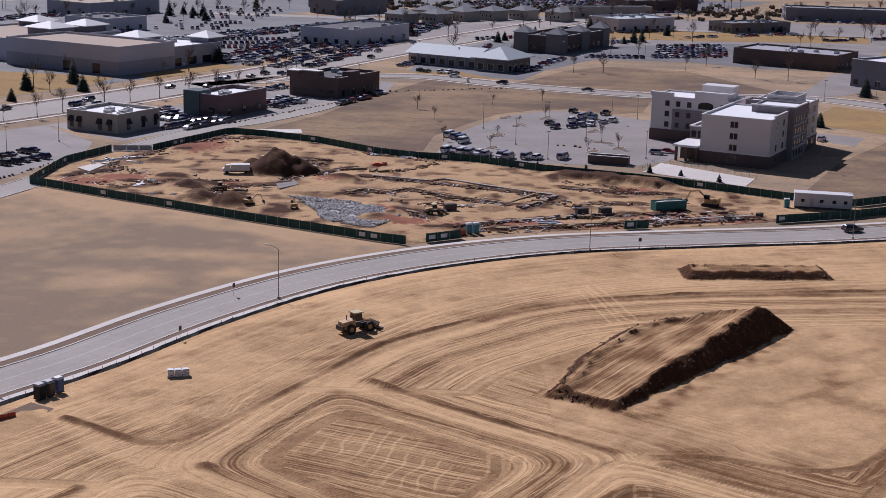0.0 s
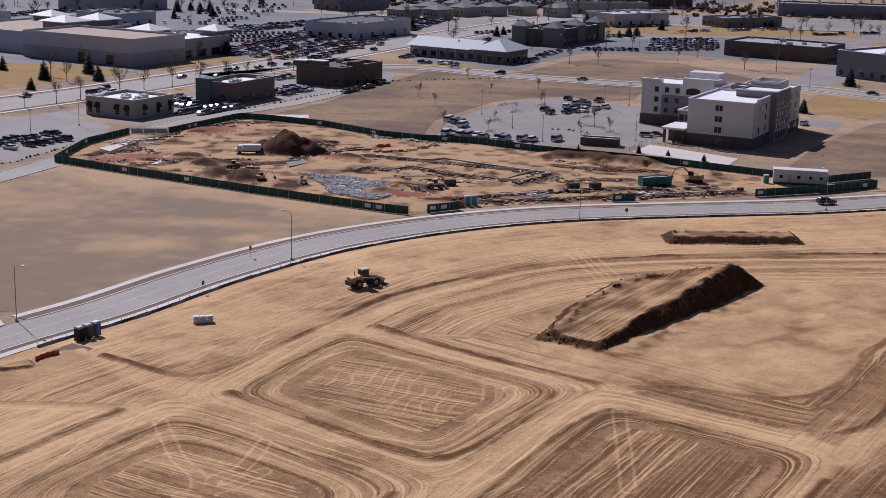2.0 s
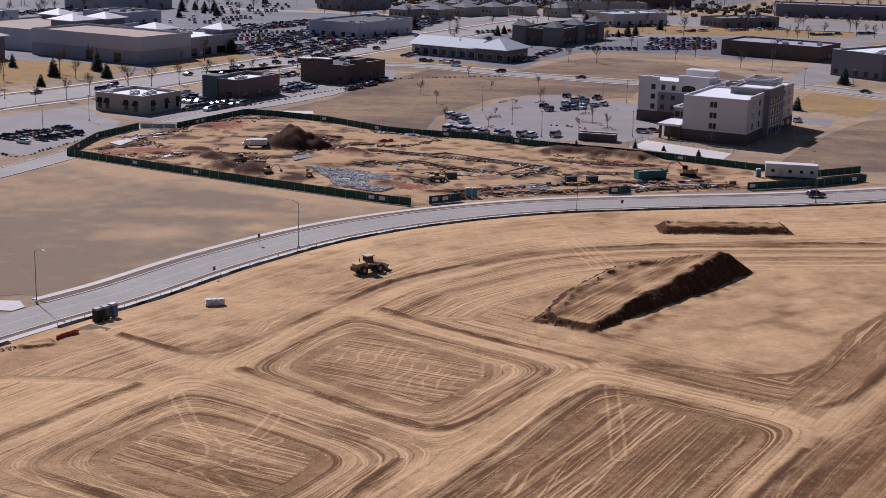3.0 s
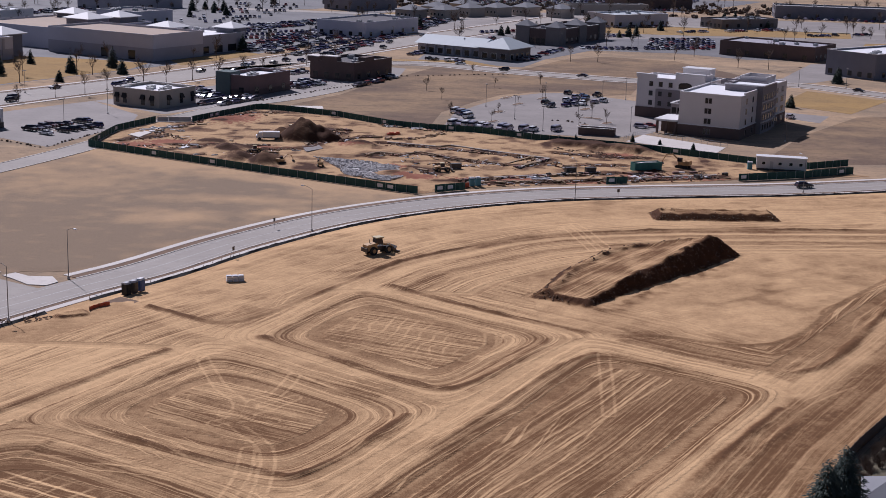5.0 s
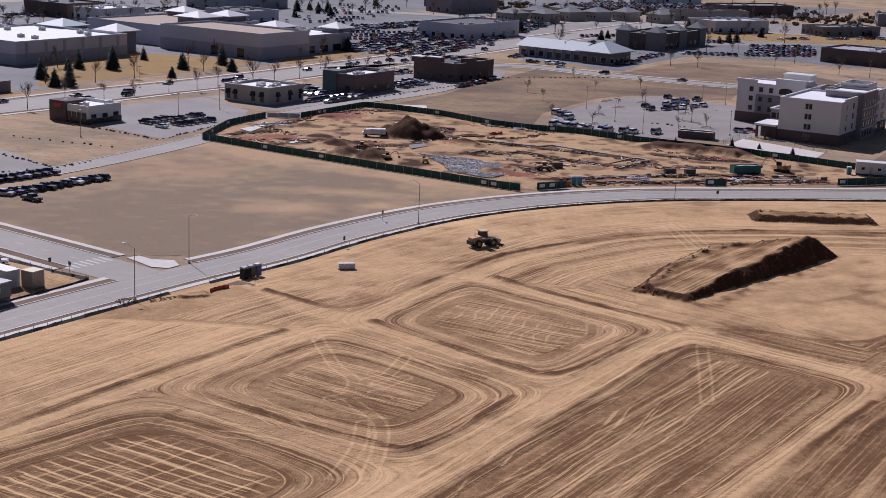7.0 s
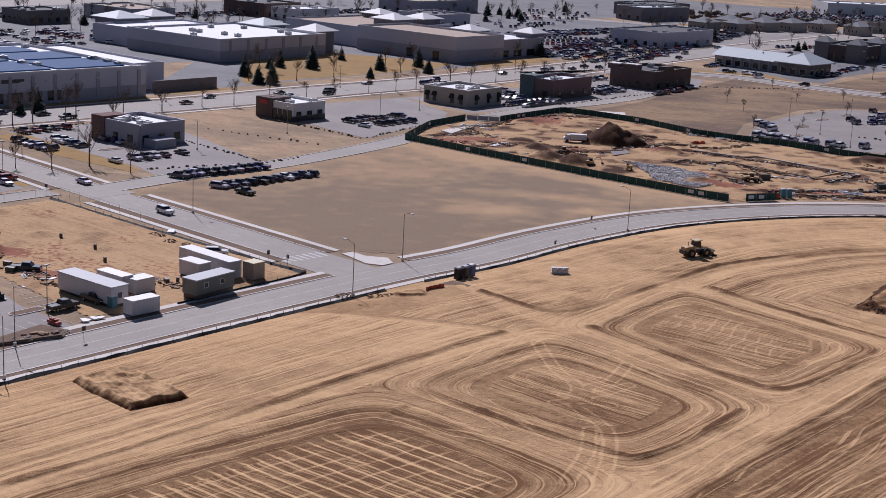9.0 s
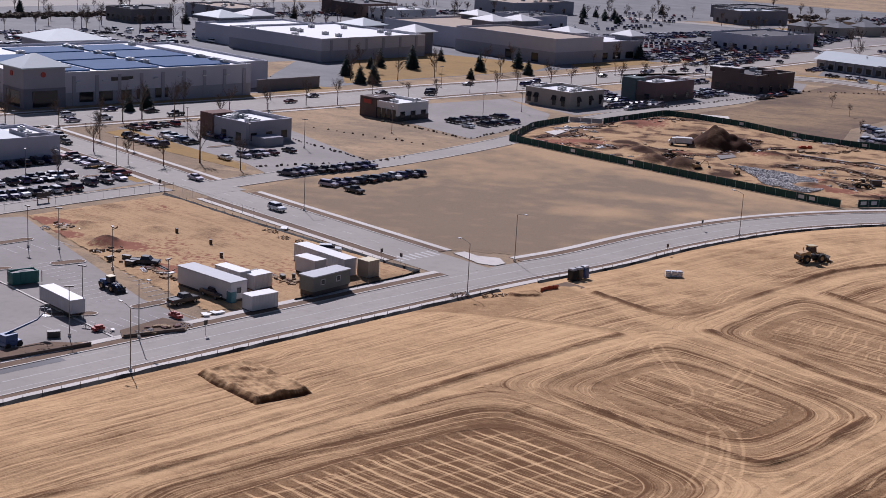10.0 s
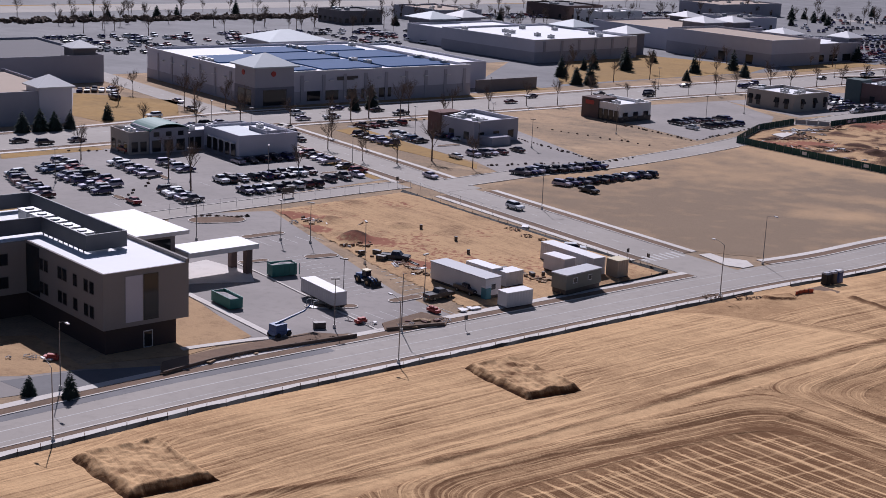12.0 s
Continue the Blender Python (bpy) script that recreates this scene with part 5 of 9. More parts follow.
for px, py, s, z in ((46, 30, 13, 8.6), (30, 66, 14, 11.2), (66, 8, 10, 8.8), (56, 70, 13, 10.5), (60, 104, 12, 10)):
    part("turret", Shape().box(px, py, 6, px + s, py + s, z + 1.2), M["slate"], mall, "square roof turret")
    part("turret_roof", hip_roof(px, py, px + s, py + s, z + 1.2, 2.6, 1.6, 0.3), M["white_roof"], mall, "white pyramid roof")
for i in range(9):
    roof_unit(mall, rng.uniform(38, 72), rng.uniform(8, 40), 7.8, 2.4, 2.0, 1.3)
for i in range(3):
    window(mall, "x", 40 + i * 10, 0.3, 6.0, 3.2, M["dark_steel"], y0=4.0)
for i in range(2):
    window(mall, "y", 12 + i * 16, 0.2, 4.0, 4.0, M["dark_steel"], x0=-0.15)

hall = thing("mall_building", "white-roofed grey hall of the shopping centre", "building", pose(-215.5, 521, 0, 0, 0, 62))
part("wall", block(Shape(), 0, 0, 64, 60, 9.7, 0.9), M["pale_stucco"], hall)
part("roof", Shape().box(0.35, 0.35, 8.4, 63.6, 59.6, 8.8), M["membrane"], hall, "white membrane roof")
part("base_course", Shape().box(-0.15, -0.15, 0, 64, 0, 4.6).box(-0.15, 0, 0, 0, 60, 4.6), M["grey_stucco"], hall, "darker lower wall")
part("coping", Shape().box(-0.1, -0.1, 9.7, 64.1, 0.4, 9.85).box(-0.1, 0.4, 9.7, 0.4, 60, 9.85), M["white_metal"], hall, "white metal coping")
for i in range(6):
    part("pilaster", Shape().box(5 + i * 10.5, -0.3, 0, 6.4 + i * 10.5, -0.15, 9.0), M["grey_stucco"], hall, "grey wall pilaster")
part("low_wing", block(Shape(), 6, 60, 60, 92, 8.4, 0.8), M["pale_stucco"], hall, "lower wing")
part("low_roof", Shape().box(6.35, 60, 7.2, 59.6, 91.6, 7.6), M["membrane"], hall, "white membrane roof")
for px, py, s in ((20, 92, 16), (64, 40, 14), (66, 8, 12), (44, 96, 12)):
    part("turret", Shape().box(px, py, 0, px + s, py + s, 9.6), M["slate"], hall, "square turret")
    part("turret_roof", hip_roof(px, py, px + s, py + s, 9.6, 3.0, 1.8, 0.3), M["white_roof"] if s == 12 else M["metal_roof"], hall, "pale pyramid roof")
for i in range(10):
    roof_unit(hall, rng.uniform(4, 58), rng.uniform(4, 56), 8.8, 2.4, 2.0, 1.3)
back_shop = thing("shop_building", "grey shop with a broad pyramid roof behind the store", "building", pose(-292, 430, 0, 0, 0, TH))
part("wall", Shape().box(0, 0, 0, 24, 20, 10.0), M["grey_stucco"], back_shop)
part("roof", hip_roof(0, 0, 24, 20, 10.0, 3.4, 2.0, 0.4), M["metal_roof"], back_shop, "pale grey hipped roof")

# small shops and restaurants
aw = shop("tan stucco restaurant with dark awnings and a white roof", -95.8, 439.5, 62, 20, 20, 6.1, M["tan_stucco"], M["membrane"], None, 6, 0, 0, 0.9, M["cream_stucco"], 11)
for k, p in (("y", 3), ("y", 7), ("y", 15), ("y", 18.2), ("x", 5), ("x", 12), ("x", 18)):
    a = Shape().add([(-0.9, -1.0, 0), (0.9, -1.0, 0), (0.9, 0, 0), (-0.9, 0, 0), (-0.9, 0, 1.6), (0.9, 0, 1.6)], [(3, 2, 1, 0), (0, 1, 5, 4), (1, 2, 5), (0, 4, 3), (2, 3, 4, 5)])
    part("awning", a, M["silt"], aw, "black fabric awning", pose(p, 0, 2.8) if k == "x" else pose(0, p, 2.8, 0, 0, -90))
    window(aw, k, p, 0.9, 1.6, 1.8, M["dark_steel"])
teal = shop("brown brick shop with a teal corner and white roof", -70.2, 478.2, 62, 26, 14.5, 7.4, M["purple_brick"], M["membrane"], M["brown_brick"], 5, 3, 2, 1.2, M["grey_stucco"], 12)
part("corner_bay", Shape().box(-0.5, 8.5, 0, 6, 15.0, 8.3), M["teal_wall"], teal, "teal corner bay")
dark = shop("dark brick restaurant with parapets of uneven height", -35.4, 531.0, 62, 30, 21, 7.6, M["brown_brick"], M["dark_roof"], None, 7, 4, 4, 1.0, M["tan_stucco"], 13)
for box in ((-0.3, 8, 7.0, 3, 15, 9.4), (8, -0.3, 7.0, 15, 3, 9.2), (-0.2, 17, 7.0, 4, 22.2, 9.0)):
    part("raised_parapet", Shape().box(*box), M["brown_brick"], dark, "raised brick parapet")
part("white_band", Shape().box(-0.4, 8, 9.4, 3.1, 15, 9.7).box(-0.3, 17, 9.0, 4.1, 22.3, 9.3), M["cream_stucco"], dark, "pale coping band")
rest = shop("grey restaurant with a red corner and white roof", -166.0, 312.5, 62, 17, 19, 6.2, M["grey_stucco"], M["membrane"], None, 6, 3, 3, 1.0, M["pale_stucco"], 14)
part("red_bay", Shape().box(-0.5, 14, 0, 8, 19.5, 6.9), M["red_brick"], rest, "red brick end bay")
part("bin_store", Shape().box(2, -5.5, 0, 9, -0.2, 2.4), M["grey_stucco"], rest, "walled bin store")
diner = shop("white and dark red diner with a flat roof", -141.0, 378.0, 62, 14.5, 16, 5.7, M["cream_stucco"], M["membrane"], M["dark_steel"], 4, 3, 0, 0.8, M["white_metal"], 15)
part("red_bay", Shape().box(-0.4, 9, 0, 8, 16.4, 6.5), M["brown_brick"], diner, "dark red end bay")
for i in range(4):
    window(diner, "y", 1.5 + i * 2.2, 0.6, 1.8, 3.0, M["dark_steel"], x0=-0.1)
part("sign_panel", Shape().box(-0.65, 11, 4.4, -0.42, 14.5, 5.7), M["red_paint"], diner, "red sign panel")

# green-roofed shops beyond the parking lot
green = thing("shop_building", "grey stone shops with green and white roofs", "building", pose(-234, 244, 0, 0, 0, 58))
part("wall", block(Shape(), 0, 0, 16, 11, 5.8, 0.7), M["tan_stucco"], green, "grey stone end hall")
part("roof", Shape().box(0.35, 0.35, 4.6, 15.6, 10.6, 5.0), M["membrane"], green, "white roof")
part("raised_wall", Shape().box(5.5, -0.5, 0, 16.4, 10.4, 6.4), M["grey_stucco"], green, "raised shopfront wall")
vault = [(10.95 + 6.0 * math.sin(radians(-66 + 12 * i)), 4.9 + 2.6 * math.cos(radians(-66 + 12 * i))) for i in range(12)]
part("green_roof", Shape().loft([[(x, -1.0, z) for x, z in vault] + [(x, -1.0, z - 0.2) for x, z in vault[::-1]], [(x, 10.9, z) for x, z in vault] + [(x, 10.9, z - 0.2) for x, z in vault[::-1]]]), M["green_roof"], green, "green curved seam roof")
part("link", block(Shape(), 16.4, 0.6, 38, 10, 5.2, 0.6), M["grey_stucco"], green, "set-back shopfront")
part("link_roof", Shape().box(16.8, 1.0, 4.2, 37.6, 9.6, 4.5), M["membrane"], green, "white roof")
part("right_hall", block(Shape(), 21.5, -18.4, 38.5, 0.6, 6.4, 0.7), M["pale_stucco"], green, "pale grey right hall")
part("right_roof", Shape().box(21.85, -18.05, 5.2, 38.1, 0.2, 5.6), M["membrane"], green, "white roof")
part("roof_deck", Shape().box(22.6, -16, 5.6, 31, -1.0, 5.95), M["metal_roof"], green, "pale blue-green roof deck")
part("roof_screen", Shape().box(30, -17.2, 5.6, 36, -16.9, 7.0).box(30, -16.9, 5.6, 30.3, -8, 7.0), M["grey_stucco"], green, "low roof screen")
part("plinth", Shape().box(21.3, -18.6, 0, 38.6, -18.4, 1.2).box(21.3, -18.4, 0, 21.5, 0, 1.2), M["slate"], green, "darker base course")
for i in range(3):
    window(green, "x", 7.4 + i * 3.4, 0.4, 2.4, 3.0, M["dark_steel"], y0=-0.5)
    window(green, "x", 7.4 + i * 3.4, 4.3, 1.6, 1.2, M["dark_steel"], y0=-0.5)
for i in range(2):
    window(green, "x", 1.6 + i * 2.4, 0.6, 1.7, 2.6, M["dark_steel"])
    window(green, "x", 17.6 + i * 2.2, 0.4, 1.8, 3.0, M["dark_steel"], y0=0.6)
for i in range(3):
    window(green, "y", 2 + i * 3.5, 0.6, 2.0, 2.4, M["dark_steel"])
for i in range(5):
    window(green, "y", -15.5 + i * 3.2, 0.8, 2.2, 3.2, M["dark_steel"], x0=21.3)
for i in range(4):
    part("awning", Shape().box(20.5, -16.8 + i * 3.6, 4.2, 21.5, -14.4 + i * 3.6, 4.4), M["white_metal"], green, "white shopfront awning")
for x, y in ((2.5, 3.5), (3.2, 7.5), (33, -12), (35, -5), (20, 5), (26, 6)):
    roof_unit(green, x, y, 5.0 if y > -1 and x < 17 else 4.5 if y > 0 else 5.6, 1.6, 1.4, 1.0)

# corner shop at the far left of the crossing
corner = thing("shop_building", "grey corner store with a white pyramid roof", "building", pose(-276, 278, 0, 0, 0, 238))
part("wall", block(Shape(), 0, -50, 34, 0, 9.4, 0.8), M["grey_stucco"], corner)
part("roof", Shape().box(0.35, -49.6, 8.2, 33.6, -0.35, 8.6), M["tan_roof"], corner, "tan flat roof")
part("turret", Shape().box(-0.6, -9, 0, 9, 0.6, 10.2), M["pale_stucco"], corner, "corner turret")
part("turret_roof", hip_roof(-0.6, -9, 9, 0.6, 10.2, 3.0, 0.9, 0.3), M["white_roof"], corner, "white pyramid roof")
corner2 = thing("shop_building", "grey store wing with a flat roof", "building", pose(-318, 357, 0, 0, 0, 238))
part("wall", block(Shape(), 0, -60, 46, 0, 9.4, 0.8), M["grey_stucco"], corner2)
part("roof", Shape().box(0.35, -59.6, 8.2, 45.6, -0.35, 8.6), M["dark_roof"], corner2, "dark flat roof")
part("turret", Shape().box(2, -10, 8.6, 10, -2, 11.4), M["taupe"], corner2, "roof turret")
part("turret_roof", hip_roof(2, -10, 10, -2, 11.4, 2.4, 0.9, 0.3), M["white_roof"], corner2, "white pyramid roof")

# blue-roofed shop and far shops
blue = thing("shop_building", "long shop with a pale blue seam roof", "building", pose(30.5, 627.0, 0, 0, 0, 58))
part("wall", Shape().box(0, 0, 0, 21, 16, 5.4), M["taupe"], blue, "taupe end pavilion")
part("long_wall", Shape().box(2.5, 16, 0, 20, 52, 5.0), M["grey_stucco"], blue, "grey shopfront wall")
part("roof", hip_roof(0, 0, 21, 16, 5.4, 4.4, 1.6, 0.3), M["metal_roof"], blue, "pale blue hipped seam roof")
part("long_roof", Shape().add([(0.6, 16, 5.0), (21.4, 16, 5.0), (21.4, 53, 5.0), (0.6, 53, 5.0), (11, 16, 8.6), (11, 53, 8.6)], [(3, 2, 1, 0), (0, 1, 4), (1, 2, 5, 4), (2, 3, 5), (3, 0, 4, 5)]), M["metal_roof"], blue, "pale blue seam roof")
for i in range(7):
    window(blue, "y", 19 + i * 5, 0.5, 3.4, 2.8, M["cream_stucco"], x0=2.5)
    part("pier", Shape().box(0.9, 16.3 + i * 5, 0, 1.5, 16.9 + i * 5, 5.0), M["grey_stucco"], blue, "pale porch pier")
for i in range(3):
    window(blue, "y", 3 + i * 5, 0.5, 3.0, 2.8, M["cream_stucco"])
for i in range(4):
    window(blue, "x", 3 + i * 5, 0.5, 2.6, 2.6, M["cream_stucco"])
castle = thing("shop_building", "dark brick shop with pointed corner turrets", "building", pose(60, 711, 0, 0, 0, 60))
part("wall", block(Shape(), 0, 0, 58, 24, 8.4, 0.9), M["brown_brick"], castle)
part("roof", Shape().box(0.35, 0.35, 7.0, 57.6, 23.6, 7.4), M["dark_roof"], castle, "dark flat roof")
part("coping", Shape().box(-0.1, -0.1, 8.4, 58, 0.4, 8.6).box(-0.1, 0.4, 8.4, 0.4, 24, 8.6), M["cream_stucco"], castle, "pale coping")
for px, py, sz in ((-0.6, -0.6, 8), (-0.6, 17, 8), (24, -0.8, 9), (50, -0.8, 8)):
    part("turret", Shape().box(px, py, 0, px + sz, py + sz, 9.2), M["taupe"], castle, "dark corner turret")
    part("turret_roof", hip_roof(px, py, px + sz, py + sz, 9.2, 3.2, 0.5, 0.25), M["shingle"], castle, "grey pointed roof")
for i in range(12):
    roof_unit(castle, 5 + i * 4.3, 6 + (i * 5) % 14, 7.4, 2.2, 1.8, 1.3)
for i in range(8):
    window(castle, "x", 10 + i * 6, 0.8, 3.0, 2.6, M["dark_steel"])
for i in range(3):
    window(castle, "y", 9 + i * 3.2, 0.8, 2.2, 2.6, M["dark_steel"])
FAR = [
    ("brown low store with a flat roof", 182, 664, 56, 30, 50, 7.4, "brown_brick", "grey_stucco"),
    ("dark glass building with a white roof", 191, 592, 40, 70, 26, 11.4, "slate", "membrane"),
    ("grey shop with a pale roof", -41.5, 722, 60, 54, 31, 8.4, "pale_stucco", "dark_roof"),
    ("pale blue-grey shop with flat roof", 104, 842, 35, 44, 26, 7.6, "pale_stucco", "metal_roof"),
    ("low brown shop with flat roof", 171, 853, 30, 46, 20, 6.0, "taupe", "shingle"),
    ("long dark low building", 229, 967, -8, 96, 26, 8.6, "slate", "shingle"),
    ("dark far shop on grey paving", -352, 622, 62, 26, 22, 7.0, "taupe", "dark_roof"),
    ("tan far shop on grey paving", -316, 668, 62, 30, 40, 7.2, "grey_stucco", "tan_roof"),
    ("dark brick far shop on paving", -270, 752, 62, 30, 34, 8.2, "brown_brick", "dark_roof"),
    ("white-trimmed far shop on paving", -246, 740, 62, 34, 22, 7.0, "cream_stucco", "membrane"),
    ("low tan house row far off", 84, 940, 20, 60, 14, 7.0, "tan_stucco", "shingle"),
    ("dark far building with a pale roof", -62, 915, 50, 46, 24, 9.0, "slate", "metal_roof"),
    ("white car showroom beyond a full lot", 70, 1120, 20, 60, 30, 9.0, "cream_stucco", "membrane"),
    ("grey far shop on pale paving", -170, 760, 60, 30, 30, 7.4, "pale_stucco", "dark_roof"),
    ("brown far building with grey roof", 130, 1000, 30, 60, 26, 8.0, "brown_brick", "shingle"),
    ("dark far shop on grey paving", -60, 960, 58, 50, 30, 8.4, "taupe", "dark_roof"),
    ("grey far shop on pale paving", -200, 850, 60, 60, 34, 8.4, "grey_stucco", "tan_roof"),
]
for n, (label, x, y, a, L, W, H, wall, roof) in enumerate(FAR):
    shop(label, x, y, a, L, W, H, M[wall], M[roof], None, 5, 5 if n < 7 else 3, 5 if n < 7 else 3, 0.8, M["cream_stucco"] if n % 2 else None, 30 + n)
for x, y, a, L, W in ((-20, 858, 55, 16, 13), (0, 866, 50, 15, 12), (16, 890, 50, 16, 12), (34, 901, 50, 16, 12), (54, 912, 50, 15, 12), (-4, 893, 60, 16, 13), (76, 905, 50, 15, 12), (14, 926, 50, 16, 14)):
    h = thing("house", "far house with white trim and a grey hipped roof", "house", pose(x, y, 0, 0, 0, a), "far houses")
    part("wall", Shape().box(0, 0, 0, L, W, 5.6), M["tan_stucco"], h)
    part("roof", hip_roof(0, 0, L, W, 5.6, 2.8, 0.7, 0.25), M["shingle"], h)
    for i in range(4):
        window(h, "y", 1.8 + i * 3.0, 2.0, 1.4, 1.6, M["white_metal"])

# ---- the hotel ----
HA = 62.0
hotel = thing("hotel_building", "four-storey cream hotel with taupe bays and a brown brick base", "hotel", pose(94.8, 407.2, 0, 0, 0, HA))
part("wall", block(Shape(), 0, 0, 30, 20.3, 14.0, 0.5), M["hotel_cream"], hotel, "cream stucco end block")
part("roof", Shape().box(0.35, 0.35, 13.0, 29.6, 19.9, 13.5), M["membrane"], hotel, "bright white membrane roof")
part("coping", Shape().box(-0.15, -0.15, 14.0, 18, 0.35, 14.15).box(-0.15, 0.35, 14.0, 0.35, 20.45, 14.15).box(0.35, 19.95, 14.0, 30, 20.45, 14.15), M["white_metal"], hotel, "white metal coping")
part("corner_parapet", Shape().box(4, -0.2, 14.15, 17, 0.4, 14.75), M["hotel_cream"], hotel, "raised cream parapet")
part("base_wall", Shape().box(-0.2, -0.2, 0, 54, 0.0, 3.6).box(-0.2, 0, 0, 0, 20.5, 3.6), M["brown_brick"], hotel, "brown brick base")
part("bay", block(Shape(), 18, -1.8, 32, 11, 15.6, 0.5), M["hotel_taupe"], hotel, "taupe bay with pale bands")
part("bay", block(Shape(), 32, -0.9, 38, 17, 15.2, 0.5), M["hotel_taupe"], hotel, "taupe middle block")
part("bay_roof", Shape().box(18.35, -1.4, 14.8, 31.6, 10.6, 15.1).box(32.35, -0.5, 14.4, 37.6, 16.6, 14.7), M["membrane"], hotel, "white roof")
part("bay_cornice", Shape().box(17.7, -2.1, 15.6, 32, -1.4, 15.95).box(17.7, -1.4, 15.6, 18.4, 11.3, 15.95), M["white_metal"], hotel, "pale cornice")
part("end_block", block(Shape(), 38, 0, 54, 17, 14.4, 0.5), M["hotel_cream"], hotel, "cream stucco end block")
part("end_roof", Shape().box(38.35, 0.35, 13.4, 53.6, 16.6, 13.9), M["membrane"], hotel, "white roof")
part("roof_frame", Shape().box(38.5, 3, 13.9, 50, 3.4, 16.4).box(38.5, 12, 13.9, 50, 12.4, 16.4).box(38.5, 3.4, 13.9, 38.9, 12, 16.4).box(49.6, 3.4, 13.9, 50, 12, 16.4), M["hotel_cream"], hotel, "raised roof screen")
part("rear_wing", block(Shape(), 32, 20.4, 48, 47, 14.0, 0.5), M["hotel_cream"], hotel, "cream rear wing")
part("rear_roof", Shape().box(32.35, 20.4, 13.0, 47.6, 46.6, 13.5), M["membrane"], hotel, "white roof")
part("rear_base", Shape().box(31.8, 28.5, 0, 32.0, 47.2, 3.6).box(31.8, 47.0, 0, 48, 47.2, 3.6), M["brown_brick"], hotel, "brown brick base")
part("rear_parapet", Shape().box(31.7, 22.4, 14.0, 33.2, 33, 16.0).box(33.2, 22.4, 13.5, 40, 22.9, 15.8), M["hotel_cream"], hotel, "raised cream parapet")
part("rear_parapet", Shape().box(31.7, 40, 14.0, 33.0, 47.3, 15.0).box(42, 24, 13.5, 47.6, 34, 17.0), M["hotel_cream"], hotel, "raised cream parapet")
for box in ((31.6, 22.3, 16.0, 33.3, 33.1, 16.2), (31.6, 39.9, 15.0, 33.1, 47.4, 15.2), (41.8, 23.8, 17.0, 47.8, 34.2, 17.2)):
    part("parapet_cap", Shape().box(*box), M["white_metal"], hotel, "white parapet cap")
part("rear_field", Shape().box(31.75, 20.5, 3.6, 32.0, 40, 10.2), M["hotel_taupe"], hotel, "taupe lower storeys")
part("porch", Shape().box(4, 20.4, 0, 11, 27.4, 4.2), M["brown_brick"], hotel, "low brick entrance wing")
for py in (20.9, 24, 27.0):
    part("porch_column", Shape().box(-1.2, py - 0.35, 0, -0.5, py + 0.35, 4.2), M["brown_brick"], hotel, "brick porch column")
part("porch_roof", Shape().box(-1.6, 20.5, 4.2, 11.4, 27.9, 4.8), M["white_metal"], hotel, "white porch roof")
part("entrance", block(Shape(), 17, 20.4, 32, 29, 7.6, 0.4), M["hotel_taupe"], hotel, "two-storey lobby block")
part("entrance_roof", Shape().box(17.4, 20.5, 6.9, 31.9, 28.6, 7.2), M["membrane"], hotel, "white lobby roof")
part("entrance_band", Shape().box(16.7, 20.5, 7.6, 17.3, 29.3, 7.9).box(17.3, 28.7, 7.6, 32, 29.3, 7.9).box(16.8, 20.5, 3.7, 17.0, 29.1, 4.0), M["white_metal"], hotel, "white lobby band")
for i in range(4):
    window(hotel, "y", 21.8 + i * 2.0, 0.7, 1.6, 2.4, M["dark_steel"], x0=17)
    window(hotel, "y", 21.8 + i * 2.0, 4.4, 1.6, 2.0, M["dark_steel"], x0=17)
for k in range(4):
    z = 1.0 + k * 3.3
    window(hotel, "y", 10.0, z, 1.1, 1.8, M["hotel_taupe"], x0=-0.2 if k == 0 else 0.0)
    window(hotel, "y", 11.2, z, 1.1, 1.8, M["hotel_taupe"], x0=-0.2 if k == 0 else 0.0)
    for x in (6.5, 13.5, 41, 42.8, 48, 49.8):
        window(hotel, "x", x, z, 1.4, 1.9, M["hotel_taupe"], y0=-0.2 if k == 0 else 0.0)
    for x in (20.5, 23.5, 26.5, 29.5):
        window(hotel, "x", x, z, 1.6, 1.9, M["dark_steel"], y0=-1.8)
    window(hotel, "x", 35, z, 1.8, 1.9, M["dark_steel"], y0=-0.9)
    for y in (41.8, 38.3, 34.7, 24.0, 21.5):
        if k:
            window(hotel, "y", y, z, 1.5, 1.8, M["hotel_taupe"], x0=31.75 if y < 40 and k < 3 else 32.0)
arch = Shape()
ring = [(2.4 * math.cos(math.pi * i / 8), 1.3 + 0.9 * math.sin(math.pi * i / 8)) for i in range(9)] + [(-2.4, 0), (2.4, 0)]
arch.add([(p, -0.08, q) for p, q in ring] + [(p, 0.0, q) for p, q in ring], [tuple(range(11)), tuple(range(11, 22))[::-1]] + [(i, (i + 1) % 11, 11 + (i + 1) % 11, 11 + i) for i in range(11)])
part("arched_window", arch, M["window"], hotel, "wide arched window", pose(32.0, 29.4, 10.8, 0, 0, -90))
for k in range(1, 4):
    part("balcony_band", Shape().box(17.8, -2.1, k * 3.3 + 0.3, 32, -1.8, k * 3.3 + 0.65).box(32, -1.2, k * 3.3 + 0.3, 38, -0.9, k * 3.3 + 0.65), M["hotel_cream"], hotel, "pale balcony band")
part("band", Shape().box(38, -0.25, 3.6, 54, 0, 3.9).box(38, -0.12, 10.2, 54, 0, 10.4), M["white_metal"], hotel, "pale string course")
part("band", Shape().box(-0.25, -0.25, 3.6, 18, 0, 3.9).box(-0.25, 0, 3.6, 0, 20.4, 3.9), M["white_metal"], hotel, "pale string course")
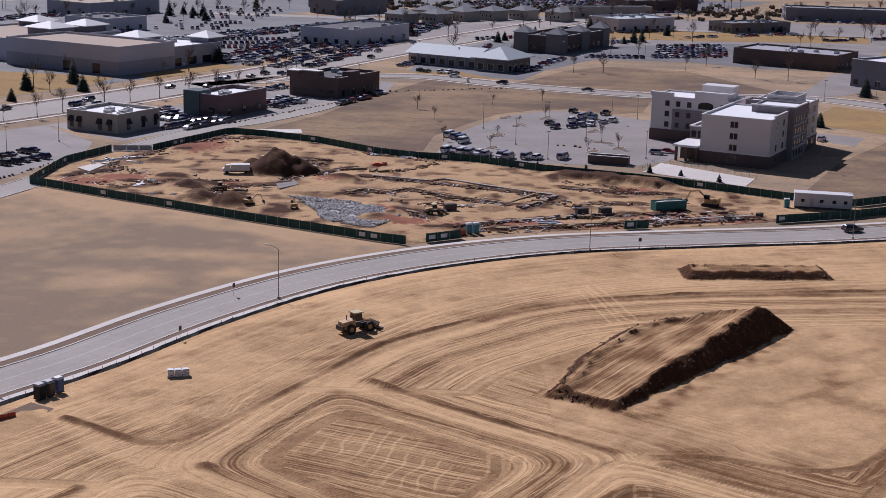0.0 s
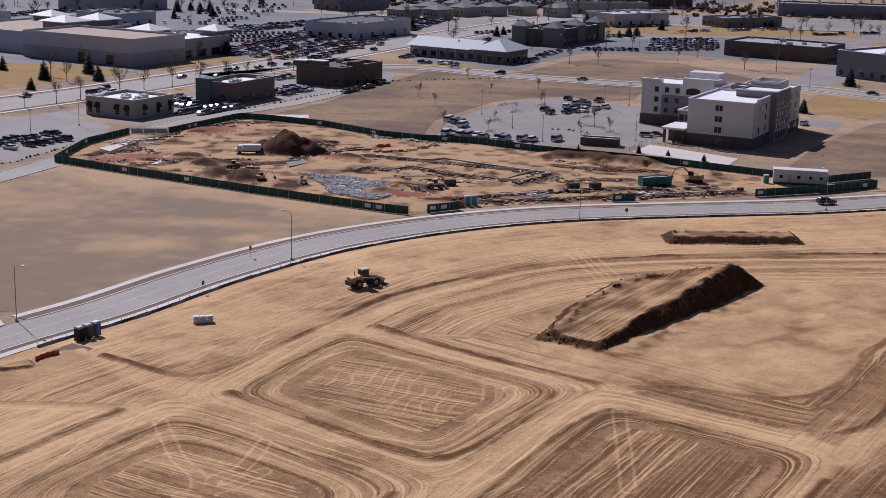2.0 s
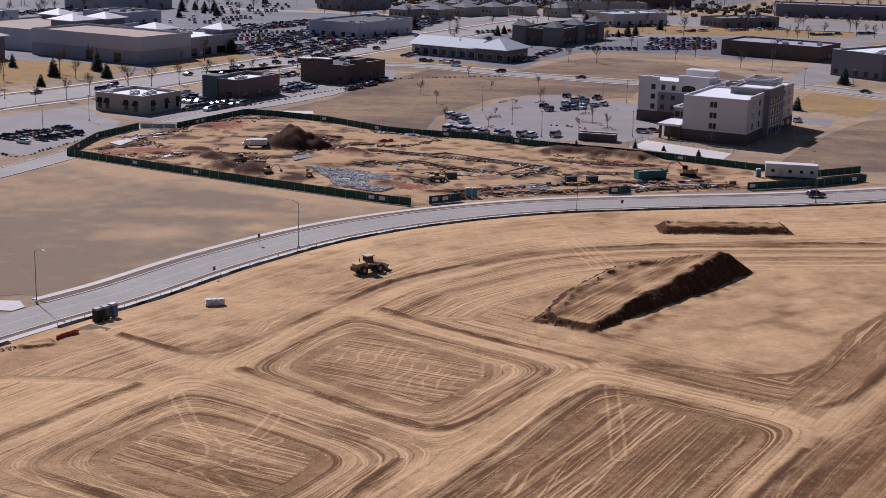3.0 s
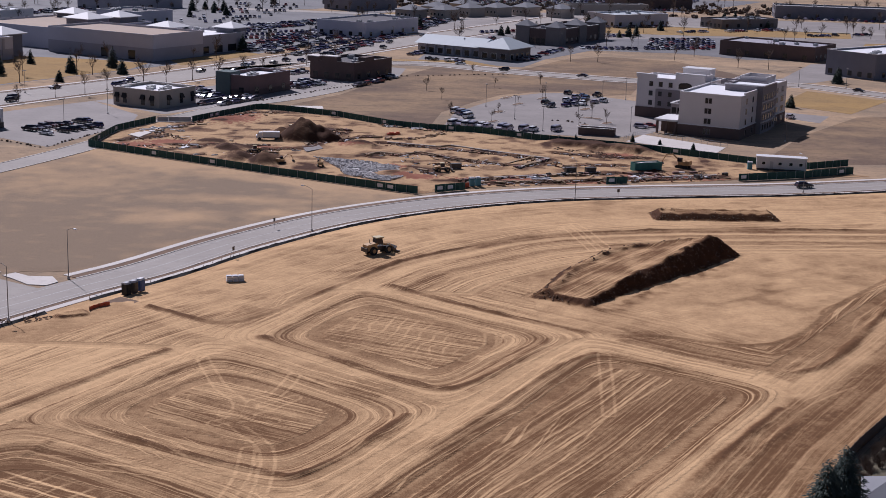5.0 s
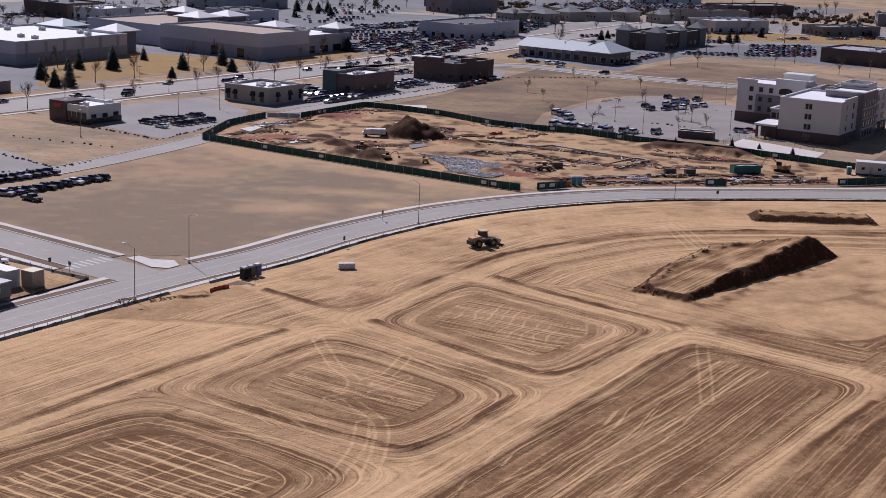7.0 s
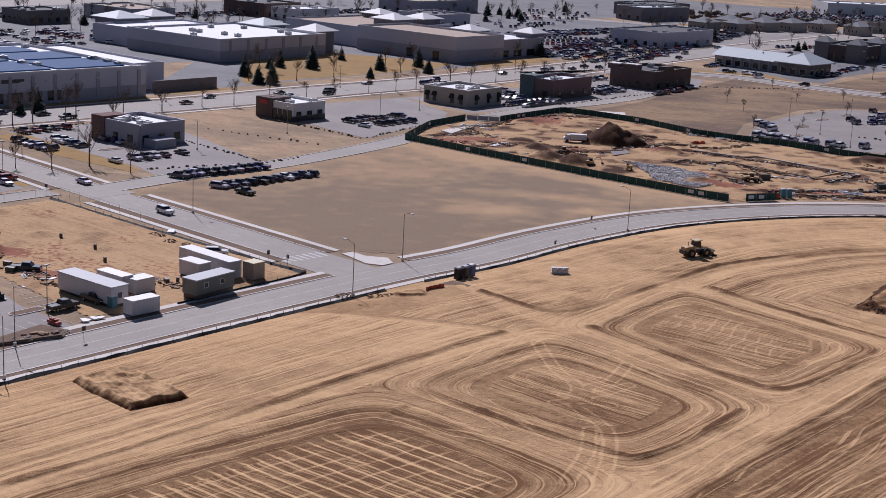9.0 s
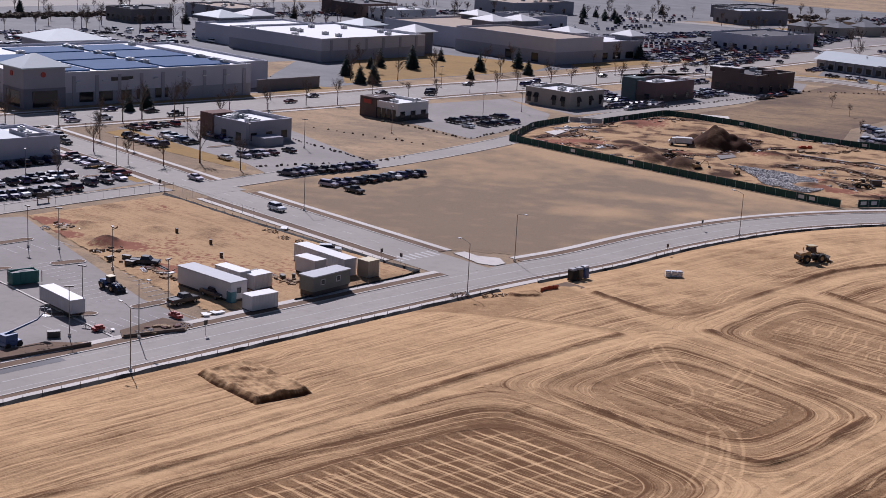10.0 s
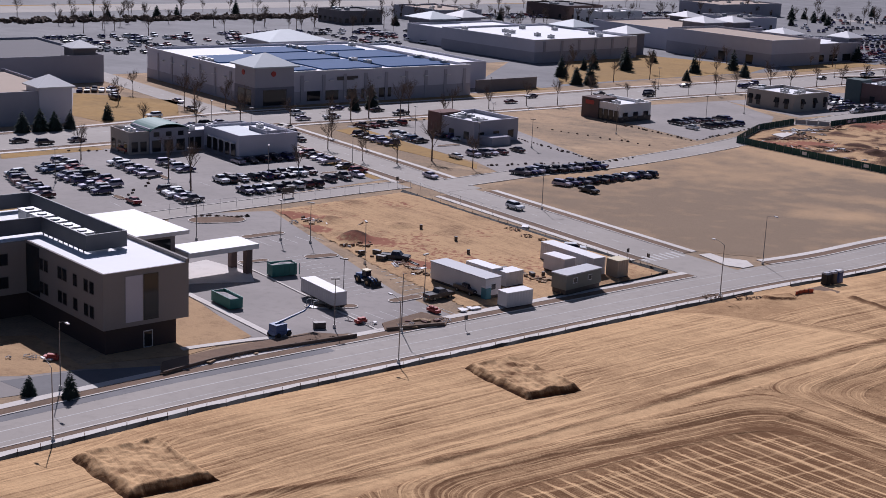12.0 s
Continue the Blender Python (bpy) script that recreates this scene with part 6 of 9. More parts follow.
part("band", Shape().box(-0.1, -0.1, 10.2, 17.8, 0, 10.4).box(-0.1, 0, 10.2, 0, 20.3, 10.4), M["hotel_cream"], hotel, "thin string course")
for i in range(5):
    roof_unit(hotel, 41 + (i % 3) * 3, 5.5 + (i % 2) * 4, 13.9, 1.6, 1.4, 0.9)

# ---- the unfinished building at the road ----
clinic = thing("clinic_building", "three-storey taupe-grey building with a white roof and dark roof screens", "building", pose(-146.8, 104.2, 0, 0, 0, 62))
HH = 12.3
part("base_wall", Shape().box(0.6, 0.6, 0, 12.4, 46, 3.9).box(-42, 25.6, 0, 0.6, 46, 3.9), M["dark_brick"], clinic, "brick ground floor with shade in its colour")
part("wall", Shape().box(0, 0, 3.9, 14.2, 46, HH).box(-42, 25, 3.9, 0, 46, HH), M["clinic_wall"], clinic, "warm grey panel upper storeys")
part("parapet", Shape().box(13.8, 0, HH, 14.3, 30, HH + 0.7).box(-0.1, 0, HH, 0.25, 25, HH + 0.15).box(-0.1, -0.1, HH, 13.8, 0.25, HH + 0.15), M["clinic_wall"], clinic, "low parapet")
part("roof", Shape().box(0.3, 0.3, HH, 13.8, 45.9, HH + 0.1).box(-41.8, 25.3, HH, 0.3, 45.8, HH + 0.1), M["membrane"], clinic, "bright white membrane roof")
sc = Shape()
for a in ((3.6, 12, 10.5, 12.3), (10.2, 12.3, 10.5, 45.4), (3.6, 12.3, 3.9, 27.2), (-40, 27.2, 3.9, 27.5), (-40, 45.1, 10.2, 45.4)):
    sc.box(a[0], a[1], HH + 0.5, a[2], a[3], HH + 3.0)
for i in range(9):
    sc.box(3.68, 13 + i * 1.7, HH + 0.1, 3.82, 13.15 + i * 1.7, HH + 0.5)
part("roof_screen", sc, M["screen_grey"], clinic, "dark louvred roof screen")
for i in range(6):
    roof_unit(clinic, 6.8, 15 + i * 4.6, HH + 0.1, 2.6, 3.2, 1.6)
for i in range(5):
    roof_unit(clinic, -4 - i * 7, 36, HH + 0.1, 4.2, 2.6, 1.8)
for k in range(2):
    for y in (3.4, 5.2, 8.6, 12.0, 13.6, 18.2, 19.8):
        window(clinic, "y", y, 5.0 + k * 3.7, 1.3, 1.9, M["dark_steel"])
    for x in (-4, -9, -14, -19, -24, -30, -36):
        window(clinic, "x", x, 5.0 + k * 3.7, 1.9, 1.9, M["dark_steel"], y0=25)
part("stair_glass", Shape().box(6.6, -0.12, 4.6, 9.0, 0.0, 11.6), M["window"], clinic, "tall dark stair window")
part("panel", Shape().box(3.6, -0.1, 4.6, 6.4, 0.0, 11.6), M["pale_stucco"], clinic, "pale facade panel")
part("corner_glass", Shape().box(-0.1, 20.5, 4.2, 0.0, 24.9, 12.0), M["window"], clinic, "dark corner glazing")
for p in (7.6,):
    window(clinic, "x", p, 0.1, 1.5, 2.6, M["white_metal"], y0=0.6)
part("lobby", Shape().box(14.2, 32.5, 0, 31, 49, 8.2), M["taupe"], clinic, "two-storey lobby")
part("lobby_glass", Shape().box(20, 32.3, 3.0, 30, 32.5, 7.4), M["window"], clinic, "lobby glazing")
part("lobby_roof", Shape().box(13, 31, 8.2, 33, 50.5, 8.9), M["white_metal"], clinic, "white overhanging lobby roof")
part("canopy", Shape().box(31, 28, 4.6, 45.5, 35, 5.5), M["white_metal"], clinic, "white entrance canopy")
for y in (29, 34):
    part("column", Shape().box(43.2, y - 0.6, 0, 44.4, y + 0.6, 4.6), M["brown_brick"], clinic, "brick canopy column")

# ---- fences ----


def place_along(path, step):
    """Even places along a line, with the heading at each."""
    p = np.array(path, float)
    run = np.r_[0, np.cumsum(np.hypot(*np.diff(p, axis=0).T))]
    out = []
    for d in np.arange(0, run[-1] - step * 0.5, step):
        a = np.array([np.interp(d, run, p[:, 0]), np.interp(d, run, p[:, 1])])
        b = np.array([np.interp(d + step, run, p[:, 0]), np.interp(d + step, run, p[:, 1])])
        out.append((*a, math.degrees(math.atan2(b[1] - a[1], b[0] - a[0])), float(np.hypot(*(b - a)))))
    return out


POST = Shape().tube((0, 0, 0), (0, 0, 2.15), 0.04).mesh("post", M["steel"])
fold = Shape()
cols = 9
pts = [(3.0 * i / (cols - 1), 0.05 * math.sin(i * 1.7)) for i in range(cols)]
fold.loft([[(x, y - 0.015, 0.08), (x, y + 0.015, 0.08), (x, y + 0.03, 2.05), (x, y, 2.05)] for x, y in pts])
PANEL = fold.mesh("screen_panel", M["screen"])
BANNER = Shape().box(0.7, -0.12, 0.7, 2.3, -0.05, 1.6).mesh("banner", M["white_metal"])


def screen_fence(path, label, banners=()):
    f = thing("site_fence", label, "fence", pose(path[0][0], path[0][1], 0))
    base = Matrix.Translation((-path[0][0], -path[0][1], 0))
    for n, (x, y, a, length) in enumerate(place_along(path, 3.0)):
        m = base @ pose(x, y, 0, 0, 0, a)
        part("post", POST, None, f, at=m)
        part("screen_panel", PANEL, None, f, "dark green windscreen mesh", at=m)
        if n in banners:
            part("banner", BANNER, None, f, "white banner", at=m)
            part("banner", BANNER, None, f, "white banner", at=m @ pose(3, 0, 0, 0, 0, 180))
    return f


screen_fence(FENCE[:3], "dark green screened fence at the plot's back corner", (3, 9))
screen_fence(FENCE[3:16], "dark green screened fence along the plot's back", (3, 4, 22, 30, 38, 46, 57, 63))
screen_fence(FENCE_FRONT, "dark green screened fence along the field's edge", (8, 15, 33, 34))
screen_fence([(-1, 307.4), (7.5, 312.6)], "dark green screened gate panels at the road", (0, 1))
screen_fence([(81, 335.6), (100, 342.8), (117, 352)], "dark green screened fence beside the road", (0, 11))
screen_fence([(44, 325.2), (50, 326.8)], "short dark green screened fence beside the road", (0,))

gate = thing("site_gate", "pale chain-link gate in the screened fence", "gate", pose(-91, 411, 0, 0, 0, 8))
for i in range(4):
    part("post", Shape().tube((i * 3.6, 0, 0), (i * 3.6, 0, 2.1), 0.05), M["steel"], gate)
for z in (0.15, 1.1, 2.05):
    part("rail", Shape().tube((0, 0, z), (10.8, 0, z), 0.035), M["steel"], gate)
for i in range(3):
    part("mesh_panel", Shape().loft([[(i * 3.6 + 0.1, -0.01, 0.2), (i * 3.6 + 0.1, 0.01, 0.2), (i * 3.6 + 0.1, 0.01, 1.7), (i * 3.6 + 0.1, -0.01, 1.7)], [(i * 3.6 + 3.5, -0.01, 0.2), (i * 3.6 + 3.5, 0.01, 0.2), (i * 3.6 + 3.5, 0.01, 1.7), (i * 3.6 + 3.5, -0.01, 1.7)]]), M["grey_metal"], gate, "pale grey mesh sheeting")

# silt fence: slack black fabric on stakes


def silt_fence(path, label, z=0.05):
    f = thing("silt_fence", label, "fence", pose(float(path[0][0]), float(path[0][1]), 0))
    base = Matrix.Translation((-float(path[0][0]), -float(path[0][1]), 0))
    rows, p = [], np.array(path)
    o1 = offset(p, 0.0)
    for i, q in enumerate(o1):
        sway = 0.25 * noise.noise(Vector((q[0] * 0.35, q[1] * 0.35, 3))) + 0.12 * math.sin(i * 1.3)
        top = 0.44 + 0.16 * noise.noise(Vector((q[0] * 0.5, q[1] * 0.5, 9)))
        rows.append((q, sway, top))
    t = np.gradient(p, axis=0)
    t /= np.linalg.norm(t, axis=1)[:, None]
    n = np.stack([-t[:, 1], t[:, 0]], 1)
    rings = []
    for (q, sway, top), nn in zip(rows, n):
        foot, head = q - nn * (0.5 + sway * 0.5), q + nn * (0.1 + sway * 0.4)
        rings.append([(foot[0], foot[1], 0.0), (head[0], head[1], top), (head[0] + nn[0] * 0.06, head[1] + nn[1] * 0.06, top), (q[0] + nn[0] * 0.1, q[1] + nn[1] * 0.1, 0.0)])
    part("fabric", Shape().loft([[(x, y, zz) for x, y, zz in r] for r in rings]), M["silt"], f, "slack black silt fabric", base)
    stake = Shape().box(-0.03, -0.03, 0, 0.03, 0.03, 0.85).mesh("stake", M["wood"])
    for x, y, a, _ in place_along(p, 3.0):
        part("stake", stake, None, f, at=base @ pose(x, y, 0, 0, 0, a) @ pose(0, 0.14, 0))
    return f


silt_fence(stretch(SILT, (-160, 16), (-79, 169.5)), "slack black silt fence along the road's edge")
silt_fence(stretch(SILT, (-79, 169.5), (-67.5, 189)), "sagging black silt fence beside the dug verge")
silt_fence(stretch(SILT, (-62, 198.5), (150, 337)), "slack black silt fence along the curving road")
boards = Shape()
for i in range(16):
    boards.box(i * 0.15, -0.012 + 0.012 * (i % 2), 0.05, i * 0.15 + 0.14, 0.012 + 0.012 * (i % 2), 1.86 + 0.03 * (i % 3))
BOARDS = boards.box(0, 0.03, 0.4, 2.4, 0.08, 0.5).box(0, 0.03, 1.4, 2.4, 0.08, 1.5).mesh("fence_panel", M["bark"])
FENCE_POST = Shape().box(-0.06, -0.02, 0, 0.06, 0.1, 1.95).mesh("post", M["bark"])
yard_fence = thing("board_fence", "weathered brown board fence beside the graded soil", "fence", pose(36, 92, 0))
for x, y, a, _ in place_along(smooth_path([p for p in YARD_FENCE[1:7]]), 2.4):
    m = Matrix.Translation((-36, -92, 0)) @ pose(x, y, 0.1, 0, 0, a)
    part("post", FENCE_POST, None, yard_fence, at=m)
    part("fence_panel", BOARDS, None, yard_fence, at=m)

# ---- street lamps ----


def street_lamp(label, h=9.5, arm=2.2):
    l = thing("street_lamp", label, "street lamp")
    part("pole", Shape().tube((0, 0, 0.5), (0, 0, h), 0.085, 0.055, 8), M["pole"], l)
    part("base", Shape().tube((0, 0, 0), (0, 0, 0.55), 0.28, 0.25, 8), M["concrete"], l, "concrete foot")
    if arm:
        s = Shape()
        prev = Vector((0, 0, h - 0.1))
        for i in range(1, 5):
            q = Vector((arm * i / 4, 0, h - 0.1 + 0.6 * math.sin(i / 4 * math.pi / 2)))
            s.tube(prev, q, 0.04)
            prev = q
        part("arm", s, M["pole"], l)
        part("lamp_head", Shape().box(arm - 0.1, -0.16, h + 0.38, arm + 0.75, 0.16, h + 0.56), M["white_metal"], l, "pale lamp head")
    else:
        part("lamp_head", Shape().box(-0.7, -0.2, h, 0.7, 0.2, h + 0.2), M["pole"], l, "flat twin lamp head")
    return l


lamp = street_lamp("tall grey street lamp with a curved arm")
lamp.matrix_basis = pose(-27.6, 259.6, 0, 0, 0, 150)
tagged(lamp, group="street lamps along the road")
for x, y, a in ((-72.1, 184.6, 150), (-69.2, 213.2, 320), (95, 320.9, 110), (-107.8, 122.2, 150), (-133.4, 73.6, 150), (-113.6, 137.0, 330), (-143.8, 89.6, 330), (34, 303.8, 110), (-122.5, 238.6, 60)):
    copy_thing(lamp, pose(x, y, 0.1, 0, 0, a))
lot_lamp = street_lamp("dark parking lot lamp with a flat head", 8.0, 0)
lot_lamp.matrix_basis = pose(-128, 146, 0.02)
tagged(lot_lamp, group="parking lot lamps")
for x, y in ((-158.5, 182), (-152.5, 183), (-136.5, 173.6), (-117.4, 156), (-123.8, 133.8), (-172.6, 173.7), (-203, 222), (-190, 236), (-214, 240), (-183, 238), (-228, 205), (-180, 262), (-160, 300), (-150, 316), (-186, 318),
             (-136, 355), (-170, 340), (25, 440), (16, 470), (38, 480), (48, 455), (60, 490), (33, 415), (62, 420), (70, 500), (-118, 400), (-110, 425), (-60, 520), (-30, 575), (10, 650), (60, 690),
             (100, 700), (150, 560), (110, 408), (170, 560), (-238, 292), (-222, 286), (-300, 300), (-192, 400), (-150, 470), (-96, 560), (-60, 630), (-26, 705)):
    copy_thing(lot_lamp, pose(x, y, 0.02, 0, 0, (x * 7) % 180))

# ---- vehicles ----


def wheel_parts(car, xs, half, r, width=0.24):
    t = Shape().tube((0, -width / 2, 0), (0, width / 2, 0), r, None, 14).mesh("wheel", M["rubber"])
    rim = Shape().tube((0, -width / 2 - 0.012, 0), (0, width / 2 + 0.012, 0), r * 0.6, None, 10).mesh("rim", M["rim"])
    for x in xs:
        for s in (1, -1):
            w = part("wheel", t, None, car, at=pose(x, s * (half - width / 2 + 0.02), r))
            part("rim", rim, None, w, "metal wheel rim")


def side_loft(profile, half, top_half, z_belt, z_top):
    """A solid from a side outline (x, z), narrowing above the belt line."""
    s = Shape()

    def w(z):
        return half if z <= z_belt else half + (top_half - half) * (z - z_belt) / max(z_top - z_belt, 0.01)

    n = len(profile)
    left, right = [(x, w(z), z) for x, z in profile], [(x, -w(z), z) for x, z in profile]
    return s.add(left + right, [tuple(range(n)), tuple(range(n, 2 * n))[::-1]] + [(i, n + i, n + (i + 1) % n, (i + 1) % n) for i in range(n)])


CAR_SHAPES = {
    "sedan": dict(body=[(-2.35, 0.35), (2.35, 0.35), (2.4, 0.6), (2.25, 0.78), (1.2, 0.95), (-1.5, 1.0), (-2.3, 0.98), (-2.42, 0.7)], glass=[(1.15, 0.93), (0.35, 1.36), (-1.0, 1.38), (-1.75, 0.98)],
                  roof=[(0.4, 1.34), (0.3, 1.43), (-0.95, 1.45), (-1.1, 1.36)], half=0.9, top=0.66, wheels=(1.45, -1.4), r=0.33),
    "suv": dict(body=[(-2.35, 0.42), (2.35, 0.42), (2.4, 0.8), (2.2, 1.0), (1.15, 1.1), (-2.25, 1.12), (-2.38, 0.8)], glass=[(1.1, 1.08), (0.45, 1.6), (-1.9, 1.62), (-2.25, 1.1)],
                roof=[(0.5, 1.58), (0.4, 1.7), (-1.85, 1.74), (-2.05, 1.58)], half=0.95, top=0.74, wheels=(1.45, -1.4), r=0.37),
    "pickup": dict(body=[(-2.8, 0.5), (2.75, 0.5), (2.8, 0.9), (2.6, 1.1), (1.45, 1.18), (-0.75, 1.18), (-0.8, 1.12), (-2.8, 1.12)], glass=[(1.4, 1.16), (0.85, 1.72), (-0.55, 1.74), (-0.75, 1.16)],
                   roof=[(0.9, 1.7), (0.8, 1.83), (-0.55, 1.85), (-0.65, 1.7)], half=0.98, top=0.78, wheels=(1.75, -1.75), r=0.4),
    "van": dict(body=[(-2.7, 0.45), (2.6, 0.45), (2.7, 0.9), (2.2, 1.15), (-2.7, 1.2)], glass=[(2.15, 1.13), (1.5, 1.75), (-2.6, 1.8), (-2.7, 1.18)],
                roof=[(1.55, 1.72), (1.4, 2.0), (-2.6, 2.05), (-2.68, 1.75)], half=0.98, top=0.85, wheels=(1.7, -1.7), r=0.36),
}
CARS, CAR_COUNT = {}, [0]
FAR_CARS = {k: (Shape(), Shape()) for k in ("white", "black", "silver", "grey", "dark blue", "red")}


def car_template(kind, paint):
    d = CAR_SHAPES[kind]
    name = {"sedan": "car", "suv": "suv", "pickup": "pickup_truck", "van": "van"}[kind]
    c = thing(name, f"parked {paint} {dict(sedan='saloon car', suv='sport utility car', pickup='pickup truck', van='van')[kind]} on the paving", "car")
    body = side_loft(d["body"], d["half"], d["half"] * 0.96, 0.9, 1.1)
    roof = side_loft(d["roof"], d["top"] + 0.03, d["top"] - 0.08, 1.3, d["roof"][1][1])
    body.add(roof.v, roof.f)
    if kind == "pickup":
        body.box(-2.7, -0.98, 1.1, -0.85, -0.86, 1.2).box(-2.7, 0.86, 1.1, -0.85, 0.98, 1.2)
    part("body", body, M["paint " + paint], c)
    part("glasshouse", side_loft(d["glass"], d["half"] * 0.94, d["top"], d["glass"][0][1], d["glass"][1][1]), M["auto_glass"], c, "dark car glass")
    wheel_parts(c, d["wheels"], d["half"], d["r"])
    fx, bx, z = d["body"][2][0], d["body"][-1][0], 0.68 if kind == "sedan" else 0.85
    for s in (0.62, -0.62):
        part("headlight", Shape().box(fx - 0.15, s - 0.18, z - 0.07, fx + 0.02, s + 0.18, z + 0.07), M["lamp_lens"], c, "clear headlight")
        part("tail_light", Shape().box(bx - 0.03, s - 0.16, z, bx + 0.1, s + 0.16, z + 0.14), M["tail_lens"], c, "red tail light")
    return c


def car(kind, paint, x, y, ang, group="", label="", z=0.05):
    """A vehicle as a thing of its own; the far ones past the count are joined."""
    if CAR_COUNT[0] >= 285:
        return far_car(kind, paint, x, y, ang)
    CAR_COUNT[0] += 1
    key = (kind, paint)
    m = pose(x, y, z, 0, 0, ang)
    if key not in CARS:
        CARS[key] = c = car_template(kind, paint)
        c.matrix_basis = m
    else:
        c = copy_thing(CARS[key], m)
    if group:
        c["group"] = group
    if label:
        c["label"] = label
    return c


def far_car(kind, paint, x, y, ang):
    if paint not in FAR_CARS:
        paint = {"blue": "dark blue", "tan": "silver", "maroon": "red"}[paint]
    d, m = CAR_SHAPES[kind], pose(x, y, 0.05, 0, 0, ang)
    body, glass = FAR_CARS[paint]
    for src, dst in ((side_loft(d["body"], d["half"], d["half"] * 0.96, 0.9, 1.1), body), (side_loft(d["roof"], d["top"] + 0.03, d["top"] - 0.08, 1.3, d["roof"][1][1]), body),
                     (side_loft(d["glass"], d["half"] * 0.94, d["top"], d["glass"][0][1], d["glass"][1][1]), glass)):
        dst.add([m @ Vector(p) for p in src.v], src.f)
    for wx in d["wheels"]:
        for s in (1, -1):
            q = Shape().tube((wx, s * d["half"] * 0.8, d["r"]), (wx, s * d["half"], d["r"]), d["r"], None, 7)
            glass.add([m @ Vector(p) for p in q.v], q.f)


KINDS = ["sedan"] * 5 + ["suv"] * 5 + ["pickup"] * 2
COLOURS = ["white"] * 6 + ["black"] * 7 + ["silver"] * 4 + ["grey"] * 4 + ["dark blue"] * 4 + ["red", "red", "blue", "maroon", "maroon"]
car_rng = random.Random(8)
STALLS = Shape()


def car_row(a, b, n, heading, group, fill=0.92, kinds=KINDS, colours=COLOURS, far=False):
    """Cars side by side from a to b, each pointing along heading, with the painted lines between them."""
    if not far and abs(a[0] + 125) > 18:
        hx, hy = math.cos(radians(heading)), math.sin(radians(heading))
        for i in range(n + 1):
            x, y = a[0] + (b[0] - a[0]) * i / n, a[1] + (b[1] - a[1]) * i / n
            STALLS.box(-2.6, -0.06, 0.0, 2.6, 0.06, 0.045, pose(x, y, 0, 0, 0, heading))
    for i in range(n):
        t = (i + 0.5) / n
        kind, paint = car_rng.choice(kinds), car_rng.choice(colours)
        flip = car_rng.random() < 0.4
        dx, da = car_rng.uniform(-0.4, 0.4), car_rng.uniform(-2.5, 2.5)
        if car_rng.random() > fill:
            continue
        h = radians(heading)
        x, y = a[0] + (b[0] - a[0]) * t + dx * math.cos(h), a[1] + (b[1] - a[1]) * t + dx * math.sin(h)
        (far_car if far else car)(kind, paint, x, y, heading + da + 180 * flip, *(() if far else (group,)))


DARKS = ["black"] * 5 + ["grey"] * 2 + ["dark blue"] * 2 + ["silver", "white"]
PICKS = ["pickup"] * 5 + ["suv"] * 4
# on the field
car_row((-141, 274.5), (-124.5, 297), 10, 170, "pickups parked on the dry field", 1, PICKS, DARKS)
car_row((-127.5, 266), (-110, 293), 11, 170, "pickups parked on the dry field", 1, PICKS, DARKS)
car("pickup", "black", -118.5, 263, 330)
# green-roofed shops' lot
for a, b, n, h in (((-242, 207.5), (-219, 189.5), 9, 58), ((-240, 217.5), (-211, 200), 11, 58), ((-243, 226.5), (-213.5, 207), 11, 58), ((-230, 232.5), (-213, 221.5), 6, 58), ((-203, 210.5), (-190, 203), 5, 58),
                   ((-199.5, 222.5), (-187, 245), 9, 148), ((-196, 226), (-184, 249), 8, 148), ((-187, 217), (-176, 236), 8, 148), ((-177.5, 239.5), (-172.5, 252.5), 3, 148), ((-198, 270.5), (-174, 254), 9, 58),
                   ((-238, 245), (-226, 264), 6, 148), ((-206.5, 248), (-197, 263), 5, 148), ((-221, 239.5), (-209, 232), 4, 58), ((-204, 193), (-200, 196.5), 2, 148)):
    car_row(a, b, n, h, "cars in the shop parking lot")
# restaurant lot
for a, b, n, h in (((-199.5, 307), (-183, 296), 6, 58), ((-191, 313.5), (-178, 304.5), 5, 58), ((-163, 287), (-150.5, 309), 8, 148), ((-180, 321.5), (-170, 315), 4, 58), ((-204, 318), (-196, 334), 5, 148)):
    car_row(a, b, n, h, "cars in the restaurant parking lot")
# diner lot and the tan shop's lot
for a, b, n, h in (((-127, 382), (-112, 408), 10, 148), ((-119, 378), (-106, 398), 7, 148), ((-158, 402), (-148, 416), 4, 148)):
    car_row(a, b, n, h, "cars in the diner parking lot", 0.7)
for a, b, n, h in (((-84, 452), (-70, 478), 9, 60), ((-79, 449), (-66, 472), 8, 60), ((-96, 470), (-84, 490), 8, 148), ((-100, 478), (-90, 496), 7, 148), ((-56, 505), (-46, 526), 9, 148), ((-62, 508), (-52, 530), 8, 148),
                   ((-30, 530), (-20, 550), 7, 148), ((-70, 540), (-58, 560), 8, 148)):
    car_row(a, b, n, h, "cars round the small shops")
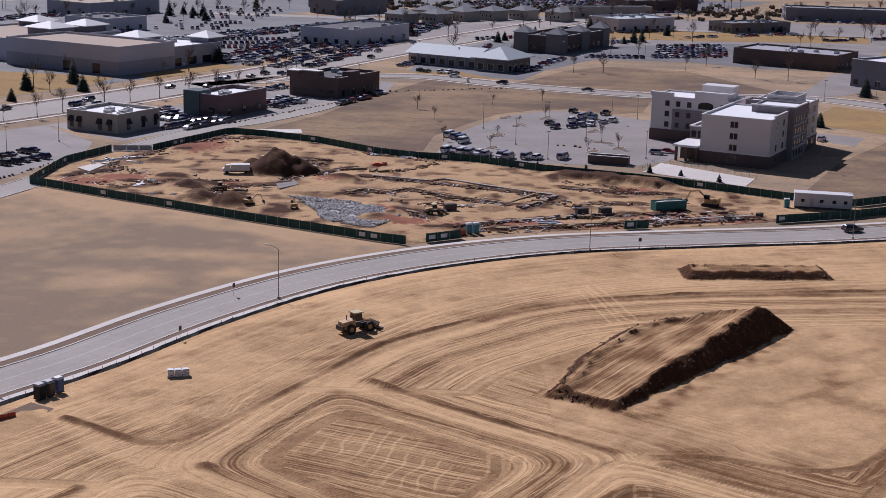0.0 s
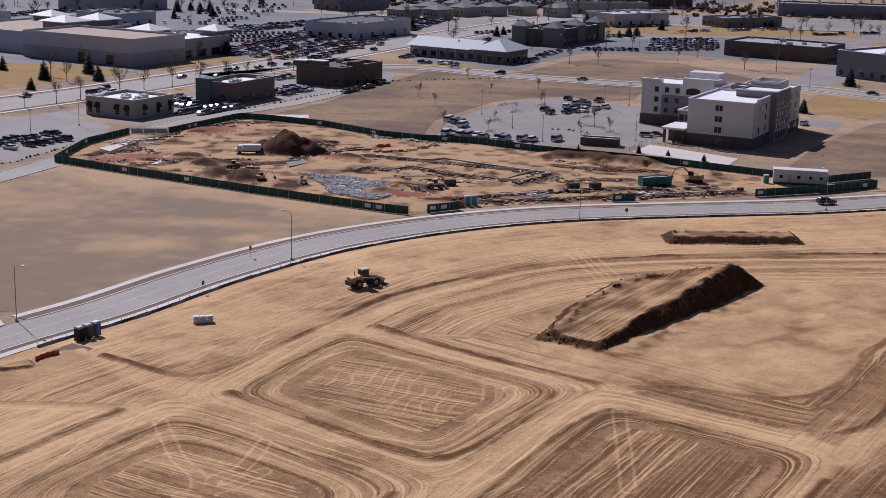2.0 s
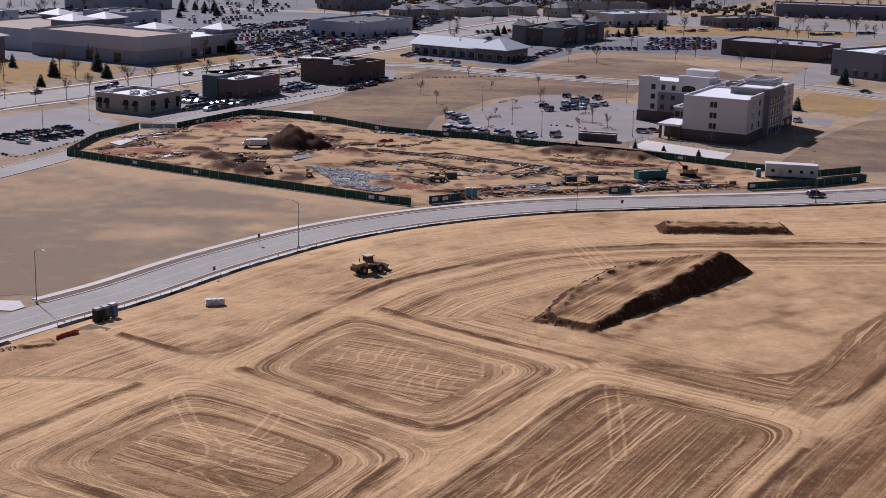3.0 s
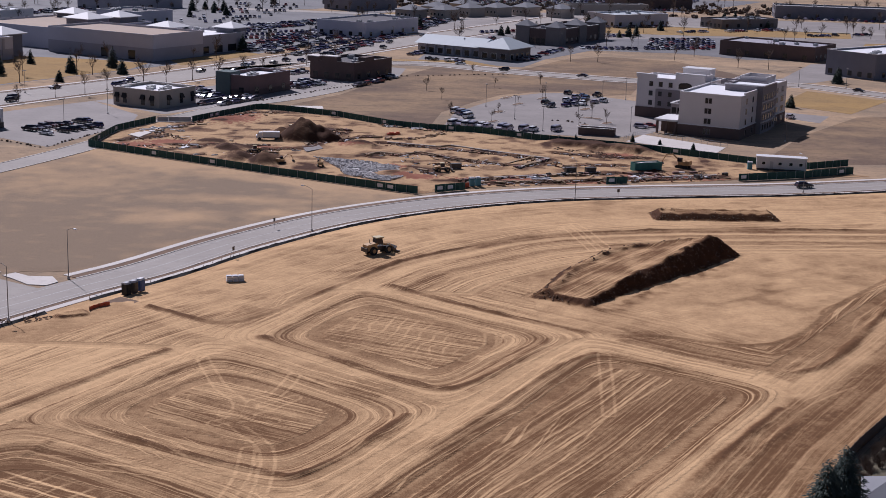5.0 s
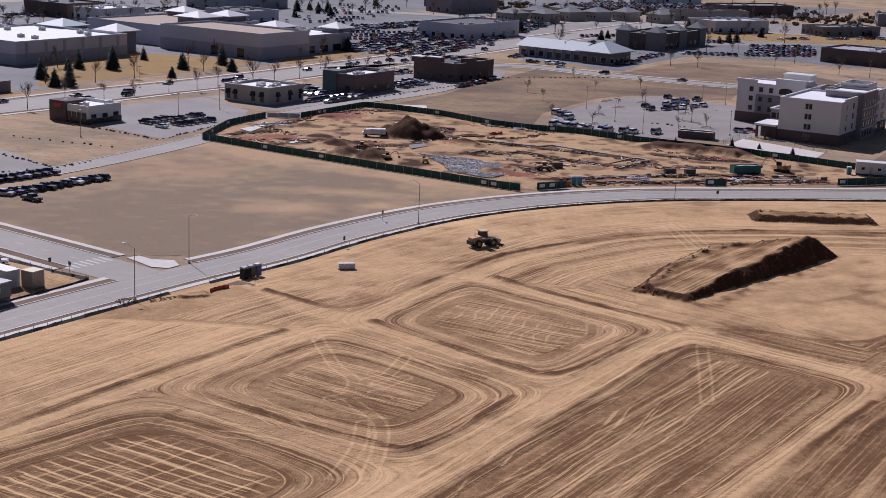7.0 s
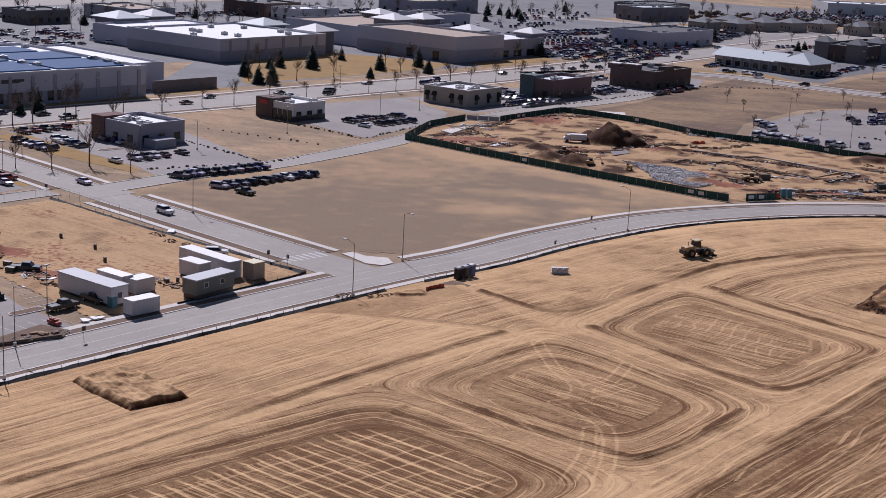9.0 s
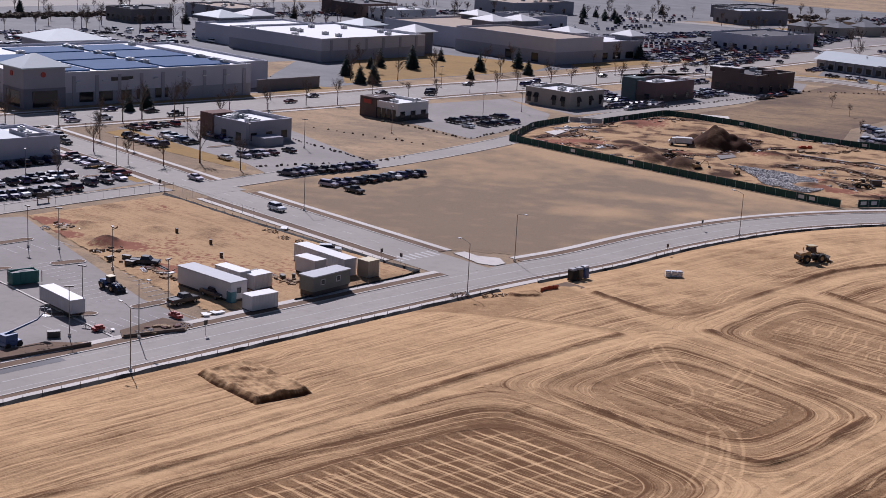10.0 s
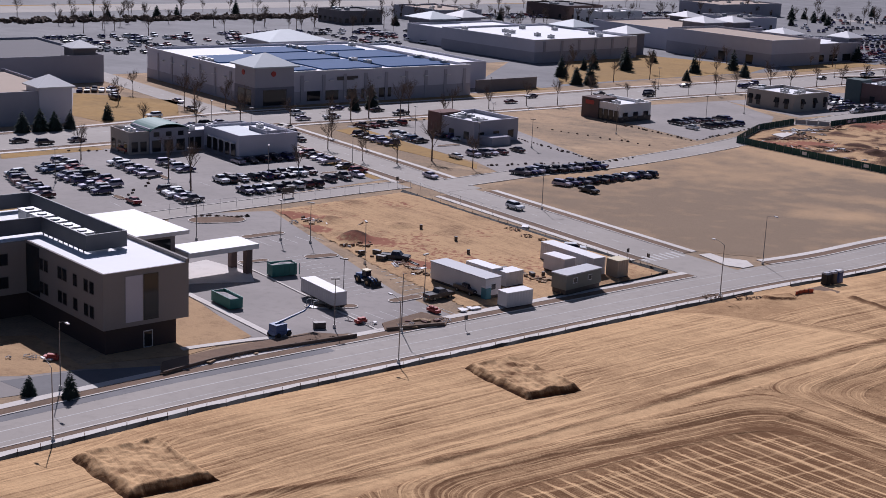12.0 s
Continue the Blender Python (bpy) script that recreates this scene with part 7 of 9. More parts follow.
# hotel lot
car_row((3, 424), (23, 414.5), 9, 65, "white vans behind the screened fence", 0.95, ["van", "suv"], ["white", "white", "silver"])
for x, y, k, p, h in ((49, 512, "suv", "black", 62), (54, 505.5, "sedan", "blue", 62), (38.3, 482, "suv", "black", 62), (39.6, 473.5, "suv", "black", 242), (45.5, 477, "pickup", "dark blue", 62), (49, 480, "suv", "silver", 62), (52, 481.5, "suv", "white", 242),
                      (46.7, 490, "suv", "white", 62), (50, 491.5, "sedan", "dark blue", 62), (54.4, 497, "suv", "blue", 242), (57, 488, "sedan", "silver", 62), (60.7, 491.5, "suv", "white", 62), (59.9, 508, "pickup", "black", 62), (51, 500, "suv", "silver", 62),
                      (5, 452, "van", "white", 62), (7, 448.5, "van", "silver", 62), (8.6, 445, "van", "blue", 62), (9.2, 440.5, "van", "white", 62), (27, 415.5, "van", "silver", 62), (30, 414.8, "suv", "white", 62), (37.5, 416.5, "van", "silver", 62)):
    car(k, p, x, y, h, "cars in the hotel parking lot")
for a, b, n in (((36, 470), (54, 480), 7), ((42, 486), (64, 496), 8), ((2, 424), (24, 414.5), 9)):
    for i in range(n + 1):
        STALLS.box(-2.6, -0.06, 0.0, 2.6, 0.06, 0.045, pose(a[0] + (b[0] - a[0]) * i / n, a[1] + (b[1] - a[1]) * i / n, 0, 0, 0, 62))
car("suv", "silver", 66.5, 428, 340)
car("sedan", "red", 70, 431, 340)
car("suv", "silver", 124, 462, 60)
# on the roads
car("suv", "black", 97, 328.5, 15, "", "dark sport utility car on the curving road", 0.09)
car("suv", "white", -127.8, 235.5, 327, "", "silver sport utility car on the cross street", 0.09)
car("sedan", "silver", -157.5, 259, 327, "", "silver saloon car on the cross street", 0.09)
car("suv", "grey", -137, 283, 330, "", "grey sport utility car in the lane's mouth", 0.09)
for x, y, a, k, p in ((-230, 330, 60, "suv", "white"), (-224, 322, 60, "sedan", "silver"), (-213, 352, 60, "sedan", "black"), (-204, 350, 240, "pickup", "black"), (-184, 398, 60, "sedan", "maroon"), (-158, 432, 60, "suv", "white"),
                      (-150, 456, 240, "sedan", "silver"), (-122, 500, 60, "suv", "silver"), (-100, 550, 240, "sedan", "black"), (-70, 600, 60, "suv", "grey"), (-45, 660, 60, "sedan", "white"), (-236, 296, 150, "suv", "black"),
                      (-225, 296, 327, "sedan", "silver"), (-214, 296, 327, "suv", "black"), (-208, 288, 147, "sedan", "black"), (-257, 290, 60, "sedan", "grey"), (-262, 300, 240, "suv", "white"), (-260, 318, 330, "sedan", "black"), (-272, 330, 330, "sedan", "silver"),
                      (27, 588, 150, "suv", "black"), (60, 573, 160, "sedan", "grey"), (92, 565, 0, "pickup", "black"), (8, 607, 0, "sedan", "white"), (-85, 575, 60, "suv", "white"), (172, 548, 320, "sedan", "black")):
    car(k, p, x, y, a, "", "", 0.09)
lane_rng = random.Random(31)
for i in range(34):
    s = lane_rng.choice((-7.5, -2.5, 2.5, 7.5))
    line = offset(MAIN, s)
    q = int(lane_rng.uniform(0.2, 0.72) * (len(line) - 2))
    ang = math.degrees(math.atan2(line[q + 1][1] - line[q][1], line[q + 1][0] - line[q][0]))
    far_car(lane_rng.choice(KINDS), lane_rng.choice(["white", "black", "black", "silver", "grey", "dark blue"]), line[q][0], line[q][1], ang + (180 if s > 0 else 0))
# far lots: joined
for a, b, n, h in (((70, 700), (100, 702), 10, 100), ((104, 705), (140, 716), 13, 100), ((106, 712), (144, 724), 13, 100), ((108, 722), (146, 734), 13, 100), ((110, 734), (148, 746), 13, 100), ((112, 746), (150, 758), 13, 100), ((114, 760), (150, 770), 12, 100),
                   ((-16, 640), (0, 672), 10, 148), ((36, 630), (46, 650), 6, 148), ((48, 660), (60, 690), 8, 148), ((-8, 625), (10, 618), 6, 60)):
    car_row(a, b, n, h, "", 0.9, far=True)
for i in range(11):
    x0, y0 = -104 + i * 5.5, 640 + i * 22
    for j in range(5):
        car_row((x0 + j * 11, y0 - j * 4.5), (x0 + 11 + j * 11, y0 - j * 4.5 + 19), 8, 148, "", 0.85, far=True)
for i in range(16):
    for j in range(6):
        x0, y0 = -415 + i * 13 + j * 10, 455 + i * 22 - j * 6
        if not (-372 < x0 < -300 and 605 < y0 < 700):
            car_row((x0, y0), (x0 + 10, y0 + 17), 7, 148, "", 0.62, far=True)
for i in range(9):
    for j in range(2):
        car_row((-335 + i * 15 + j * 14, 705 + i * 22), (-323 + i * 15 + j * 14, 724 + i * 22), 8, 148, "", 0.8, far=True)
for i in range(7):
    for j in range(2):
        car_row((-160 + i * 14 + j * 16, 690 + i * 22), (-148 + i * 14 + j * 16, 712 + i * 22), 9, 148, "", 0.8, far=True)
for i in range(8):
    car_row((60 + i * 26, 815 + (i % 3) * 14), (80 + i * 26, 826 + (i % 3) * 14), 7, 120, "", 0.8, far=True)
for i in range(5):
    car_row((20 + i * 18, 775 + (i % 2) * 12), (34 + i * 18, 785 + (i % 2) * 12), 5, 100, "", 0.8, far=True)
car_row((232, 958), (330, 945), 22, 90, "", 0.7, far=True)
for i in range(8):
    car_row((2 + i * 5, 985 + i * 17), (168 + i * 5, 1008 + i * 17), 58, 100, "", 0.9, far=True)
car_row((-305, 342), (-290, 322), 8, 330, "", 0.8, far=True)
car_row((-320, 338), (-345, 352), 10, 60, "", 0.7, far=True)
car_row((-120, 612), (-104, 640), 12, 148, "", 0.9, far=True)
for i in range(9):
    car_row((-158 + i * 2, 790 + i * 19), (-112 + i * 2, 800 + i * 19), 17, 100, "", 0.42, far=True)
for a, b, n, h in (((-91, 474), (-77, 465), 6, 62), ((-93, 480), (-80, 472), 6, 62), ((-130, 600), (-116, 619), 8, 148), ((-311, 331), (-302, 338.5), 5, 120), ((15, 672), (27, 745), 20, 62), ((30, 660), (43, 682), 8, 148),
                   ((-62, 500), (-50, 521), 8, 62), ((-34, 515), (-24, 536), 6, 62), ((-112, 700), (-78, 706), 12, 100), ((-110, 740), (-76, 748), 12, 100), ((-112, 780), (-80, 790), 12, 100), ((-108, 720), (-76, 728), 12, 100)):
    car_row(a, b, n, h, "", 0.9, far=True)
for a, b, n, h in (((-150, 172), (-128, 155), 12, 62), ((-160, 178), (-152, 190), 5, 152), ((-128, 136), (-112, 152), 9, 152), ((-118, 158), (-132, 174), 8, 62)):
    for i in range(n + 1):
        STALLS.box(-2.6, -0.06, 0.0, 2.6, 0.06, 0.045, pose(a[0] + (b[0] - a[0]) * i / n, a[1] + (b[1] - a[1]) * i / n, 0, 0, 0, h))
tagged(part("stall_lines", STALLS, M["line"]), "faded painted parking stall lines on paving", "road marking", kind="stuff")


def island(x, y, ang, L, W, label="kerbed planting island with brown mulch"):
    """A planting island with a rounded kerb."""
    t = thing("planting_island", label, "planting island", pose(x, y, 0.02, 0, 0, ang))
    ring = []
    for sx, a0 in ((1, -90), (-1, 90)):
        for i in range(9):
            a = radians(a0 + i * 22.5)
            ring.append((sx * (L / 2 - W / 2) + W / 2 * math.cos(a), W / 2 * math.sin(a)))
    inner = [(px * (1 - 0.36 / L), py * (1 - 0.36 / W)) for px, py in ring]
    n = len(ring)
    v = [(*q, 0) for q in ring] + [(*q, 0.15) for q in ring] + [(*q, 0.15) for q in inner] + [(*q, 0.05) for q in inner]
    part("kerb", Shape().add(v, [(k * n + i, k * n + (i + 1) % n, (k + 1) * n + (i + 1) % n, (k + 1) * n + i) for k in range(3) for i in range(n)]), M["concrete"], t, "pale concrete kerb")
    part("mulch", Shape().prism(inner, 0.0, 0.12), M["verge"], t, "brown mulch")
    return t


for x, y, a, L, W in ((-178, 191, 40, 12, 6), (-163.5, 184, 60, 10, 2.6), (-146, 174.5, 50, 7, 2.8), (-129.5, 144.6, 30, 9, 2.4), (-120.5, 155, 62, 7, 2.4), (-155, 164.5, 50, 6, 2), (-211.5, 224, 148, 6, 2), (-225, 196, 148, 5, 2),
                      (-207, 199, 148, 5, 2), (-229, 212, 148, 26, 1.6), (-197, 232, 148, 5, 2), (-181, 251, 58, 5, 2), (-171, 306, 58, 8, 2.2), (-158, 297, 148, 6, 2), (38, 497, 62, 8, 2.4), (28, 479, 62, 8, 2.4), (24.5, 496, 62, 8, 2.4), (17.4, 433, 62, 6, 2.4), (20, 457, 62, 7, 3), (51.7, 470, 62, 7, 3), (52, 448, 150, 8, 3), (56, 437, 62, 6, 3), (47.6, 430, 62, 6, 3), (75, 462, 62, 12, 5), (-116, 390, 58, 8, 2)):
    island(x, y, a, L, W)
for paint, (body, glass) in FAR_CARS.items():
    if body.v:
        f = part("parked_cars", body, M["paint " + paint])
        tagged(f, f"rows of far parked {paint} cars on grey lots", "cars", kind="stuff")
        part("car_glass_and_tyres", glass, M["auto_glass"], f, "dark glass and tyres")

# ---- site huts, containers, machines ----


def hut(label, x, y, ang, L, W, H, wall, roof, lift=0.5, windows=(), doors=(), name="site_hut"):
    """A portable office: near corner at (x, y), L along ang, W to its left."""
    t = thing(name, label, "site hut", pose(x, y, 0.2, 0, 0, ang))
    part("wall", Shape().box(0, 0, lift, L, W, H - 0.12), wall, t)
    part("roof", Shape().box(-0.12, -0.12, H - 0.12, L + 0.12, W + 0.12, H + 0.08), roof, t)
    part("skirting", Shape().box(0.15, 0.15, 0, L - 0.15, W - 0.15, lift), M["dark_steel"], t, "dark skirting")
    for a in windows:
        window(t, "x", a, lift + 1.0, 1.1, 1.0, M["white_metal"])
    for a in doors:
        part("door", Shape().box(a - 0.45, -0.06, lift + 0.05, a + 0.45, 0.0, lift + 2.05), M["grey_metal"], t, "grey door")
        part("step", Shape().box(a - 0.6, -0.9, 0, a + 0.6, -0.08, lift * 0.55), M["wood"], t, "timber step")
    return t


def container(label, x, y, ang, L, W, H, wall, roof=None, lift=0.0):
    """A ribbed steel box."""
    t = thing("container", label, "container", pose(x, y, 0.2, 0, 0, ang))
    s = Shape()
    n = int(L / 0.3)
    rib = []
    for i in range(n + 1):
        rib.append((L * i / n, 0.05 * (i % 2)))
    ring = rib + [(L, W)] + [(px, W - py) for px, py in rib[::-1]] + [(0, W)]
    s.prism([(px, py) for px, py in rib] + [(px, W - py) for px, py in rib[::-1]], lift + 0.12, H - 0.08)
    part("body", s, wall, t)
    part("top", Shape().box(-0.03, -0.03, H - 0.08, L + 0.03, W + 0.03, H), roof or M["white_metal"], t, "pale roof sheet")
    part("sill", Shape().box(0, -0.03, lift, L, W + 0.03, lift + 0.12), M["dark_steel"], t, "dark base rail")
    for yy in (W * 0.02 + 0.03, W / 2 + 0.02):
        part("door", Shape().box(L, yy, lift + 0.2, L + 0.05, yy + W / 2 - 0.08, H - 0.15), wall, t)
    if lift > 0.4:
        for xx in (L * 0.12, L * 0.2):
            for yy in (0.2, W - 0.2):
                part("wheel", Shape().tube((xx, yy - 0.15, 0.45), (xx, yy + 0.15, 0.45), 0.45, None, 12), M["rubber"], t)
    return t


hut("long grey site office with a blue-grey roof", -106.4, 164.0, 152, 14.6, 3.6, 3.7, M["box_white"], M["grey_metal"], 0.6, (3, 7.5, 11.2, 13.2), (5, 9.4))
end_win = bpy.context.scene.objects["site_hut"]
window(end_win, "y", 1.8, 1.5, 1.2, 1.2, M["white_metal"])
container("white twenty-foot container on bare soil", -103.0, 157.6, 58, 5.6, 2.6, 2.7, M["box_white"])
container("pale container behind the site office", -107.6, 170.4, 62, 4.2, 3.0, 2.7, M["box_white"])
container("white container behind the long site office", -109, 172.5, 152, 7, 2.6, 3.1, M["box_white"])
hut("grey-green site office with two windows", -96.6, 170.6, 66, 9.6, 3.4, 3.6, M["olive_metal"], M["grey_metal"], 0.9, (2.4, 6.4), ())
container("long white site trailer with a tan end", -94.4, 188.6, 148, 15, 3.0, 3.4, M["box_white"])
container("tan container end beside the white trailer", -91.6, 187.0, 62, 2.9, 2.9, 3.3, M["tan_metal"], M["cream_paint"])
hut("small white site office", -99.4, 185.6, 152, 5.4, 2.8, 3.2, M["box_white"], M["white_metal"], 0.5, (2, 5))
container("white box trailer on wheels in the lot", -126.4, 143.9, 146, 10.8, 2.6, 3.1, M["box_white"], None, 0.7)
hut("long white site office beside the screened fence", 89.2, 352.6, -11, 13.8, 3.6, 4.0, M["box_white"], M["white_metal"], 0.7, (2, 6.5, 9.5, 12.2), (4.2,))


def toilet(label, x, y, ang, wall, roof, z=0.22):
    t = thing("portable_toilet", label, "portable toilet", pose(x, y, z, 0, 0, ang))
    part("cabin", Shape().box(-0.6, -0.6, 0.1, 0.6, 0.6, 2.05), wall, t)
    part("roof", Shape().loft([[(-0.66, -0.66, 2.05), (0.66, -0.66, 2.05), (0.66, 0.66, 2.05), (-0.66, 0.66, 2.05)], [(-0.6, -0.45, 2.35), (0.6, -0.45, 2.35), (0.6, 0.45, 2.35), (-0.6, 0.45, 2.35)]]), roof, t, "pale domed roof")
    part("door", Shape().box(-0.42, -0.65, 0.2, 0.42, -0.6, 1.95), wall, t)
    part("skid", Shape().box(-0.62, -0.7, 0, 0.62, 0.7, 0.1), M["dark_steel"], t, "dark skid")
    return t


toilet("blue portable toilet with a white roof on the graded soil", -53.9, 204.6, 60, M["blue_plastic"], M["white_metal"], 0.55)
toilet("dark portable toilet with a pale roof beside the silt fence", -55.8, 201.6, 60, M["silt"], M["grey_metal"], 0.5)
toilet("dark portable wash stand beside the blue toilet", -54.8, 202.9, 60, M["dark_steel"], M["grey_metal"], 0.55)
for x, y in ((8.4, 316.6), (10.0, 317.2)):
    toilet("teal portable toilet beside the road", x, y, 20, M["teal_plastic"], M["white_metal"])
toilet("teal portable toilet beside the site office", -108.2, 161.5, 62, M["teal_plastic"], M["white_metal"])
toilet("teal portable toilet beside the white site office", 87.6, 353.5, 0, M["teal_plastic"], M["white_metal"])


def dumpster(label, x, y, ang, L=5.8, W=2.4, H=1.7):
    t = thing("dumpster", label, "dumpster", pose(x, y, 0.1, 0, 0, ang))
    s = Shape()
    for a in ((0, 0, L, 0.08), (0, W - 0.08, L, W), (0, 0.08, 0.08, W - 0.08), (L - 0.08, 0.08, L, W - 0.08)):
        s.box(a[0], a[1], 0.15, a[2], a[3], H)
    s.box(0, 0, 0.1, L, W, 0.15)
    part("bin", s, M["teal_metal"], t)
    part("rim", Shape().box(-0.06, -0.06, H, L + 0.06, 0.1, H + 0.1).box(-0.06, W - 0.1, H, L + 0.06, W + 0.06, H + 0.1), M["teal_metal"], t)
    for i in range(6):
        part("rib", Shape().box(0.5 + i * 0.95, -0.07, 0.15, 0.62 + i * 0.95, 0, H), M["teal_metal"], t)
    part("rubbish", Shape().add([(0.2, 0.2, H - 0.3), (L - 0.2, 0.2, H - 0.5), (L - 0.2, W - 0.2, H - 0.2), (0.2, W - 0.2, H - 0.4), (L / 2, W / 2, H + 0.2)], [(0, 1, 4), (1, 2, 4), (2, 3, 4), (3, 0, 4)]), M["rubble"], t, "mixed rubbish")
    return t


dumpster("teal roll-off dumpster in the parking lot", -146.5, 155.8, 52, 4.8, 2.4, 2.2)
dumpster("teal roll-off dumpster with rubbish in the lot", -141.6, 136.2, 148, 6.4, 2.4, 1.8)
dumpster("long teal dumpster on the building plot", 54.0, 344.5, 22, 8.5, 2.6, 2.4)


def wheel(parent, x, y, r, w):
    o = part("wheel", Shape().tube((0, -w / 2, 0), (0, w / 2, 0), r, None, 18), M["rubber"], parent, at=pose(x, y, r))
    part("rim", Shape().tube((0, -w / 2 - 0.03, 0), (0, w / 2 + 0.03, 0), r * 0.5, None, 12), M["yellow"], o, "yellow wheel hub")


def loader(label, x, y, ang, z=0.25, paint=None):
    paint = paint or M["yellow"]
    t = thing("wheel_loader", label, "wheel loader", pose(x, y, z, 0, 0, ang))
    part("engine_cover", Shape().loft([[(-3.6, -0.9, 1.0), (-3.6, 0.9, 1.0), (-3.6, 0.8, 2.1), (-3.6, -0.8, 2.1)], [(-1.2, -1.0, 0.9), (-1.2, 1.0, 0.9), (-1.2, 0.9, 2.4), (-1.2, -0.9, 2.4)]]), paint, t, "dusty engine cover")
    part("front_frame", Shape().box(-1.2, -0.55, 0.8, 2.0, 0.55, 1.5), M["dark_steel"], t, "dark front frame")
    part("cab", Shape().loft([[(-1.3, -0.75, 2.0), (0.4, -0.75, 2.0), (0.4, 0.75, 2.0), (-1.3, 0.75, 2.0)], [(-1.2, -0.68, 3.3), (0.2, -0.68, 3.3), (0.2, 0.68, 3.3), (-1.2, 0.68, 3.3)]]), M["auto_glass"], t, "dark glazed cab")
    part("cab_roof", Shape().box(-1.4, -0.85, 3.3, 0.45, 0.85, 3.5), M["cream_paint"], t, "pale cab roof")
    for s in (-0.45, 0.45):
        part("lift_arm", Shape().tube((0.6, s, 1.9), (2.4, s, 1.5), 0.16).tube((2.4, s, 1.5), (3.3, s, 0.8), 0.16), paint, t)
    b = Shape()
    prof = [(3.1, 0.25), (4.3, 0.15), (4.3, 0.22), (3.35, 0.4), (3.15, 0.8), (3.45, 1.3), (3.4, 1.38), (3.0, 0.85)]
    part("bucket", side_loft(prof, 1.45, 1.45, 9, 10), M["dark_steel"], t, "dark steel bucket")
    part("exhaust", Shape().tube((-2.2, 0.4, 2.2), (-2.2, 0.4, 3.0), 0.08), M["dark_steel"], t)
    for wx in (-2.2, 1.5):
        for s in (-1.05, 1.05):
            wheel(t, wx, s, 0.85, 0.6)
    part("counterweight", Shape().box(-3.9, -1.0, 0.7, -3.5, 1.0, 1.5), M["dark_steel"], t, "dark counterweight")
    part("light", Shape().box(-3.62, -0.7, 1.9, -3.55, -0.3, 2.1), M["white_metal"], t, "pale rear lamp")
    return t


loader("dusty yellow wheel loader with a pale cab roof on graded soil", -11.8, 238.6, 38, 0.68)
loader("small wheel loader beside the big spoil heap", -45.5, 388.5, 250)


def excavator(label, x, y, ang, raise_arm=True):
    t = thing("excavator", label, "excavator", pose(x, y, 0.25, 0, 0, ang))
    for s in (-1.1, 1.1):
        part("track", side_loft([(-1.9, 0.2), (-1.6, 0), (1.6, 0), (1.9, 0.2), (1.9, 0.6), (1.6, 0.8), (-1.6, 0.8), (-1.9, 0.6)], 0.3, 0.3, 9, 10), M["rubber"], t, "dark crawler track", pose(0, s, 0))
    part("house", Shape().box(-2.0, -1.2, 0.9, 1.1, 1.2, 1.9).box(-2.2, -1.2, 1.0, -1.0, 1.2, 2.2), M["yellow"], t, "yellow upper body")
    part("cab", Shape().box(0.0, 0.3, 1.9, 1.3, 1.2, 2.9), M["auto_glass"], t, "dark glazed cab")
    part("boom", Shape().tube((0.8, -0.2, 1.7), (3.2, -0.2, 3.6), 0.26, 0.2).tube((3.2, -0.2, 3.6), (5.2, -0.2, 3.2), 0.2, 0.16), M["yellow"], t, "yellow boom")
    part("stick", Shape().tube((5.2, -0.2, 3.2), (6.4, -0.2, 1.0), 0.16, 0.12), M["yellow"], t, "yellow stick")
    part("bucket", side_loft([(6.2, 1.1), (6.7, 1.0), (6.9, 0.4), (6.4, 0.1), (5.9, 0.5)], 0.5, 0.5, 9, 10), M["dark_steel"], t, "dark bucket", pose(0, -0.2, 0))
    return t


excavator("yellow crawler excavator with a bent boom on the plot", 68.5, 352.5, 150)
for m, k in ((excavator("small dusty excavator beside the spoil heaps", -43.5, 341.5, 40), 0.62), (excavator("small dusty excavator on the churned plot", -32.5, 338.5, 100), 0.62),
             (loader("small dusty yellow-brown loader beside the rubble bed", 1.0, 335.6, 20), 0.72), (loader("small dusty loader behind the spoil heaps", -53.0, 357.5, 200), 0.6)):
    m.scale = (k, k, k)


def boom_lift(label, x, y, ang):
    t = thing("boom_lift", label, "boom lift", pose(x, y, 0.06, 0, 0, ang))
    part("chassis", Shape().box(-1.5, -1.0, 0.4, 1.5, 1.0, 1.0), M["blue_paint"], t, "blue chassis")
    part("turntable", Shape().box(-1.4, -0.9, 1.0, 0.8, 0.9, 2.1), M["blue_paint"], t, "blue turntable cover")
    part("boom", Shape().tube((-0.8, 0, 2.1), (5.2, 0, 3.2), 0.2, 0.14).tube((5.2, 0, 3.2), (6.2, 0, 3.9), 0.1), M["blue_paint"], t, "blue telescopic boom")
    b = Shape()
    for px in (6.2, 7.2):
        for py in (-0.8, 0.8):
            b.tube((px, py, 3.5), (px, py, 4.6), 0.04)
    b.box(6.2, -0.8, 3.45, 7.2, 0.8, 3.55).tube((6.2, -0.8, 4.6), (7.2, -0.8, 4.6), 0.04).tube((6.2, 0.8, 4.6), (7.2, 0.8, 4.6), 0.04).tube((7.2, -0.8, 4.6), (7.2, 0.8, 4.6), 0.04)
    part("basket", b, M["steel"], t, "steel work basket")
    for wx in (-1.1, 1.1):
        for s in (-0.95, 0.95):
            part("wheel", Shape().tube((wx, s - 0.18, 0.45), (wx, s + 0.18, 0.45), 0.45, None, 14), M["rubber"], t)
    return t


boom_lift("blue boom lift with its boom lowered in the lot", -129.3, 125.6, 68)
blue_loader = loader("small dark blue loader parked in the new lot", -130.2, 160.8, 330, 0.06, M["blue_paint"])
blue_loader.scale = (0.78, 0.78, 0.72)
car("pickup", "black", -115.6, 158.2, 62)
car("pickup", "black", -132.6, 179.0, 10)


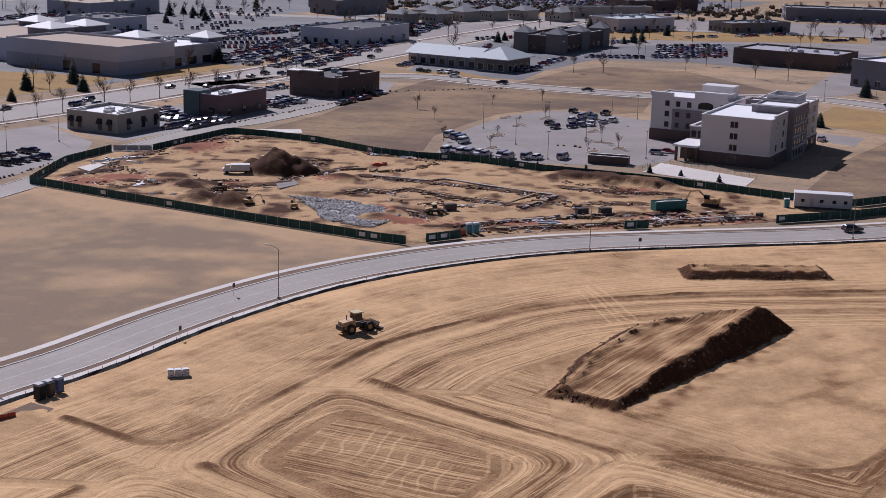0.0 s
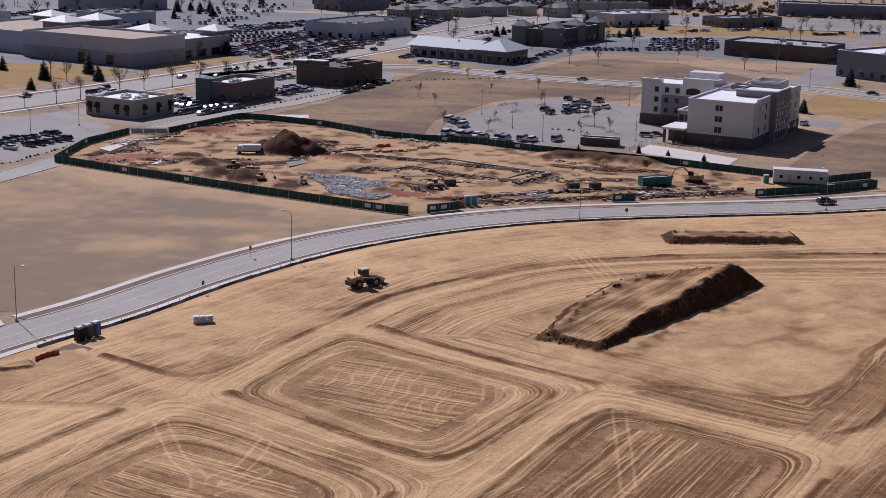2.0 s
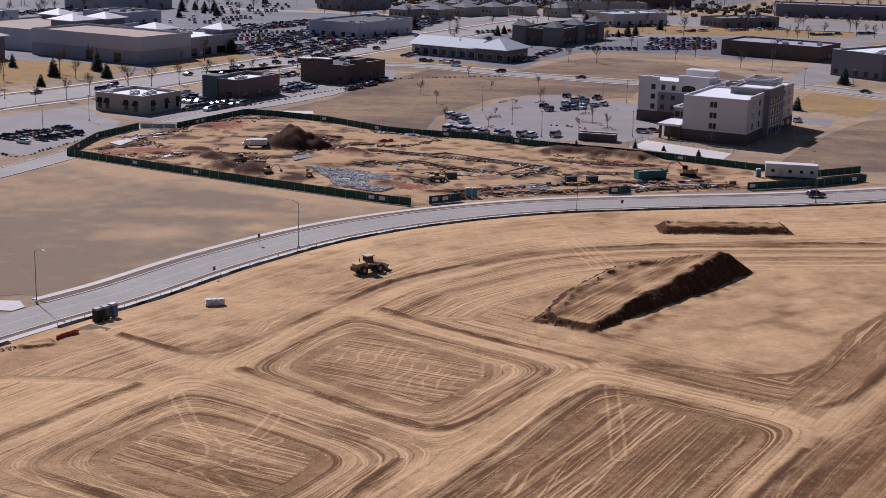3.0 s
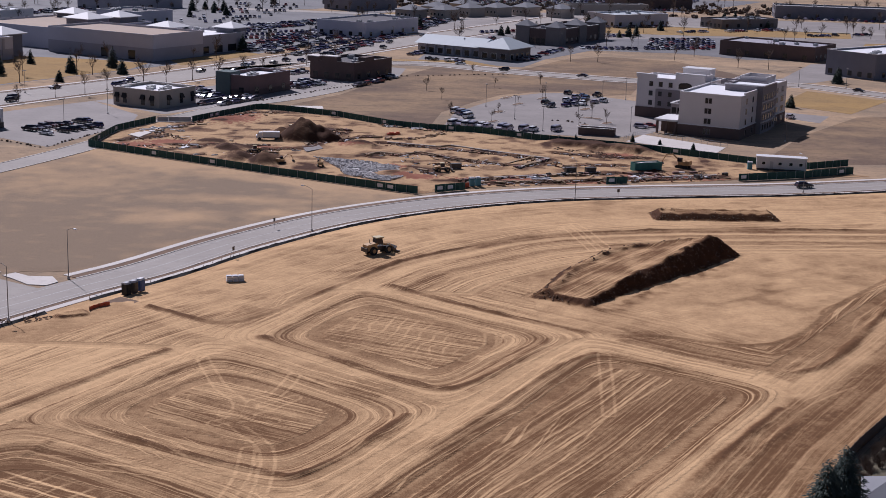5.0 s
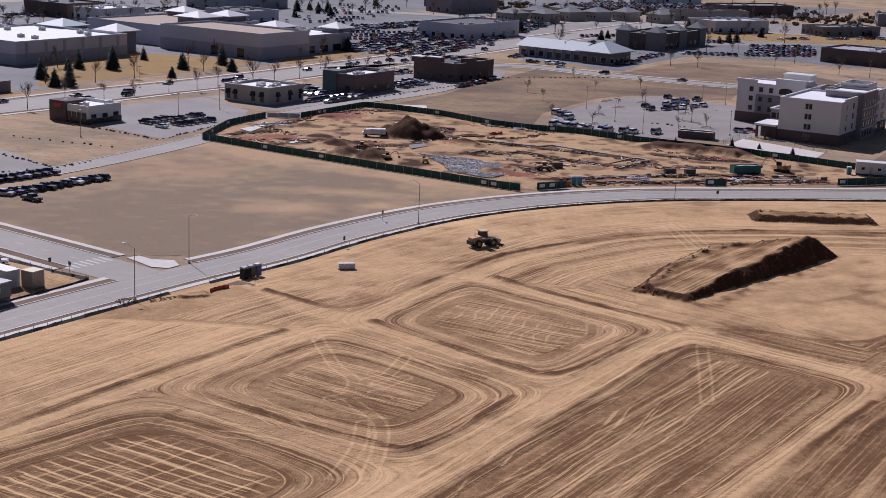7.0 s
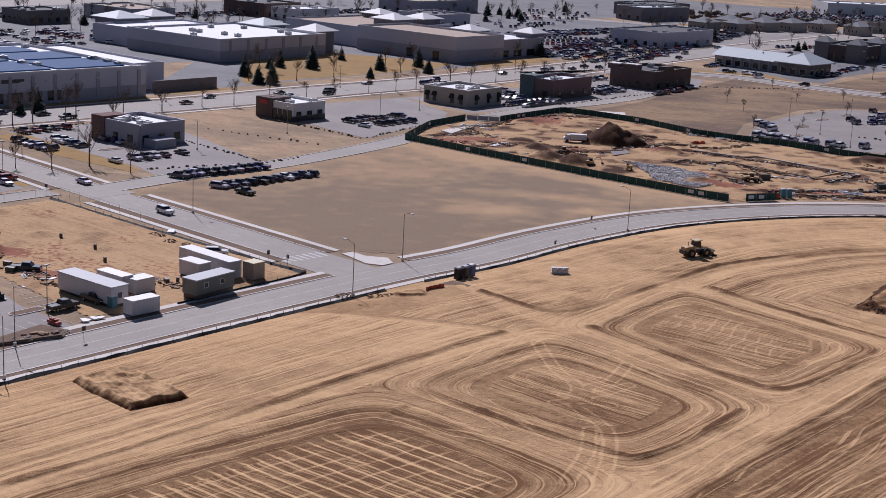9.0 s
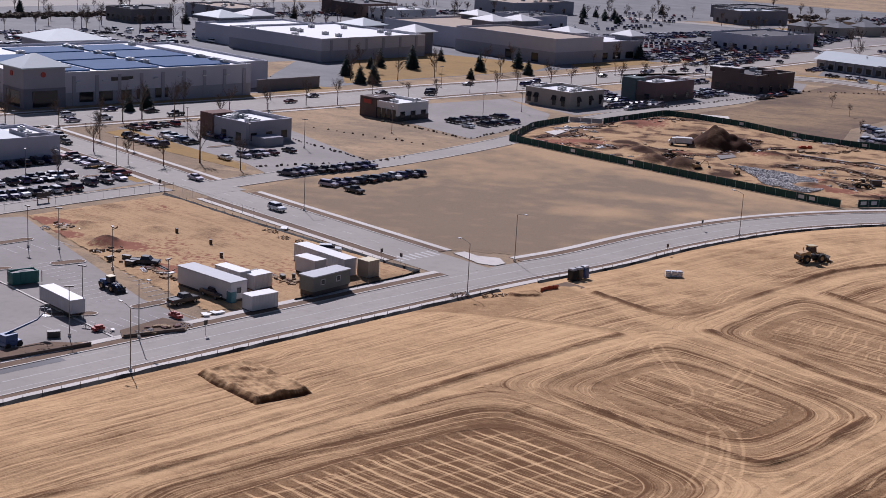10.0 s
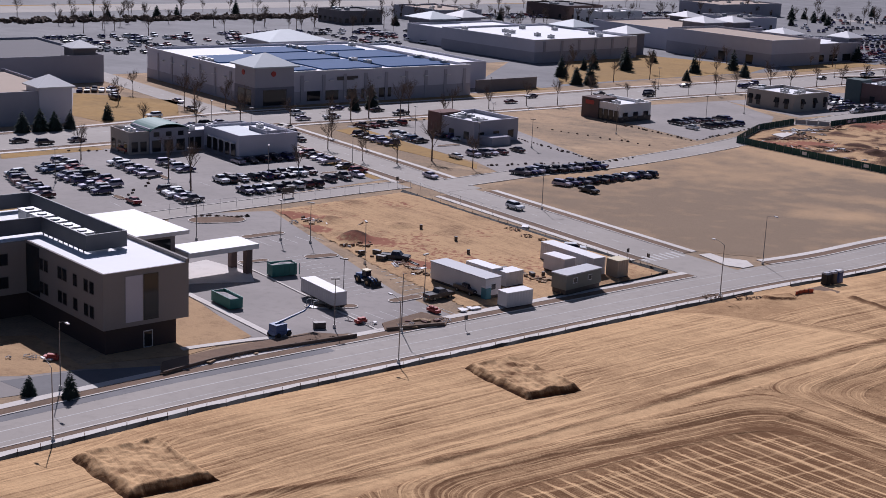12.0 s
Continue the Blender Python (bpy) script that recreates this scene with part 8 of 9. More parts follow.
def box_truck(label, x, y, ang):
    t = thing("box_truck", label, "truck", pose(x, y, 0.3, 0, 0, ang))
    part("cargo_box", Shape().box(-3.2, -1.2, 0.9, 1.8, 1.2, 2.5), M["white_metal"], t, "white cargo box")
    part("cab", side_loft([(1.9, 0.6), (3.8, 0.6), (3.9, 1.3), (3.4, 1.6), (2.9, 2.3), (1.9, 2.4)], 1.1, 0.95, 1.5, 2.4), M["white_metal"], t, "white cab")
    part("windscreen", Shape().add([(3.46, -0.9, 1.62), (3.46, 0.9, 1.62), (2.96, 0.8, 2.26), (2.96, -0.8, 2.26)], [(0, 1, 2, 3)]), M["auto_glass"], t, "dark windscreen")
    part("chassis", Shape().box(-3.2, -0.9, 0.5, 3.4, 0.9, 0.9), M["dark_steel"], t, "dark chassis")
    for wx in (-2.2, 2.8):
        for s in (-0.95, 0.95):
            part("wheel", Shape().tube((wx, s - 0.15, 0.45), (wx, s + 0.15, 0.45), 0.45, None, 14), M["rubber"], t)


box_truck("white box truck beside the big spoil heap", -51.5, 380.5, 188)
car("suv", "white", -104.5, 203.0, 20, "", "white car behind the site trailers", 0.25)
car("sedan", "red", -116.5, 168.0, 330, "", "red car beside the site office", 0.25)
car("pickup", "black", -112.3, 163.4, 330, "", "black pickup beside the site office", 0.25)

# ---- stacks and clutter on the plots ----


def timber_stack(rng, long=4.0):
    s = Shape()
    for layer in range(rng.randint(2, 4)):
        for i in range(5):
            l = long * rng.uniform(0.85, 1.0)
            s.box(-l / 2, -0.75 + i * 0.3, layer * 0.16, l / 2, -0.5 + i * 0.3, layer * 0.16 + 0.12)
    return s


def heap(rng, r=1.6, h=0.9):
    """A low irregular mound of broken pieces."""
    s = Shape()
    for i in range(40):
        a, d = rng.uniform(0, 2 * math.pi), r * math.sqrt(rng.random())
        k = rng.uniform(0.08, 0.26)
        z = max(0.0, h * (1 - d / r)) * rng.uniform(0.3, 0.9)
        s.box(-k, -k * 0.6, -0.05, k, k * 0.6, k * 0.5, pose(d * math.cos(a), d * math.sin(a), z, rng.uniform(-25, 25), rng.uniform(-25, 25), rng.uniform(0, 180)))
    return s


def pipes(rng):
    s = Shape()
    for i in range(4):
        s.tube((-2.5, -0.6 + i * 0.4, 0.18), (2.5, -0.6 + i * 0.4, 0.18), 0.18, None, 8)
    return s.tube((-2.5, -0.2, 0.5), (2.5, -0.2, 0.5), 0.18, None, 8)


clutter_rng = random.Random(21)
KITS = []
for i in range(3):
    KITS.append(("timber_stack", timber_stack(clutter_rng, 3 + i).mesh("timber_stack", M["wood"]), "stack of raw timber boards on bare soil", "timber"))
    KITS.append(("rubble_heap", heap(clutter_rng, 1.3 + 0.4 * i, 0.8).mesh("rubble_heap", M["rubble"]), "heap of pale broken rubble on soil", "rubble"))
    KITS.append(("spoil_heap", heap(clutter_rng, 1.4 + 0.4 * i, 1.0).mesh("spoil_heap", M["dark_soil"]), "heap of dark dug clods on soil", "soil"))
KITS.append(("pipe_stack", pipes(clutter_rng).mesh("pipe_stack", M["white_metal"]), "stack of white pipes on bare soil", "pipes"))
KITS.append(("pipe_stack", pipes(clutter_rng).mesh("pipe_stack", M["dark_steel"]), "stack of dark pipes on bare soil", "pipes"))
KITS.append(("tool_box", Shape().box(-1.2, -0.6, 0, 1.2, 0.6, 1.1).box(-1.25, -0.65, 1.1, 1.25, 0.65, 1.2).mesh("tool_box", M["dark_steel"]), "dark steel tool chest on soil", "box"))
KITS.append(("form_panel", Shape().box(-1.2, -0.8, 0, 1.2, 0.8, 0.4).box(-1.0, -0.7, 0.4, 1.1, 0.75, 0.6).mesh("form_panel", M["red_brick"]), "reddish formwork panel lying on soil", "panels"))
KITS.append(("pale_sheet", Shape().box(-1.2, -0.7, 0, 1.2, 0.7, 0.3).mesh("pale_sheet", M["white_metal"]), "pale sheet lying on soil", "sheets"))
BY = {}
for k in KITS:
    BY.setdefault(k[0], []).append(k)


def drop(kind, x, y, ang=None, z=0.22, scale=1.0):
    name, me, label, cat = clutter_rng.choice(BY[kind])
    ob = part(name, me, None, at=pose(x, y, z, 0, 0, clutter_rng.uniform(0, 180) if ang is None else ang) @ Matrix.Diagonal((scale, scale, scale, 1)))
    return tagged(ob, label, cat, "building materials on the plots", "stuff" if "heap" in name or name in ("timber_stack", "pipe_stack") else "")


def drop_line(kinds, a, b, n, spread=1.2, scale=1.0):
    for i in range(n):
        t = (i + clutter_rng.random() * 0.8) / n
        drop(clutter_rng.choice(kinds), a[0] + (b[0] - a[0]) * t + clutter_rng.uniform(-spread, spread), a[1] + (b[1] - a[1]) * t + clutter_rng.uniform(-spread, spread), None, 0.26, scale * clutter_rng.uniform(0.7, 1.15))


MIX = ["timber_stack", "rubble_heap", "spoil_heap", "pipe_stack", "form_panel", "tool_box", "pale_sheet"]
drop_line(["timber_stack", "form_panel", "spoil_heap"], (-21.9, 391), (-12.2, 388), 5, 0.8, 0.8)
drop_line(["timber_stack", "form_panel", "tool_box", "spoil_heap"], (-12.2, 388), (-4, 394), 5, 0.8, 0.8)
drop_line(["timber_stack", "spoil_heap"], (-4, 394), (2.6, 406), 6, 0.8, 0.8)
drop_line(["timber_stack", "pale_sheet", "pipe_stack"], (-20, 416), (-2, 407.5), 10, 1.2, 0.8)
drop_line(["timber_stack", "spoil_heap"], (-34.4, 392), (-39.7, 373), 9, 0.8, 0.7)
drop_line(["spoil_heap", "timber_stack", "form_panel"], (-36, 401), (-28, 404), 8, 1.5, 0.9)
drop_line(["timber_stack", "rubble_heap", "form_panel"], (-17, 381.5), (31, 361), 12, 0.8, 0.6)
drop_line(["timber_stack", "form_panel"], (31, 360), (21.5, 345), 6, 0.6, 0.8)
drop_line(MIX, (32, 354), (40, 345), 9, 1.5, 0.8)
drop_line(["timber_stack", "spoil_heap", "form_panel"], (6, 324), (44, 340), 14, 0.9, 0.8)
drop_line(["timber_stack", "spoil_heap"], (10, 320), (44, 330), 12, 0.7, 0.7)
drop_line(["pale_sheet", "pipe_stack"], (24, 331), (30, 326.5), 5, 0.6, 0.9)
drop_line(MIX, (46, 331), (78, 341), 20, 1.6, 0.8)
drop_line(MIX, (52, 338), (72, 346), 14, 2.0, 0.8)
drop_line(["timber_stack", "tool_box", "rubble_heap"], (28, 336), (48, 338), 6, 1.2, 0.7)
drop_line(["pale_sheet", "pipe_stack"], (-91.8, 392), (-83, 400), 9, 0.9, 0.8)
drop_line(["timber_stack", "pale_sheet", "rubble_heap"], (-90, 389), (-80, 394), 8, 1.5, 0.8)
drop_line(["pale_sheet"], (-74.6, 359.5), (-72, 368), 4, 0.8, 0.9)
drop_line(["rubble_heap", "timber_stack"], (-66, 367.5), (-50, 370.5), 10, 0.8, 0.7)
drop_line(["timber_stack", "spoil_heap", "rubble_heap"], (-62, 375), (-72, 372), 7, 2.0, 0.8)
drop_line(["spoil_heap", "rubble_heap"], (-70, 352), (-50, 347), 7, 1.5, 0.7)
drop_line(["timber_stack", "pale_sheet", "spoil_heap"], (-56, 361), (-44, 357), 7, 1.5, 0.7)
drop_line(["timber_stack", "rubble_heap", "spoil_heap"], (-9, 341), (-2, 331), 8, 1.8, 0.7)
drop_line(["timber_stack", "rubble_heap"], (-20, 359.5), (18, 349), 10, 1.0, 0.6)
drop_line(["rubble_heap", "pale_sheet"], (6, 345), (10, 348), 3, 0.8, 0.7)
drop_line(["spoil_heap", "rubble_heap"], (-28, 381), (-20, 375), 6, 1.5, 0.8)
drop_line(["spoil_heap", "timber_stack"], (-82, 400), (-56, 437), 12, 1.8, 0.8)
drop_line(["spoil_heap"], (36, 379), (58, 365), 9, 1.2, 0.8)
# second plot
drop_line(MIX, (-139, 181), (-122, 172), 14, 1.8, 0.65)
drop_line(["timber_stack", "rubble_heap", "tool_box"], (-112, 180), (-98, 178), 8, 2.5, 0.6)
drop_line(["rubble_heap", "timber_stack", "pale_sheet"], (-163, 197), (-155, 203), 6, 1.2, 0.7)
drop_line(["rubble_heap", "timber_stack", "form_panel"], (-115.5, 139), (-110.5, 146), 9, 1.3, 0.55)
drop_line(["tool_box", "pale_sheet"], (-109, 151.5), (-107.3, 156), 4, 0.6, 0.7)
drop_line(["timber_stack", "spoil_heap"], (-132.5, 109), (-121, 129), 12, 0.5, 0.4)
drop_line(["pale_sheet", "rubble_heap"], (-121, 137.5), (-118.5, 139), 3, 0.5, 0.5)
drop_line(["rubble_heap", "pale_sheet"], (-158, 97), (-150, 101), 6, 1.0, 0.5)
drop_line(["spoil_heap"], (-124, 216), (-98, 199), 8, 1.0, 0.7)
drop("pale_sheet", -119.8, 218.6)
drop("tool_box", -125.8, 132.5, 40, 0.1, 0.8)
for x, y in ((35.7, 339.5), (41.3, 340.4), (4.4, 340.5)):
    drop("tool_box", x, y, 20, 0.4, 1.2)
edging = thing("edging_board", "dark timber edging board along a planting bed", "edging", pose(0, 0, 0))
for p, q in (((-134.9, 101.2), (-131.9, 110.0)), ((-131.9, 110.0), (-129.3, 115.2)), ((-129.3, 115.2), (-118.6, 130.9)), ((-115.8, 136.2), (-108.8, 143.4))):
    ang = math.degrees(math.atan2(q[1] - p[1], q[0] - p[0]))
    part("board", Shape().box(0, -0.12, 0, math.hypot(q[0] - p[0], q[1] - p[1]), 0.12, 0.62), M["bark"], edging, at=pose(p[0], p[1], 0.02, 0, 0, ang))
enclosure = thing("bin_enclosure", "dark brick bin enclosure beside the hotel lot", "enclosure", pose(44, 410.2, 0, 0, 0, -15))
for name, box in (("front_wall", (0, 0, 0, 11.5, 0.3, 2.4)), ("back_wall", (0, 3.7, 0, 11.5, 4.0, 2.4)), ("side_wall", (0, 0.3, 0, 0.3, 3.7, 2.4)), ("side_wall", (11.2, 0.3, 0, 11.5, 3.7, 2.4))):
    part(name, Shape().box(*box), M["brown_brick"], enclosure)
part("coping", Shape().box(-0.1, -0.1, 2.4, 11.6, 0.4, 2.5).box(-0.1, 3.6, 2.4, 11.6, 4.1, 2.5), M["cream_stucco"], enclosure, "pale coping")
railing = thing("railing", "thin grey railing round the hotel patio", "railing", pose(0, 0, 0))
for p, q in (((57.5, 399.5), (64.5, 415)), ((64.5, 415), (88.5, 392.5))):
    n = int(math.hypot(q[0] - p[0], q[1] - p[1]) / 2.2)
    for i in range(n + 1):
        part("post", Shape().tube((0, 0, 0), (0, 0, 1.5), 0.05), M["steel"], railing, at=pose(p[0] + (q[0] - p[0]) * i / n, p[1] + (q[1] - p[1]) * i / n, 0.05))
    for z in (0.8, 1.5):
        part("rail", Shape().tube((*p, z), (*q, z), 0.035), M["steel"], railing)
for x, y in ((-122, 190), (-128, 199), (-104, 181), (-138, 205)):
    t = part("barrel", Shape().tube((0, 0, 0), (0, 0, 0.95), 0.32, None, 12), M["dark_steel"], at=pose(x, y, 0.25))
    tagged(t, "dark drum standing on bare soil", "barrel", "drums on the plot")
for x, y, a, w in ((-121.2, 138.2, 60, 1.6), (-152.5, 99.5, 20, 1.8), (-15.5, 397.5, 10, 2.0), (-13.5, 398.6, 60, 1.5), (-113.2, 149.8, 150, 2.2)):
    t = part("red_panel", Shape().box(-w * 0.6, -0.5, 0, w * 0.6, 0.5, 0.5).box(-w * 0.3, -0.4, 0.5, w * 0.45, 0.3, 0.8), M["orange"] if y > 300 else M["red_paint"], at=pose(x, y, 0.2, 0, 0, a))
    tagged(t, "bright red-orange stacked panels on soil", "panels")

# loose boards, clods and scraps strewn over the plots
strew = random.Random(77)
SCRAPS = {"wood": Shape(), "dark_soil": Shape(), "white_metal": Shape(), "red_soil": Shape()}
TRAMPLED = [(line[i], line[i + 1]) for line in DUG for i in range(len(line) - 1)]
TRAMPLED += [((-92, 392), (-70, 372)), ((-72, 372), (-48, 358)), ((-36, 402), (-26, 378)), ((46, 333), (76, 344)), ((-90, 366), (-78, 360)), ((26, 352), (40, 345)), ((-20, 417), (0, 408)), ((-10, 350), (12, 344))]
TRAMPLED += [((-139, 181), (-122, 172)), ((-112, 180), (-98, 178)), ((-165, 199), (-153, 202)), ((-150, 178), (-142, 188))]
for p, q in TRAMPLED:
    span = math.hypot(q[0] - p[0], q[1] - p[1])
    wide = 1.3
    for i in range(int(span * 2.0)):
        t = strew.random()
        x, y = p[0] + (q[0] - p[0]) * t + strew.gauss(0, wide), p[1] + (q[1] - p[1]) * t + strew.gauss(0, wide)
        if not (inside(PLOT, np.array(x), np.array(y)) or inside(PLOT_B, np.array(x), np.array(y)) or y < 150):
            continue
        kind = strew.choice(["wood", "wood", "dark_soil", "dark_soil", "dark_soil", "red_soil", "white_metal"])
        l, w, h = (strew.uniform(0.4, 1.5), strew.uniform(0.05, 0.13), 0.12) if kind in ("wood", "white_metal") else (strew.uniform(0.15, 0.5), strew.uniform(0.12, 0.4), strew.uniform(0.1, 0.35))
        SCRAPS[kind].box(-l, -w, -0.15, l, w, h, pose(x, y, 0.3, strew.uniform(-6, 6), strew.uniform(-6, 6), strew.uniform(0, 180)))
for kind, label in (("wood", "loose timber boards strewn over churned soil"), ("dark_soil", "dark clods strewn over churned soil"), ("white_metal", "pale scraps strewn over churned soil"), ("red_soil", "reddish clods strewn over churned soil")):
    tagged(part("scraps", SCRAPS[kind], M[kind]), label, "debris", kind="stuff")

# clods on the flanks of the heaps
crng = np.random.default_rng(9)
cx, cy = crng.uniform(15, 85, 60000), crng.uniform(195, 300, 60000)
rise = [np.maximum.reduce([stockpile(px, py)[0], *low_heaps(px, py)]) for px, py in ((cx, cy), (cx + 0.5, cy), (cx, cy + 0.5))]
steep = np.hypot(rise[1] - rise[0], rise[2] - rise[0]) / 0.5
pick = crng.permutation(np.where((rise[0] > 0.02) & (steep > 0.45))[0])[:1500]
clods = Shape()
for k in pick:
    r = strew.uniform(0.05, 0.15) * (1.6 if strew.random() < 0.08 else 1.0)
    clods.box(-r, -r * 0.8, -r, r, r * 0.8, r * 0.7, pose(cx[k], cy[k], 0.68 + rise[0][k], strew.uniform(-50, 50), strew.uniform(-50, 50), strew.uniform(0, 180)))
tagged(part("clods", clods, M["dark_soil"]), "dark clods on the flanks of the soil heaps", "soil", kind="stuff")

# pale rubble bed on the plot
rub = Shape()
ROCKS = [(-35.7, 352.5), (-28.4, 350.5), (-19, 347.5), (-11.7, 341.6), (-6.7, 333.6), (-10, 325.5), (-13.5, 319.5), (-20, 322.5), (-25.1, 327), (-28, 337.8), (-31.5, 346)]
rr = random.Random(5)
count = 0
rub.prism([(-27, 345), (-19, 345), (-12.8, 340), (-9, 333), (-12, 325), (-15, 322.5), (-20, 325), (-24, 330), (-26, 338)], 0.0, 0.40)
while count < 4200:
    x, y = rr.uniform(-37, -6), rr.uniform(319, 354)
    if noise.noise(Vector((x * 0.35, y * 0.35, 4.0))) > -0.28 and inside(ROCKS, np.array(x), np.array(y)):
        k = rr.uniform(0.1, 0.3)
        rub.box(-k, -k * 0.7, -0.1, k, k * 0.7, k * 0.45, pose(x, y, 0.38 + rr.uniform(0, 0.12), rr.uniform(-30, 30), rr.uniform(-30, 30), rr.uniform(0, 180)))
        count += 1
tagged(part("rubble_bed", rub, M["rubble"]), "broad bed of pale broken concrete on the plot", "rubble", kind="stuff")

# concrete footings
foot = thing("footing", "pale concrete strip footings with timber forms on the plot", "footing", pose(0, 0, 0))
for a, b, w in (((-18.2, 382.6), (-1.2, 376.4), 0.5), ((-1.2, 376.4), (3.2, 379.5), 0.4), ((3.2, 379.5), (13.9, 371.8), 0.45), ((13.9, 371.8), (31.4, 361), 0.5), ((31.4, 361), (21.8, 344.5), 0.7), ((26, 362), (18, 349), 0.4), ((-21.4, 359.2), (-17.3, 363.6), 0.4), ((-17.3, 363.6), (-11.3, 360.5), 0.4), ((-11.3, 360.5), (-5.6, 366), 0.4), ((-5.6, 366), (4.7, 357.2), 0.35), ((4.7, 357.2), (18.9, 349.4), 0.35), ((8, 325.8), (44, 341), 0.45), ((11, 321), (40, 330), 0.4), ((52, 333.5), (76, 341.5), 0.5)):
    d = math.degrees(math.atan2(b[1] - a[1], b[0] - a[0]))
    L = math.hypot(b[0] - a[0], b[1] - a[1])
    part("footing_strip", Shape().box(0, -w, 0, L, w * 0.7, 0.6), M["tan_stucco"] if w > 0.42 else M["wood"], foot, at=pose(a[0], a[1], 0, 0, 0, d))

# pallet of white bags, orange barrier mesh, and dug verge
pal = thing("bag_pallet", "pallets of white sacks standing on graded soil", "pallet", pose(-37.7, 212.4, 0.66, 0, 0, 15))
part("pallet", Shape().box(-1.7, -0.6, 0, 1.7, 0.6, 0.14), M["wood"], pal, "timber pallet")
for i in range(3):
    for k in range(3):
        part("sack", Shape().loft([[(-0.5, -0.55, 0), (0.5, -0.55, 0), (0.5, 0.55, 0), (-0.5, 0.55, 0)], [(-0.54, -0.6, 0.2), (0.54, -0.6, 0.2), (0.54, 0.6, 0.2), (-0.54, 0.6, 0.2)], [(-0.44, -0.45, 0.38), (0.44, -0.45, 0.38), (0.44, 0.45, 0.38), (-0.44, 0.45, 0.38)]]),
             M["white_metal"], pal, "white sack", pose(-1.12 + i * 1.12, 0, 0.14 + k * 0.38))
bar = thing("barrier", "sagging orange mesh barrier round a dug hole", "barrier", pose(-59.6, 189.6, 0.5, 0, 0, 60))
for i in range(4):
    part("mesh_panel", Shape().loft([[(i * 1.2, 0.3 * math.sin(i), 0), (i * 1.2, 0.3 * math.sin(i) + 0.04, 0), (i * 1.2, 0.3 * math.sin(i) + 0.04, 1.0), (i * 1.2, 0.3 * math.sin(i), 1.0)],
                                     [(i * 1.2 + 1.2, 0.3 * math.sin(i + 1), 0), (i * 1.2 + 1.2, 0.3 * math.sin(i + 1) + 0.04, 0), (i * 1.2 + 1.2, 0.3 * math.sin(i + 1) + 0.04, 0.9), (i * 1.2 + 1.2, 0.3 * math.sin(i + 1), 0.9)]]), M["orange"], bar, "orange plastic mesh")
    part("post", Shape().tube((i * 1.2, 0, 0), (i * 1.2, 0, 1.15), 0.03), M["dark_steel"], bar)
for x, y in ((91, 229), (6.6, 314.4)):
    t = part("barrier", Shape().loft([[(-1.6, 0, 0), (1.6, 0.4, 0), (1.6, 0.46, 0), (-1.6, 0.06, 0)], [(-1.6, 0, 1.0), (1.6, 0.4, 1.1), (1.6, 0.46, 1.1), (-1.6, 0.06, 1.0)]]), M["orange"], at=pose(x, y, 0.6 if y < 300 else 0.2, 0, 0, 30))
    tagged(t, "orange mesh barrier standing on bare soil", "barrier")
for x, y in ((-73, 182), (-68, 184.5), (-65.5, 185)):
    drop("spoil_heap", x, y, None, 0.4, 0.8)

# signs along the road
def road_sign(x, y, ang, h=2.4):
    t = thing("road_sign", "small grey road sign on a thin post", "road sign", pose(x, y, 0.1, 0, 0, ang), "road signs")
    part("post", Shape().tube((0, 0, 0), (0, 0, h), 0.035), M["steel"], t)
    part("plate", Shape().box(-0.35, -0.05, h - 0.8, 0.35, -0.02, h), M["dark_steel"], t, "dark back of a sign plate")


for x, y, a in ((-41, 233, 60), (-93.5, 202, 60), (-89, 200, 150), (45, 306.2, 20), (-105, 143, 60), (-160, 244, 60), (-36, 261, 60)):
    road_sign(x, y, a)
board = thing("notice_board", "dark notice board on posts beside the lot", "sign", pose(-176, 219, 0, 0, 0, 62))
part("board", Shape().box(-1.6, -0.08, 1.0, 1.6, 0.08, 2.4), M["dark_steel"], board)
for s in (-1.4, 1.4):
    part("post", Shape().box(s - 0.08, -0.08, 0, s + 0.08, 0.08, 1.0), M["wood"], board)

# chain-link fence of the second plot
link = thing("wire_fence", "thin wire fence on steel posts beside the lot", "fence", pose(0, 0, 0))
wire_post = Shape().tube((0, 0, 0), (0, 0, 1.9), 0.035).mesh("post", M["steel"])
for a, b in (((-190, 192), (-157, 245)), ((-157, 245), (-128, 226))):
    for x, y, ang, L in place_along([a, b], 4.0):
        part("post", wire_post, None, link, at=pose(x, y, 0, 0, 0, ang))
    part("rail", Shape().tube((*a, 1.85), (*b, 1.85), 0.025), M["steel"], link)
silt_fence(smooth_path([(-157, 240), (-128, 221.5), (-90, 199.3), (-85, 195.5), (-93, 179.5), (-99, 168)]), "black silt fence round the second plot")

# ---- trees ----


